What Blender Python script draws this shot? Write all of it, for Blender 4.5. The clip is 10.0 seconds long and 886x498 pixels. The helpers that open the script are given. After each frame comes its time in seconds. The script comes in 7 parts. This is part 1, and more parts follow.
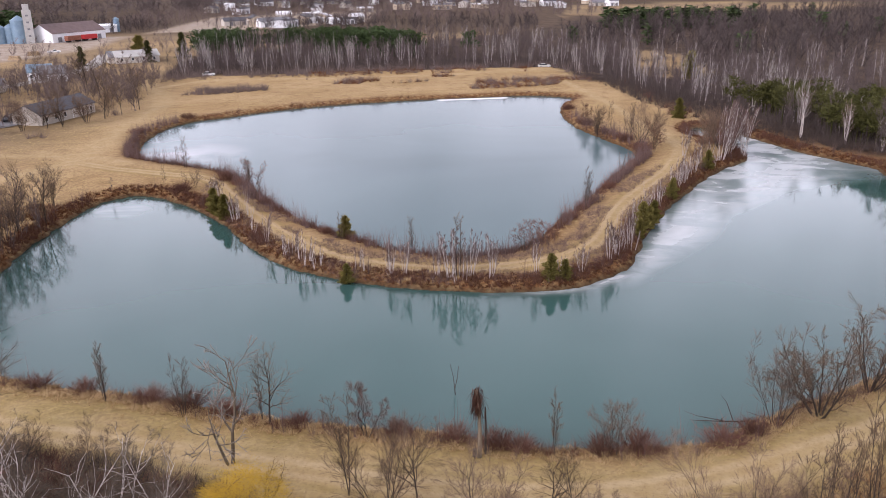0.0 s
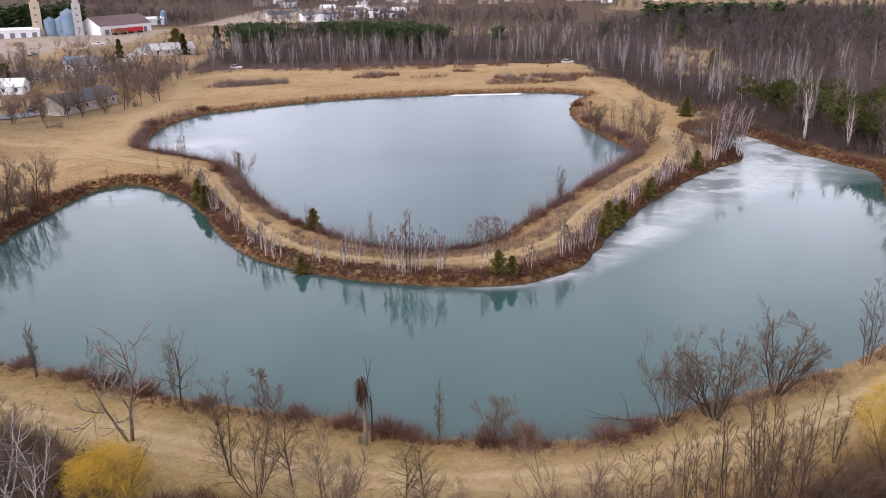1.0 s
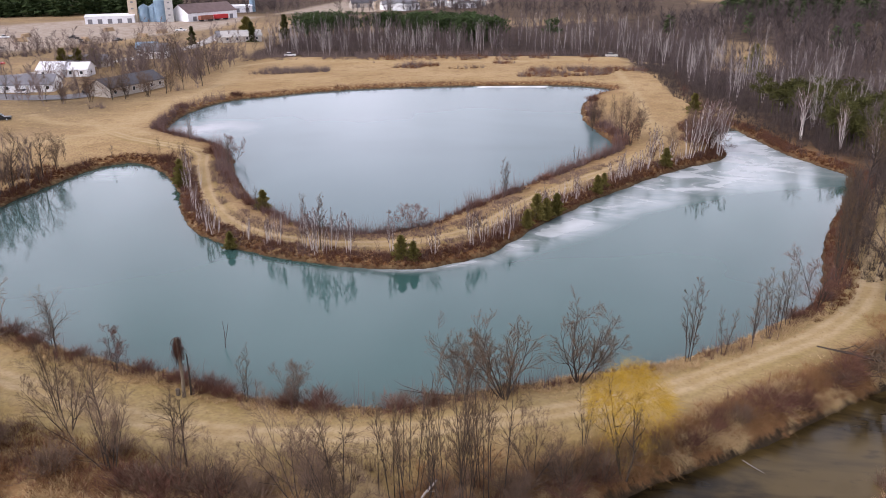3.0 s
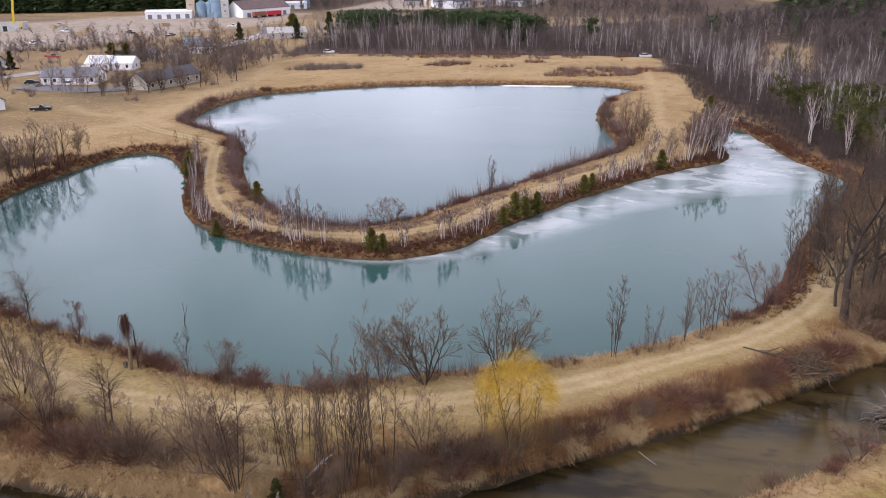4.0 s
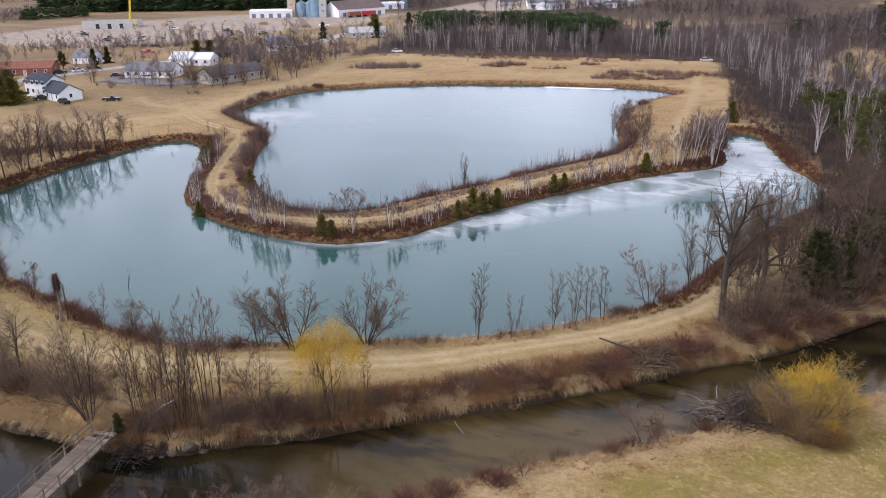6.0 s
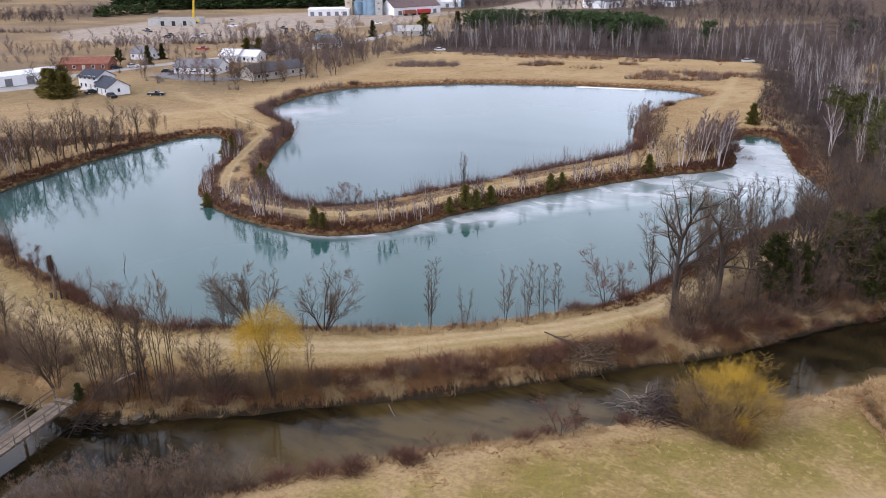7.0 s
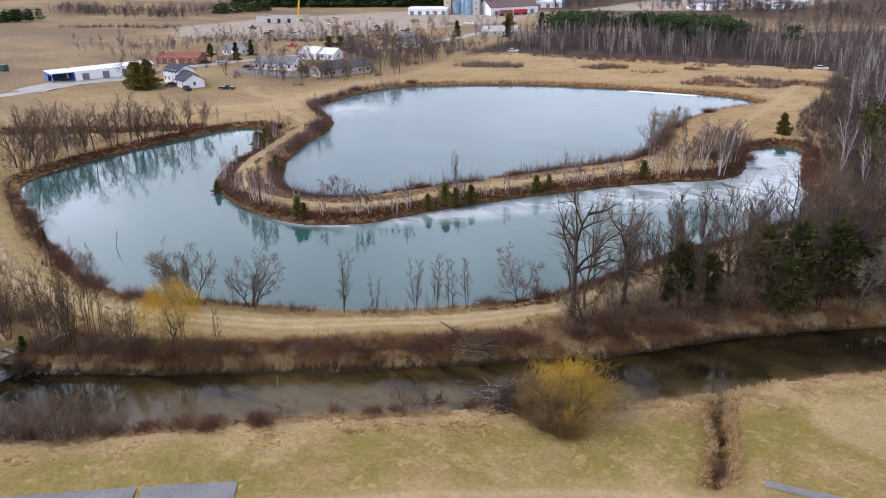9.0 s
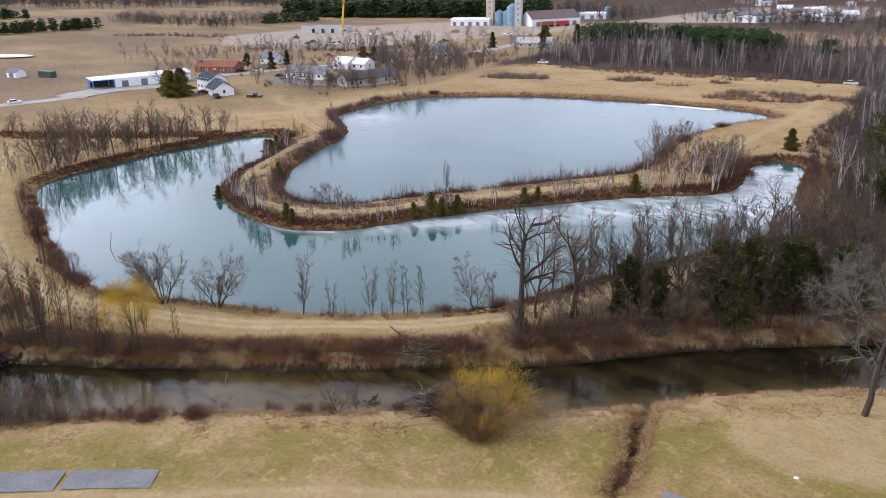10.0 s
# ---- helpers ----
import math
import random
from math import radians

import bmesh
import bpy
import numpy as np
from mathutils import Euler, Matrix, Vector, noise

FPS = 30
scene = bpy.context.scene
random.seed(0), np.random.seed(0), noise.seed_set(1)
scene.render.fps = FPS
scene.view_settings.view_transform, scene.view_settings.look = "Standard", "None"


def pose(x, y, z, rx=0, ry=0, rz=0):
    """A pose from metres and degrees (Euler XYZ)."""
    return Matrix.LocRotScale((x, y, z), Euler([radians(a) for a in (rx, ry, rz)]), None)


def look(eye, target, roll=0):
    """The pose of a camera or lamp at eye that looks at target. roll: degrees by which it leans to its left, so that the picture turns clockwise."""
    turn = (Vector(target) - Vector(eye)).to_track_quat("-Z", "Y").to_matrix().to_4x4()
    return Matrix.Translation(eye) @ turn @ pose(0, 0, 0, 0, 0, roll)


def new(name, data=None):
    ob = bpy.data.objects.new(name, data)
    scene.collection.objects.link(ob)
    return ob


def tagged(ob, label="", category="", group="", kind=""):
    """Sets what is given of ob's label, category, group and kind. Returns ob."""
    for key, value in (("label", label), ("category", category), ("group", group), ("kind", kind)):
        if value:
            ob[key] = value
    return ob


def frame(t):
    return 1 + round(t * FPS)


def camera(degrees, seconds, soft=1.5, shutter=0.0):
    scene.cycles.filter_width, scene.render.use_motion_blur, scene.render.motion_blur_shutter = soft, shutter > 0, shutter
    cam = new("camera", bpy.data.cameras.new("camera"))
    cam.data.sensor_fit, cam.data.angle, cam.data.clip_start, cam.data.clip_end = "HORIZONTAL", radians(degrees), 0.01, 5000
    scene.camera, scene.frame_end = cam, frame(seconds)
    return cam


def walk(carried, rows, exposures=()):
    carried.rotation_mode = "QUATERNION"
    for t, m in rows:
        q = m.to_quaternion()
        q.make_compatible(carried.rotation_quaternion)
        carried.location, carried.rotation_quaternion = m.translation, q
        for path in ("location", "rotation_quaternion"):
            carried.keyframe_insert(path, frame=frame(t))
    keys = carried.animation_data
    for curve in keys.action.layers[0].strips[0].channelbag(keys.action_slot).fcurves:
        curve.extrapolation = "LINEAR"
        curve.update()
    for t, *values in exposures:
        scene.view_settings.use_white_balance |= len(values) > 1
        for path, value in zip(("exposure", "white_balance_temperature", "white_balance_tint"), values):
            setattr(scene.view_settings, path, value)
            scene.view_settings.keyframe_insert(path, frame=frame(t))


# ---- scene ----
cam = camera(57.6, 10.0, soft=0.9)
PATH = [
    (0, (0.502, -0.971, 39.506), (0.492, 0.915, 38.842), -0.7),
    (0.5, (7.459, -1.697, 39.743), (7.381, 0.186, 39.075), -0.7),
    (1, (14.382, -2.477, 40.161), (14.237, -0.601, 39.484), -0.7),
    (1.5, (21.395, -3.204, 40.714), (21.178, -1.337, 40.03), -0.6),
    (2, (28.4, -3.991, 41.054), (28.118, -2.135, 40.363), -0.6),
    (2.5, (35.5, -4.702, 41.36), (35.158, -2.859, 40.664), -0.7),
    (4, (56.738, -5.805, 42.574), (56.184, -4.018, 41.869), -0.6),
    (4.5, (63.925, -5.759, 42.897), (63.282, -4.002, 42.192), -0.7),
    (5, (71.12, -5.351, 43.141), (70.402, -3.622, 42.438), -0.7),
    (5.5, (78.164, -4.694, 43.396), (77.384, -2.992, 42.693), -0.8),
    (6, (85.16, -3.732, 43.624), (84.33, -2.054, 42.922), -0.9),
    (7.5, (105.66, 0.78, 44.923), (104.606, 2.326, 44.216), -1.2),
    (8, (112.273, 2.885, 45.273), (111.156, 4.385, 44.566), -1.2),
    (8.5, (118.536, 5.528, 45.566), (117.362, 6.985, 44.858), -1.3),
    (9, (124.55, 8.749, 45.892), (123.326, 10.165, 45.188), -1.3),
    (9.5, (130.459, 12.092, 46.156), (129.176, 13.461, 45.463), -1.4),
    (10, (136.359, 15.611, 46.507), (135.028, 16.94, 45.827), -1.3),
]
walk(cam, [(t, look(eye, target, roll)) for t, eye, target, roll in PATH],
     [(0, 0.04, 6700, 23), (2.5, 0.05, 6680, 22), (4, 0.05, 6480, 21), (7.5, 0.06, 6240, 17), (10, 0.06, 6180, 16)])

# ---- sky and sun: a bright overcast day ----
SUN_ELEV, SUN_TURN = radians(46), radians(232)
world = bpy.data.worlds.new("overcast_sky")
scene.world = world
world.use_nodes = True
wn = world.node_tree
wn.nodes.clear()
w_out = wn.nodes.new("ShaderNodeOutputWorld")
w_bg = wn.nodes.new("ShaderNodeBackground")
w_sky = wn.nodes.new("ShaderNodeTexSky")
w_sky.sky_type, w_sky.sun_disc = "NISHITA", False
w_sky.sun_elevation, w_sky.sun_rotation = SUN_ELEV, SUN_TURN
w_sky.air_density, w_sky.dust_density = 1.0, 2.0
w_grey = wn.nodes.new("ShaderNodeHueSaturation")
w_grey.inputs["Saturation"].default_value = 0.12
w_coord = wn.nodes.new("ShaderNodeTexCoord")
w_cloud = wn.nodes.new("ShaderNodeTexNoise")
w_cloud.inputs["Scale"].default_value, w_cloud.inputs["Detail"].default_value = 2.6, 5.0
w_ramp = wn.nodes.new("ShaderNodeMapRange")
w_ramp.inputs["From Min"].default_value, w_ramp.inputs["From Max"].default_value = 0.3, 0.7
w_ramp.inputs["To Min"].default_value, w_ramp.inputs["To Max"].default_value = 0.88, 1.76
w_mix = wn.nodes.new("ShaderNodeVectorMath")
w_mix.operation = "SCALE"
wn.links.new(w_coord.outputs["Generated"], w_cloud.inputs["Vector"])
wn.links.new(w_cloud.outputs["Fac"], w_ramp.inputs["Value"])
wn.links.new(w_sky.outputs["Color"], w_grey.inputs["Color"])
wn.links.new(w_grey.outputs["Color"], w_mix.inputs[0])
w_cool = wn.nodes.new("ShaderNodeVectorMath")
w_cool.operation = "MULTIPLY"
w_cool.inputs[1].default_value = (0.952, 1.0, 1.105)
wn.links.new(w_mix.outputs["Vector"], w_cool.inputs[0])
wn.links.new(w_cool.outputs["Vector"], w_bg.inputs["Color"])
w_split = wn.nodes.new("ShaderNodeSeparateXYZ")
w_haze = wn.nodes.new("ShaderNodeMapRange")
w_haze.interpolation_type = "SMOOTHSTEP"
for key, value in (("From Min", 0.25), ("From Max", 1.0), ("To Min", 2.5), ("To Max", 0.75)):
    w_haze.inputs[key].default_value = value
w_both = wn.nodes.new("ShaderNodeMath")
w_both.operation = "MULTIPLY"
wn.links.new(w_coord.outputs["Generated"], w_split.inputs["Vector"])
wn.links.new(w_split.outputs["Z"], w_haze.inputs["Value"])
wn.links.new(w_haze.outputs["Result"], w_both.inputs[0])
wn.links.new(w_ramp.outputs["Result"], w_both.inputs[1])
w_low = wn.nodes.new("ShaderNodeMapRange")
w_low.interpolation_type = "SMOOTHSTEP"
for key, value in (("From Min", 0.0), ("From Max", 0.3), ("To Min", 0.62), ("To Max", 1.0)):
    w_low.inputs[key].default_value = value
w_all = wn.nodes.new("ShaderNodeMath")
w_all.operation = "MULTIPLY"
wn.links.new(w_split.outputs["Z"], w_low.inputs["Value"])
wn.links.new(w_both.outputs[0], w_all.inputs[0])
wn.links.new(w_low.outputs["Result"], w_all.inputs[1])
wn.links.new(w_all.outputs[0], w_mix.inputs["Scale"])
w_bg.inputs["Strength"].default_value = 0.12
wn.links.new(w_bg.outputs["Background"], w_out.inputs["Surface"])

sun = new("sun", bpy.data.lights.new("sun", "SUN"))
sun.data.energy, sun.data.angle, sun.data.color = 1.0, radians(20), (1.0, 0.96, 0.9)
sun.matrix_world = look((0, 0, 0), (-math.sin(SUN_TURN) * math.cos(SUN_ELEV), -math.cos(SUN_TURN) * math.cos(SUN_ELEV), -math.sin(SUN_ELEV)))

# ---- materials ----
class Mat:
    """A node material with short ways to add its nodes."""

    def __init__(self, name, rough=0.8, metal=0.0):
        self.m = bpy.data.materials.new(name)
        self.m.use_nodes = True
        self.t = self.m.node_tree
        self.b = self.t.nodes["Principled BSDF"]
        self.b.inputs["Roughness"].default_value = rough
        self.b.inputs["Metallic"].default_value = metal
        if rough > 0.7:
            self.b.inputs["Specular IOR Level"].default_value = 0.12
        self.pos = self.t.nodes.new("ShaderNodeNewGeometry").outputs["Position"]

    def put(self, sock, value):
        if isinstance(value, bpy.types.NodeSocket):
            self.t.links.new(value, sock)
        elif isinstance(value, tuple) and len(value) == 3 and sock.type == "RGBA":
            sock.default_value = (*value, 1)
        else:
            sock.default_value = value

    def noise(self, scale, detail=4, stretch=None, rough=0.55, warp=0.0):
        n = self.t.nodes.new("ShaderNodeTexNoise")
        n.inputs["Scale"].default_value, n.inputs["Detail"].default_value = scale, detail
        n.inputs["Roughness"].default_value, n.inputs["Distortion"].default_value = rough, warp
        src = self.pos
        if stretch:
            mp = self.t.nodes.new("ShaderNodeMapping")
            mp.inputs["Scale"].default_value = stretch[:3]
            mp.inputs["Rotation"].default_value = (0, 0, radians(stretch[3]) if len(stretch) > 3 else 0)
            self.t.links.new(src, mp.inputs["Vector"])
            src = mp.outputs["Vector"]
        self.t.links.new(src, n.inputs["Vector"])
        return n.outputs["Fac"]

    def span(self, v, a, b, lo=0.0, hi=1.0):
        n = self.t.nodes.new("ShaderNodeMapRange")
        n.interpolation_type = "SMOOTHSTEP"
        for k, x in (("Value", v), ("From Min", a), ("From Max", b), ("To Min", lo), ("To Max", hi)):
            self.put(n.inputs[k], x)
        return n.outputs["Result"]

    def op(self, kind, a, b=0.0):
        n = self.t.nodes.new("ShaderNodeMath")
        n.operation = kind
        self.put(n.inputs[0], a), self.put(n.inputs[1], b)
        return n.outputs[0]

    def mix(self, f, a, b, blend="MIX"):
        n = self.t.nodes.new("ShaderNodeMix")
        n.data_type, n.blend_type = "RGBA", blend
        self.put(n.inputs[0], f), self.put(n.inputs[6], a), self.put(n.inputs[7], b)
        return n.outputs[2]

    def attr(self, name):
        n = self.t.nodes.new("ShaderNodeAttribute")
        n.attribute_name = name
        return n.outputs["Fac"]

    def rand(self):
        return self.t.nodes.new("ShaderNodeObjectInfo").outputs["Random"]

    def island(self):
        return self.t.nodes.new("ShaderNodeNewGeometry").outputs["Random Per Island"]

    def bump(self, h, strength=0.4, dist=0.05):
        n = self.t.nodes.new("ShaderNodeBump")
        n.inputs["Strength"].default_value, n.inputs["Distance"].default_value = strength, dist
        self.t.links.new(h, n.inputs["Height"])
        self.t.links.new(n.outputs["Normal"], self.b.inputs["Normal"])

    def base(self, c):
        self.put(self.b.inputs["Base Color"], c)
        return self.m


def plain(name, a, b, scale=3.0, rough=0.8, metal=0.0, bump=0.2):
    """Two tones of one surface, mixed by coarse and fine noise."""
    k = Mat(name, rough, metal)
    f = k.op("ADD", k.op("MULTIPLY", k.noise(scale, 5), 0.6), k.op("MULTIPLY", k.noise(scale * 9, 3), 0.4))
    if bump:
        k.bump(f, bump, 0.03)
    return k.base(k.mix(k.span(f, 0.3, 0.7), a, b))


def woody(name, a, b, rough=0.85):
    """Bark or twigs: tone varies from branch to branch and from plant to plant."""
    k = Mat(name, rough)
    f = k.op("ADD", k.op("MULTIPLY", k.island(), 0.5), k.op("MULTIPLY", k.rand(), 0.5))
    return k.base(k.mix(f, a, b))


def ground_material():
    k = Mat("dry_grass_ground", 0.95)
    big, mid, fine = k.noise(0.035, 5), k.noise(0.22, 6, warp=0.6), k.noise(2.2, 6)
    streak = k.noise(0.09, 5, (1.0, 3.2, 1.0, 28))
    c = k.mix(k.span(big, 0.35, 0.65), (0.38, 0.25, 0.118), (0.475, 0.33, 0.172))
    c = k.mix(k.span(mid, 0.45, 0.75, 0, 0.55), c, (0.21, 0.124, 0.05))
    c = k.mix(k.span(streak, 0.52, 0.7, 0, 0.5), c, (0.46, 0.338, 0.155))
    lush = k.op("MULTIPLY", k.attr("green"), k.span(k.noise(0.13, 5, warp=0.4), 0.28, 0.58, 0.15, 0.95))
    c = k.mix(lush, c, (0.225, 0.18, 0.042))
    far = k.op("MULTIPLY", k.attr("farm"), k.span(k.noise(0.012, 3, (0.6, 1.6, 1, 20)), 0.38, 0.6, 0.3, 0.9))
    c = k.mix(far, c, (0.165, 0.118, 0.08))
    c = k.mix(k.span(fine, 0.3, 0.75, 0, 0.4), c, (0.133, 0.088, 0.045))
    c = k.mix(k.span(k.noise(0.75, 5, warp=0.8), 0.52, 0.7, 0, 0.45), c, (0.49, 0.355, 0.155))
    c = k.mix(k.attr("litter"), c, k.mix(k.span(mid, 0.4, 0.6), (0.045, 0.03, 0.022), (0.09, 0.06, 0.042)))
    rust = k.op("MULTIPLY", k.attr("bank"), k.span(k.noise(0.9, 5), 0.25, 0.6))
    c = k.mix(rust, c, k.mix(k.span(fine, 0.35, 0.65), (0.07, 0.029, 0.011), (0.235, 0.112, 0.043)))
    c = k.mix(k.op("MULTIPLY", k.attr("sand"), k.span(k.noise(0.3, 5), 0.15, 0.4)), c, k.mix(k.span(k.noise(0.5, 4), 0.35, 0.65), (0.40, 0.285, 0.145), (0.47, 0.35, 0.195)))
    off = k.op("ABSOLUTE", k.attr("trail"))
    worn = k.op("MULTIPLY", k.attr("wear"), k.span(k.noise(0.16, 4), 0.25, 0.55, 0.35, 1.0))
    rut = k.span(k.op("ABSOLUTE", k.op("SUBTRACT", off, 0.85)), 0.12, 0.5, 0.22, 0.0)
    c = k.mix(k.op("MULTIPLY", rut, worn), c, (0.55, 0.44, 0.29))
    crest = k.op("MULTIPLY", k.span(off, 0.2, 0.5, 0.25, 0.0), worn)
    verge = k.op("MULTIPLY", k.span(k.op("ABSOLUTE", k.op("SUBTRACT", off, 1.9)), 0.1, 0.7, 0.45, 0.0), worn)
    c = k.mix(k.op("MAXIMUM", crest, verge), c, (0.25, 0.185, 0.06))
    c = k.mix(k.attr("lot"), c, k.mix(k.span(mid, 0.35, 0.65), (0.328, 0.257, 0.203), (0.429, 0.367, 0.304)))
    c = k.mix(k.span(fine, 0.35, 0.75, 0, 0.22), c, (0.133, 0.088, 0.045))
    c = k.mix(k.span(k.noise(4.5, 4, warp=0.5), 0.56, 0.72, 0, 0.4), c, (0.12, 0.07, 0.03))
    # Dark mud, plus the shade of undercut water edges painted into the colour.
    c = k.mix(k.attr("mud_shade"), c, (0.027, 0.021, 0.014))
    k.bump(k.op("ADD", k.op("MULTIPLY", mid, 1.2), fine), 0.55, 0.16)
    return k.base(c)


def lake_material():
    k = Mat("lake_water", 0.03)
    k.b.inputs["IOR"].default_value = 1.55
    body = k.mix(k.span(k.noise(0.018, 3), 0.35, 0.65), (0.029, 0.087, 0.080), (0.041, 0.104, 0.095))
    body = k.mix(k.attr("shoal"), body, (0.03, 0.062, 0.052))
    veil = k.span(k.noise(0.05, 6, (1.0, 2.2, 1.0, 40), warp=1.2), 0.36, 0.68)
    fleck = k.span(k.noise(0.1, 7, (1.0, 1.7, 1.0, 40), warp=0.7), 0.36, 0.64)
    sheet = k.op("MULTIPLY", k.attr("ice"), k.op("ADD", k.op("MULTIPLY", veil, 0.30), 0.18))
    white = k.op("MULTIPLY", k.attr("frost"), k.op("ADD", k.op("MULTIPLY", fleck, 0.75), 0.15))
    c = k.mix(sheet, body, (0.36, 0.42, 0.43))
    c = k.mix(white, c, (0.62, 0.65, 0.66))
    k.put(k.b.inputs["Roughness"], k.op("ADD", k.op("MULTIPLY", sheet, 0.15), k.op("ADD", k.op("MULTIPLY", white, 0.4), 0.055)))
    k.bump(k.noise(0.5, 2, (1.0, 0.5, 1.0)), 0.012, 0.03)
    return k.base(c)


def pond_material():
    k = Mat("pond_ice_water", 0.07)
    k.b.inputs["IOR"].default_value = 1.22
    # Broad veil of thin ice, its patches also painted as soft cloud reflections.
    veil = k.span(k.noise(0.014, 3, warp=0.5), 0.3, 0.7)
    c = k.mix(veil, (0.064, 0.112, 0.119), (0.095, 0.152, 0.16))
    c = k.mix(k.attr("frost"), c, (0.86, 0.87, 0.88))
    c = k.mix(k.op("MULTIPLY", k.attr("ice"), k.span(k.noise(0.07, 5), 0.3, 0.6)), c, (0.343, 0.351, 0.367))
    k.put(k.b.inputs["Roughness"], k.op("ADD", k.op("ADD", k.op("MULTIPLY", veil, 0.07), 0.05), k.op("MULTIPLY", k.attr("frost"), 0.6)))
    k.bump(k.noise(1.1, 3), 0.02, 0.03)
    return k.base(c)


def river_material():
    k = Mat("river_water", 0.05)
    k.b.inputs["IOR"].default_value = 1.31
    bed = k.span(k.noise(0.06, 5, (1.0, 2.4, 1.0, -45), warp=1.0), 0.36, 0.66)
    # wide: paler bed in the middle reach, painted dark upstream beneath the wood.
    c = k.mix(bed, k.mix(k.attr("wide"), (0.007, 0.006, 0.0035), (0.022, 0.0155, 0.0065)), k.mix(k.attr("wide"), (0.03, 0.021, 0.008), (0.092, 0.063, 0.022)))
    c = k.mix(k.op("MULTIPLY", k.attr("shoal"), k.span(k.noise(0.2, 4), 0.3, 0.6)), c, (0.14, 0.098, 0.045))
    c = k.mix(k.span(k.noise(0.5, 5, (1.0, 2.0, 1.0, -45)), 0.55, 0.75, 0, 0.5), c, (0.02, 0.015, 0.009))
    k.bump(k.op("ADD", k.noise(1.4, 4, (1.0, 2.6, 1.0, -45)), k.op("MULTIPLY", k.noise(0.35, 2), 0.8)), 0.09, 0.05)
    return k.base(c)


GROUND, LAKE, POND, RIVER = ground_material(), lake_material(), pond_material(), river_material()
BARK = woody("grey_bark", (0.03, 0.0225, 0.018), (0.085, 0.066, 0.053))
TWIG = woody("brown_twigs", (0.062, 0.041, 0.024), (0.178, 0.12, 0.076))
PALE_BARK = woody("pale_dead_wood", (0.14, 0.118, 0.097), (0.30, 0.26, 0.225))
BARK_LOG = woody("weathered_log_bark", (0.10, 0.078, 0.055), (0.22, 0.175, 0.125))
DRIFT = woody("bleached_driftwood", (0.04, 0.03, 0.022), (0.2, 0.16, 0.125))
LICHEN = woody("lichen_grey_twigs", (0.085, 0.075, 0.056), (0.23, 0.205, 0.16))
BIRCH = woody("white_birch_bark", (0.44, 0.38, 0.35), (0.70, 0.63, 0.58))
BIRCH_TWIG = woody("mauve_birch_twigs", (0.085, 0.054, 0.048), (0.22, 0.148, 0.132))
RED_TWIG = woody("red_brown_stems", (0.066, 0.031, 0.021), (0.205, 0.1, 0.07))
GREY_TWIG = woody("grey_brown_stems", (0.075, 0.047, 0.031), (0.25, 0.17, 0.118))
DARK_TWIG = woody("dark_thicket_stems", (0.026, 0.019, 0.016), (0.10, 0.076, 0.066))
GOLD_TWIG = woody("golden_willow_twigs", (0.27, 0.155, 0.02), (0.66, 0.43, 0.05))
OLIVE_TWIG = woody("olive_willow_twigs", (0.12, 0.075, 0.022), (0.31, 0.20, 0.06))
MAUVE_TWIG = woody("mauve_grey_twigs", (0.09, 0.064, 0.056), (0.23, 0.175, 0.155))
STRAW = woody("straw_blades", (0.31, 0.2, 0.095), (0.58, 0.425, 0.235))
LEAFY = woody("dead_leaf_brown", (0.06, 0.022, 0.010), (0.21, 0.088, 0.040))
RUST_STRAW = woody("rust_brown_weeds", (0.19, 0.098, 0.042), (0.41, 0.238, 0.115))
CEDAR = woody("cedar_olive", (0.10, 0.088, 0.022), (0.25, 0.205, 0.062))
PINE = woody("pine_green", (0.030, 0.033, 0.010), (0.092, 0.088, 0.027))
PINE_FAR = woody("far_pine_green", (0.028, 0.048, 0.018), (0.085, 0.115, 0.042))
WOODS_TWIG = woody("woodland_branches", (0.04, 0.031, 0.029), (0.135, 0.104, 0.097))
WOODS_PALE = woody("woodland_pale_trunks", (0.17, 0.145, 0.135), (0.44, 0.39, 0.365))
STONE = plain("bank_stone", (0.07, 0.055, 0.042), (0.16, 0.132, 0.105), 2.0, 0.9)
PLANK = woody("weathered_planks", (0.10, 0.078, 0.058), (0.25, 0.195, 0.15))
RAIL = woody("weathered_rail_timber", (0.12, 0.097, 0.075), (0.22, 0.185, 0.15))
WHITE = plain("white_siding", (0.76, 0.77, 0.79), (0.88, 0.88, 0.88), 0.8, 0.6)
BEIGE = plain("beige_siding", (0.42, 0.38, 0.33), (0.52, 0.47, 0.41), 0.8, 0.7)
BRICKRED = plain("red_brown_cladding", (0.20, 0.075, 0.05), (0.30, 0.13, 0.09), 0.8, 0.8)
SLATE = plain("dark_shingles", (0.035, 0.04, 0.055), (0.07, 0.078, 0.095), 1.5, 0.8)
GREYROOF = plain("grey_shingles", (0.15, 0.15, 0.165), (0.24, 0.235, 0.245), 1.2, 0.85)
DARKROOF = plain("charcoal_shingles", (0.075, 0.075, 0.085), (0.13, 0.128, 0.138), 1.4, 0.85)
BROWNROOF = plain("brown_metal_roof", (0.13, 0.085, 0.08), (0.19, 0.13, 0.12), 0.4, 0.6)
METAL = plain("white_metal_sheet", (0.68, 0.69, 0.71), (0.82, 0.82, 0.83), 0.5, 0.5, 0.0)
BLUE = plain("blue_cladding", (0.03, 0.08, 0.28), (0.05, 0.12, 0.36), 0.6, 0.5)
STEELBLUE = plain("blue_grey_steel", (0.16, 0.25, 0.33), (0.24, 0.34, 0.42), 0.4, 0.5, 0.3)
TAN = plain("tan_concrete", (0.46, 0.37, 0.27), (0.58, 0.48, 0.37), 0.4, 0.85)
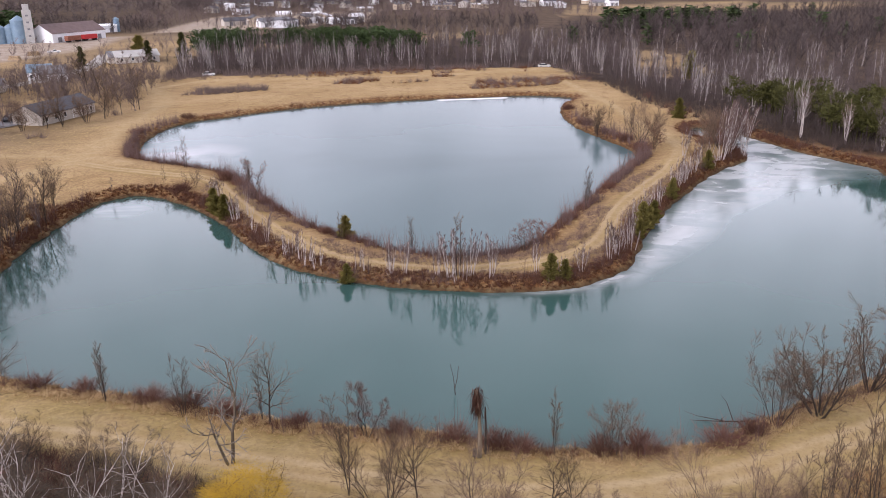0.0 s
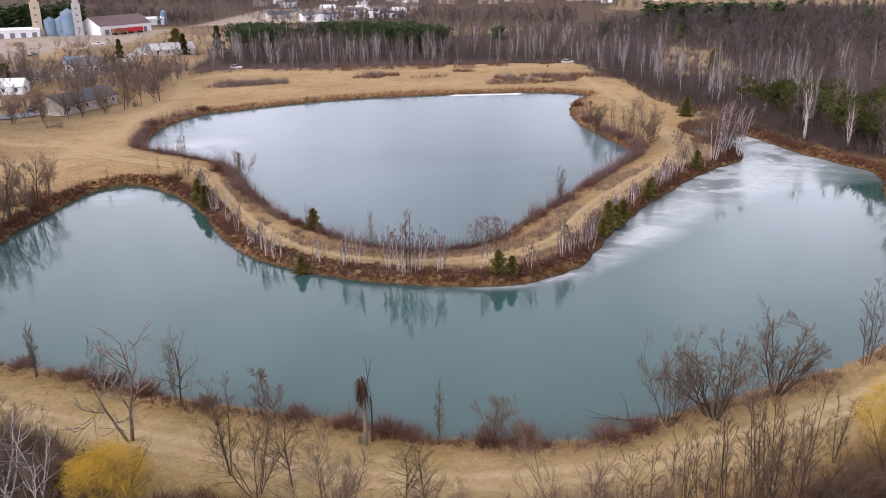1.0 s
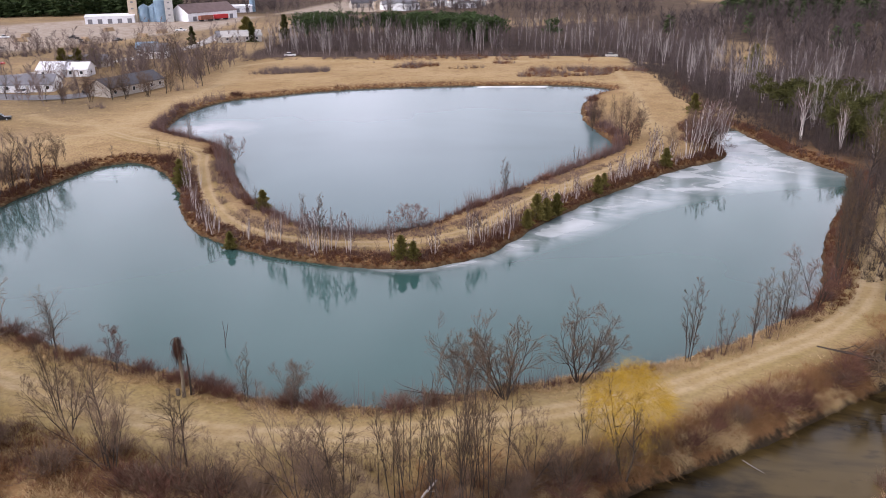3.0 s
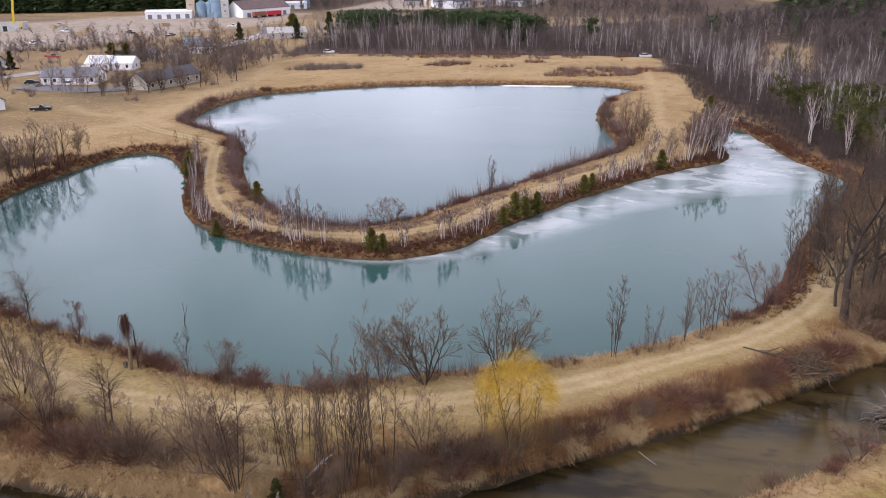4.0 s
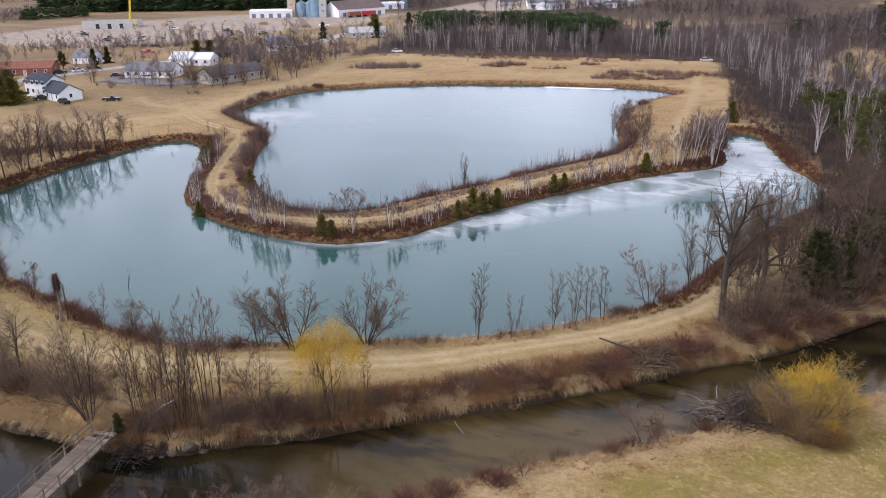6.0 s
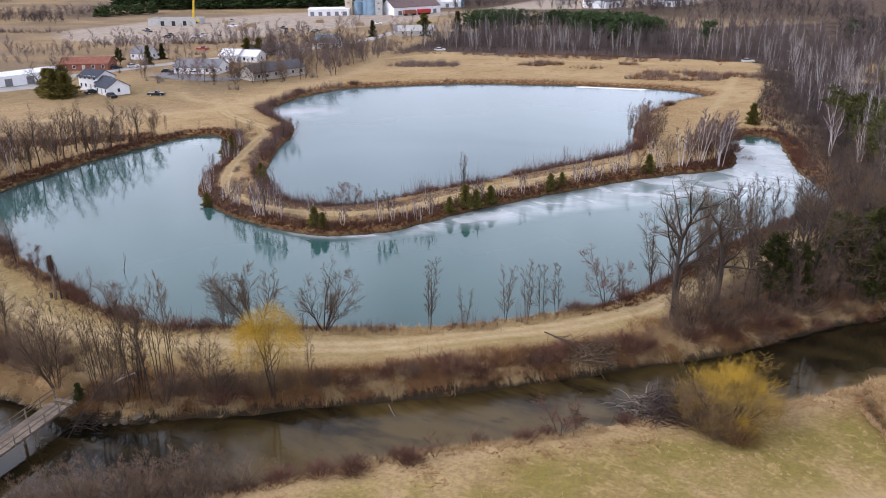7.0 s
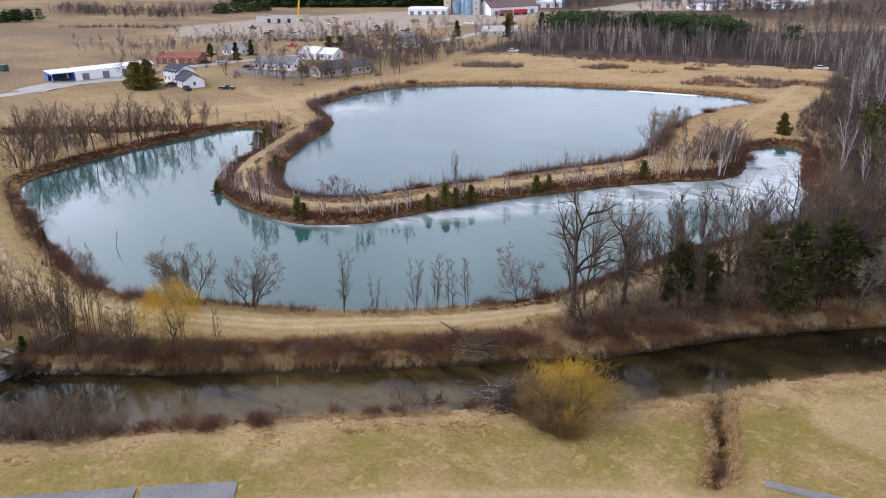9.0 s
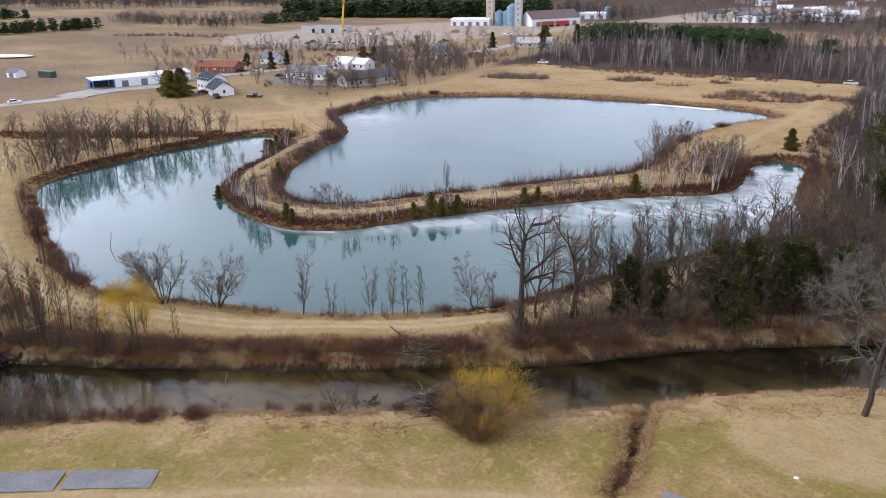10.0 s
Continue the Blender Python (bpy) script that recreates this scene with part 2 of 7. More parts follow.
CONCRETE = plain("pale_concrete", (0.40, 0.39, 0.37), (0.54, 0.52, 0.49), 0.5, 0.85)
YELLOW = plain("crane_yellow", (0.62, 0.42, 0.02), (0.72, 0.52, 0.04), 1.0, 0.5)
ASPHALT = plain("worn_asphalt", (0.15, 0.15, 0.16), (0.24, 0.235, 0.235), 0.3, 0.9)
PALEROAD = plain("pale_road_surface", (0.32, 0.30, 0.28), (0.44, 0.42, 0.39), 0.2, 0.9)
GLASS = plain("dark_window_glass", (0.02, 0.025, 0.03), (0.04, 0.045, 0.05), 1.0, 0.12, 0.0, 0)
RUBBER = plain("black_rubber", (0.012, 0.012, 0.012), (0.025, 0.025, 0.025), 4.0, 0.85)
CARDARK = plain("dark_car_paint", (0.012, 0.014, 0.018), (0.03, 0.032, 0.036), 2.0, 0.3, 0.3, 0)
CARWHITE = plain("white_car_paint", (0.68, 0.68, 0.68), (0.78, 0.78, 0.78), 2.0, 0.3, 0.0, 0)
CARRED = plain("red_paint", (0.40, 0.015, 0.018), (0.52, 0.03, 0.03), 2.0, 0.35, 0.0, 0)
CARGREEN = plain("dark_green_paint", (0.02, 0.05, 0.03), (0.035, 0.075, 0.045), 2.0, 0.5, 0.0, 0)
LUMBER = plain("stacked_lumber", (0.32, 0.22, 0.13), (0.50, 0.37, 0.24), 2.0, 0.85)
SALT = plain("pale_retention_sheet", (0.62, 0.61, 0.60), (0.74, 0.73, 0.72), 0.05, 0.8)

# ---- mesh tools ----
def link_mesh(name, me, material, parent=None, label=""):
    me.materials.append(material) if not me.materials else None
    ob = new(name, me)
    if parent is not None:
        ob.parent = parent
    return tagged(ob, label)


def array_mesh(name, verts, faces, smooth=False):
    """A mesh from numpy arrays; all faces have the same number of corners."""
    me = bpy.data.meshes.new(name)
    verts, faces = np.asarray(verts, np.float32), np.asarray(faces, np.int32)
    n, k = faces.shape
    me.vertices.add(len(verts))
    me.vertices.foreach_set("co", verts.ravel())
    me.loops.add(n * k)
    me.loops.foreach_set("vertex_index", faces.ravel())
    me.polygons.add(n)
    me.polygons.foreach_set("loop_start", np.arange(0, n * k, k, dtype=np.int32))
    if smooth:
        me.polygons.foreach_set("use_smooth", np.ones(n, bool))
    me.update(calc_edges=True)
    return me


def point_attr(me, name, values):
    me.attributes.new(name, "FLOAT", "POINT").data.foreach_set("value", np.asarray(values, np.float32))


def part(name, bm, material, parent, label=""):
    me = bpy.data.meshes.new(name)
    bm.to_mesh(me)
    bm.free()
    return link_mesh(name, me, material, parent, label)


def empty(name, x, y, z, rz=0.0, scale=1.0):
    ob = new(name)
    ob.empty_display_size = 0.3
    ob.matrix_basis = pose(x, y, z, 0, 0, rz) @ Matrix.Scale(scale, 4)
    return ob


def spline(points, closed=False, steps=8):
    """A smooth curve through a few corners of the plan."""
    p = np.array(points, float)
    n = len(p)
    out = []
    for i in range(n if closed else n - 1):
        a, b, c, d = (p[(i + k) % n] if closed else p[min(max(i + k, 0), n - 1)] for k in (-1, 0, 1, 2))
        for t in np.arange(steps) / steps:
            out.append(0.5 * (2 * b + (c - a) * t + (2 * a - 5 * b + 4 * c - d) * t * t + (3 * b - a - 3 * c + d) * t ** 3))
    if not closed:
        out.append(p[-1])
    return np.array(out)


def away(line, x, y, closed=False):
    """Distance from points to a polyline."""
    q = np.vstack([line, line[:1]]) if closed else line
    best = np.full(x.shape, 1e9)
    for (ax, ay), (bx, by) in zip(q[:-1], q[1:]):
        dx, dy = bx - ax, by - ay
        t = np.clip(((x - ax) * dx + (y - ay) * dy) / max(dx * dx + dy * dy, 1e-9), 0, 1)
        best = np.minimum(best, (x - ax - t * dx) ** 2 + (y - ay - t * dy) ** 2)
    return np.sqrt(best)


def beside(line, x, y):
    """Signed distance from points to a polyline, by the side on which they lie."""
    best, side = np.full(x.shape, 1e9), np.zeros(x.shape)
    for (ax, ay), (bx, by) in zip(line[:-1], line[1:]):
        dx, dy = bx - ax, by - ay
        t = np.clip(((x - ax) * dx + (y - ay) * dy) / max(dx * dx + dy * dy, 1e-9), 0, 1)
        d = (x - ax - t * dx) ** 2 + (y - ay - t * dy) ** 2
        nearer = d < best
        best = np.where(nearer, d, best)
        side = np.where(nearer, np.sign(dx * (y - ay) - dy * (x - ax)), side)
    return np.sqrt(best) * side


def within(line, x, y):
    inside = np.zeros(x.shape, bool)
    for (ax, ay), (bx, by) in zip(line, np.roll(line, -1, axis=0)):
        if ay != by:
            inside ^= ((ay > y) != (by > y)) & (x < (bx - ax) * (y - ay) / (by - ay) + ax)
    return inside


def signed(line, x, y):
    """Distance to a closed outline, negative inside."""
    return np.where(within(line, x, y), -1, 1) * away(line, x, y, True)


def grain(x, y, size, seed=0):
    """Smooth random field of the plan, 0 to 1."""
    u, v = x / size, y / size
    i, j = np.floor(u).astype(int), np.floor(v).astype(int)
    f, g = u - i, v - j
    f, g = f * f * (3 - 2 * f), g * g * (3 - 2 * g)

    def h(a, b):
        s = np.sin(a * 127.1 + b * 311.7 + seed * 74.7) * 43758.5453
        return s - np.floor(s)
    return (h(i, j) * (1 - f) + h(i + 1, j) * f) * (1 - g) + (h(i, j + 1) * (1 - f) + h(i + 1, j + 1) * f) * g


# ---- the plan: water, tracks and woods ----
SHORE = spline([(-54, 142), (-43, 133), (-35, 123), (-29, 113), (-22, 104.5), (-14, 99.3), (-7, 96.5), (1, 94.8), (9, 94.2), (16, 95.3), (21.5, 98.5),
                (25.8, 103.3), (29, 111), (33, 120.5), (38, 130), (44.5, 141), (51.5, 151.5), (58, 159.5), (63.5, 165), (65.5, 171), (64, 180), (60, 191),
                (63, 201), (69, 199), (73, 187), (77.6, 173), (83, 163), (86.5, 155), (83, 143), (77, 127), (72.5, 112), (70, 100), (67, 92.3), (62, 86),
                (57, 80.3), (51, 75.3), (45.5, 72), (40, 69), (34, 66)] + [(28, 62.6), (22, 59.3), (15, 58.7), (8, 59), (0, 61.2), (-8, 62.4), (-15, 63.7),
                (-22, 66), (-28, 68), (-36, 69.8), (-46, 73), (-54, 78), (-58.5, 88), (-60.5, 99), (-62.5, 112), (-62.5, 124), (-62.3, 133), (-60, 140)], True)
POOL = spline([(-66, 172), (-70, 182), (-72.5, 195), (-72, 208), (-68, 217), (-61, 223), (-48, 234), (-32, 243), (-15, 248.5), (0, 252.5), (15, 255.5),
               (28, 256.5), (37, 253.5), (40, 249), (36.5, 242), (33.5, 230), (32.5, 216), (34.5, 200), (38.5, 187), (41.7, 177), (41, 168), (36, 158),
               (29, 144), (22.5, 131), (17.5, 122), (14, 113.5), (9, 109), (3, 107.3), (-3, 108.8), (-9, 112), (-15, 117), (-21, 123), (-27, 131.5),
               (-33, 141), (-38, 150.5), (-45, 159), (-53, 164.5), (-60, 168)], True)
RIVER_N = [(-400, -60), (-140, 10), (-60, 30), (-20, 37), (4, 38.7), (12, 39.1), (22, 39.8), (31, 41.5), (37, 45.7), (42.7, 50), (48.5, 54.7), (54.5, 59.5),
           (60, 64.5), (66, 70), (73, 77), (80, 84), (86, 91), (92, 100), (98, 107), (104, 113), (114, 123), (135, 138), (190, 165), (420, 220)]
RIVER_S = [(420, 205), (195, 152), (150, 132), (128, 116), (114, 106), (108, 100), (103, 95), (97, 86.7), (91, 79), (86.4, 75), (77, 66.3), (68, 57.7),
           (59, 49), (52, 40.5), (47, 35.3), (40, 30.5), (31, 25), (15, 21), (-20, 19), (-60, 12), (-140, -10), (-400, -85)]
STREAM = np.vstack([spline(RIVER_N), spline(RIVER_S)])
DITCH = spline([(94.5, 88), (97.8, 85), (99.5, 80), (102.3, 74.5), (103.5, 69.5)])
TRACKS = [spline(p) for p in (
    [(-90, 82), (-62, 70), (-40, 61.5), (-24, 57.5), (-12, 54.5), (-2, 52.3), (10, 51), (20, 52.5), (30, 56.3), (40, 61), (47, 65.2), (54, 71), (61, 77.3),
     (67, 83.5), (73, 93), (77, 104), (82, 117), (87, 130), (91, 145)],
    [(14, 51.3), (21, 48.5), (25.5, 44.5), (27.5, 40.5)],
    [(-90, 176), (-70, 160), (-56, 154), (-45, 149.5), (-38.5, 138.5), (-29, 122), (-19, 108.8), (-9, 102), (3.5, 100), (15, 102.8), (22.5, 110.3), (29, 127),
     (36, 140), (44, 153.5), (50.5, 170), (52, 186), (49.5, 205), (47.5, 235), (44, 262), (41, 285), (45, 300)],
    [(-104, 284), (-92, 262), (-84, 238), (-82, 210), (-80, 186), (-78, 168), (-86, 150), (-110, 130)],
    [(-110, 180), (-96, 172), (-80, 172), (-66, 163)],
    [(60, 28), (72, 38), (84, 50), (98, 62), (112, 70), (130, 78)],
    [(-98, 272), (-88, 287), (-60, 294), (-30, 297), (11, 304), (40, 309), (56, 300)],
)]
BERM = spline([(-104, 290), (-70, 297), (-44, 302), (0, 309), (40, 312)])
WOODS_NORTH = np.array([(-104, 304), (-44, 308), (0, 315), (44, 317), (49, 282), (60, 277), (64, 240), (72, 222), (79, 207), (81, 187), (90, 166), (104, 158), (130, 166),
                        (300, 215), (600, 330), (520, 620), (330, 690), (170, 620), (100, 610), (60, 520), (-10, 440), (-70, 430), (-115, 372)])
WOODS_EAST = np.array([(72, 104), (79, 92), (88, 98), (96, 108), (106, 118), (120, 130), (150, 150), (104, 158), (92, 160), (86, 142), (79, 125)])
CLEARING = np.array([(72, 290), (86, 280), (100, 300), (104, 372), (88, 385), (80, 350)])
LOT = np.array([(-345, 300), (-300, 268), (-236, 272), (-205, 330), (-180, 420), (-190, 500), (-290, 470), (-345, 380)])
TOWN = np.array([(-185, 520), (-100, 560), (-60, 640), (-60, 760), (-190, 700)])
WIDE_FIELD = np.array([(90, 640), (330, 720), (420, 790), (260, 860), (120, 800)])
ICE_EDGE = np.array([(5, 93.2), (19, 93.2), (24.5, 95.6), (30, 101), (35.5, 107.5), (41, 114), (46, 121), (51.5, 128), (60, 136), (70, 143.5), (84, 148), (95, 152),
                     (95, 215), (50, 215), (45, 150), (20, 105), (5, 100)])
FROST_LINE = spline([(26, 100), (31.5, 109), (36.5, 117), (43, 129.5), (51, 140.5), (60, 150), (68, 159), (71, 171), (67, 186), (64, 195)])


def lift(x, y):
    """Height of the ground, and the distances that shape it."""
    x, y = np.asarray(x, float), np.asarray(y, float)
    ruffle = (grain(x, y, 2.3, 1) - 0.5) * 0.9 + (grain(x, y, 0.9, 2) - 0.5) * 0.5
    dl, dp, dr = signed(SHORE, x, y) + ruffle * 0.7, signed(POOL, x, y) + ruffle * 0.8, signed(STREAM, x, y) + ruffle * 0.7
    south = away(np.array(RIVER_S), x, y) < away(np.array(RIVER_N), x, y)
    hl = np.where(dl > 0, 0.25 * np.clip(dl / 0.3, 0, 1) + 1.05 * (1 - np.exp(-dl / 2.0)), np.maximum(-1.5, dl * 0.6))
    hp = np.where(dp > 0, 0.2 * np.clip(dp / 0.3, 0, 1) + 1.1 * (1 - np.exp(-dp / 2.2)), np.maximum(-1.5, dp * 0.6))
    bank = np.where(south, 1.45 * (1 - np.exp(-dr / 1.3)), 2.3 * (1 - np.exp(-dr / 2.6)))
    hr = np.where(dr > 0, -1 + np.where(south, 0.25, 0.7) * np.clip(dr / 0.3, 0, 1) + bank * 0.9, -1 + np.maximum(-0.9, dr * 0.5))
    h = np.minimum(np.minimum(hl, hp), hr)
    roll = (grain(x, y, 17, 3) - 0.5) * 0.5 + (grain(x, y, 6, 4) - 0.5) * 0.22 + (grain(x, y, 1.6, 5) - 0.5) * 0.12
    dry = np.minimum(np.minimum(dl, dp), dr)
    h = h + roll * np.clip(dry / 6, 0, 1)
    dd = away(DITCH, x, y) + ruffle * 0.4
    h = h - np.where(dr > -1.5, 1.0 * np.exp(-(dd / 0.75) ** 2), 0)
    berm = away(BERM, x, y)
    h = h + 1.1 * np.exp(-(berm / 4.0) ** 2)
    return h, dl, dp, dr, south, dd


def ground_z(x, y):
    return float(lift(np.array([x]), np.array([y]))[0][0])


def axis(stops):
    """Grid lines: (from, to, step) stretches joined."""
    out = []
    for a, b, step in stops:
        out.extend(np.linspace(a, b, max(1, round((b - a) / step)), endpoint=False))
    return np.array(out + [stops[-1][1]])


def build_ground():
    xs = axis([(-3500, -900, 260), (-900, -400, 50), (-400, -200, 12), (-200, -85, 2.5), (-85, 125, 0.82), (125, 240, 3), (240, 600, 18), (600, 1200, 75), (1200, 3500, 250)])
    ys = axis([(-1500, -300, 150), (-300, 0, 12), (0, 28, 2), (28, 180, 0.82), (180, 275, 1.1), (275, 345, 2.5), (345, 600, 10), (600, 1200, 40), (1200, 3500, 250)])
    gx, gy = (a.ravel() for a in np.meshgrid(xs, ys))
    h, dl, dp, dr, south, dd = lift(gx, gy)
    nx, ny = len(xs), len(ys)
    i = (np.arange(ny - 1)[:, None] * nx + np.arange(nx - 1)).ravel()
    me = array_mesh("ground", np.stack([gx, gy, h], 1), np.stack([i, i + 1, i + nx + 1, i + nx], 1), True)
    wob = (grain(gx, gy, 4, 8) - 0.5) * 1.2
    path, wear, trail = np.zeros(len(gx)), np.zeros(len(gx)), np.full(len(gx), 9.0)
    for k, t in enumerate(TRACKS):
        s = beside(t, gx, gy)
        d = np.abs(s)
        wide = (3.3, 1.6, 1.5, 3.2, 1.8, 2.2, 1.8)[k]
        path = np.maximum(path, np.exp(-((d + wob * 0.5) / wide) ** 2) * (0.95, 0.8, 0.75, 0.7, 0.7, 0.7, 0.9)[k])
        nearer = d < np.abs(trail)
        wear = np.where(nearer, (0.9, 0.6, 1.0, 0.25, 0.35, 0.6, 0.0)[k], wear)
        trail = np.where(nearer, np.clip(s, -9, 9), trail)
    wear = wear * np.clip((172 - gy) / 16, 0.1, 1)
    dry = np.minimum(np.minimum(dl, dp), dr)
    edge = np.maximum(np.minimum(dl, dp), 0)
    lake_bank = np.clip(1.35 * np.exp(-(edge / (2.6 + 1.0 * (gy > 92) + 2.2 * (gx > 66) * (gy > 160))) ** 2), 0, 1)
    river_bank = np.where(south, 0.8 * np.exp(-np.maximum(dr, 0) / 1.4), np.clip(1.3 * np.exp(-(np.maximum(dr - 1.0, 0) / 4.0) ** 2), 0, 0.7))
    woods = np.maximum(np.clip(-signed(WOODS_NORTH, gx, gy) / 8 + np.where(gx > 55, 1.1, 0.5), 0, 1), np.clip(-signed(WOODS_EAST, gx, gy) / 6 + 1.1, 0, 1))
    woods = np.maximum(woods, np.clip((gy - 470 + gx * 0.1) / 40, 0, 1) * 0.9)
    for region in (CLEARING, LOT, TOWN, WIDE_FIELD):
        woods = woods * np.clip(signed(region, gx, gy) / 6 + 0.5, 0, 1)
    near_strip = np.exp(-(away(TRACKS[0], gx, gy) / 7) ** 2) * 0.95
    lawn = np.clip(1 - away(np.array([(-150, 160), (-112, 190)]), gx, gy) / 35, 0, 1) * 0.4
    worn = np.array([(105.5, 88), (109, 95), (116, 104), (127, 100), (124, 87), (115, 82.5), (108, 82.5)])
    path = np.maximum(path, np.clip(-signed(worn, gx, gy) / 1.5 + wob * 0.4, 0, 1) * 0.6)
    path = np.maximum(path, np.where(south, 0.55 * np.exp(-((dr - 1.6) / 1.6) ** 2), 0))
    point_attr(me, "sand", path)
    point_attr(me, "wear", wear)
    point_attr(me, "trail", trail)
    point_attr(me, "bank", np.clip(np.maximum(np.maximum(lake_bank, river_bank), 0.9 * np.exp(-(dd / 1.6) ** 2)), 0, 1))
    point_attr(me, "green", np.maximum(np.maximum(np.where(south, np.clip((dr - 2.5) / 4, 0, 1), near_strip), lawn), 0))
    point_attr(me, "litter", woods)
    point_attr(me, "farm", np.maximum(np.clip((-gx - 175) / 40, 0, 1), 0.75 * np.maximum(np.clip((-gx - 80) / 25, 0, 1), np.clip((gy - 330) / 40, 0, 1))))
    point_attr(me, "lot", np.clip(-np.minimum(signed(LOT, gx, gy), signed(TOWN, gx, gy)) / 10 + 0.5, 0, 1) * 0.9)
    # Ditch bed and water's edge; the river and dike edges paint undercut shade.
    point_attr(me, "mud_shade", np.clip(np.maximum(np.exp(-(dd / 0.38) ** 2) * np.where(dr > 0, 0.85, 0), np.maximum(np.clip(np.where(gy > 90, 0.75, 0.12) - np.maximum(dry, -1) * np.where(gy > 90, 0.9, 0.6), 0, 0.9), np.where(south, 0, np.clip(1.5 - dr / 0.8, 0, 0.95)))), 0, 1))
    ob = link_mesh("ground", me, GROUND)
    tagged(ob, "dry straw-coloured grassland with worn dirt tracks", "ground", kind="structure")


def build_water(name, outline, level, margin, step, material, label, tags):
    lo, hi = outline.min(0) - 6, outline.max(0) + 6
    lo, hi = np.maximum(lo, (-420, -95)), np.minimum(hi, (420, 300))
    xs, ys = np.arange(lo[0], hi[0], step), np.arange(lo[1], hi[1], step)
    gx, gy = (a.ravel() for a in np.meshgrid(xs, ys))
    d = signed(outline, gx, gy)
    nx = len(xs)
    i = (np.arange(len(ys) - 1)[:, None] * nx + np.arange(nx - 1)).ravel()
    quads = np.stack([i, i + 1, i + nx + 1, i + nx], 1)
    quads = quads[(d[quads] < margin).all(1)]
    used = np.unique(quads)
    remap = np.zeros(len(gx), int)
    remap[used] = np.arange(len(used))
    gx, gy, d = gx[used], gy[used], d[used]
    me = array_mesh(name, np.stack([gx, gy, np.full(len(gx), level)], 1), remap[quads], True)
    for key, values in tags(gx, gy, d).items():
        point_attr(me, key, values)
    ob = link_mesh(name, me, material)
    tagged(ob, label, "water", kind="structure")


def lake_tags(x, y, d):
    wob = (grain(x, y, 9, 11) - 0.5) * 4 + (grain(x, y, 3, 12) - 0.5) * 1.5
    e = -signed(ICE_EDGE, x, y)
    ice = np.clip((e + wob * 0.5) / np.where(x > 66, 2.0, 9.0), 0, 1) ** 0.8
    ice = np.maximum(ice, 0.8 * np.clip((5.5 - np.hypot((x + 56) * 0.8, y - 133)) / 2.5, 0, 1))
    wide = 3.4 + 7.5 * np.clip((y - 100) / 55, 0, 1)
    frost = np.exp(-((away(FROST_LINE, x, y) + wob * 0.8) / wide) ** 2) * np.clip((e + wob * 0.8) / 7.0, 0, 1)
    thaw = np.clip((np.hypot((x - 66) * 0.8, y - 200) + wob * 0.5 - 5) / 4, 0, 1)
    ice, frost = ice * thaw, frost * thaw
    rim = np.exp(-((d + 0.6) / 0.8) ** 2) * np.clip((x - 4) / 8, 0, 1) * np.clip((130 - y) / 30, 0, 1) * np.clip((e + 1.0) / 1.5, 0, 1) * 0.8
    frost = np.maximum(frost, rim)
    return {"ice": ice, "frost": np.clip(frost, 0, 1), "shoal": np.clip(np.exp(d / 2.5), 0, 1) * 0.6}


def pool_tags(x, y, d):
    strip = np.exp(-(away(np.array([(-1, 250.4), (19, 253.6)]), x, y) / 1.1) ** 2)
    # Paler whitish patch in the pond's west corner, mixed in by the second mask.
    pale = np.clip(1 - np.hypot((x + 58) / 16, (y - 176) / 14), 0, 1)
    return {"frost": np.clip(strip * 1.4, 0, 1), "ice": pale}


def stream_tags(x, y, d):
    # Paler shoal bed; the dark upstream end paints the wood's shade on the water.
    pale_reach = np.clip((x - 42) / 12, 0, 1) * np.clip((86 - x) / 16, 0, 1)
    return {"wide": pale_reach, "shoal": np.clip(away(spline(RIVER_N), x, y) / 5 - 0.5, 0, 1) * np.clip(np.exp(d / 2.2) + 0.6 * np.exp(-(away(np.array([(72, 69), (88, 81)]), x, y) / 2.5) ** 2), 0, 1)}


build_ground()
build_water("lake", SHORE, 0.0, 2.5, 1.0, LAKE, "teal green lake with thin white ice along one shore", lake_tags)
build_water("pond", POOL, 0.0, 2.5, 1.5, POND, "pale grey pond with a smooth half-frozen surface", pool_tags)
build_water("river", STREAM, -1.0, 1.6, 1.2, RIVER, "shallow brown river flowing between grassy banks", stream_tags)

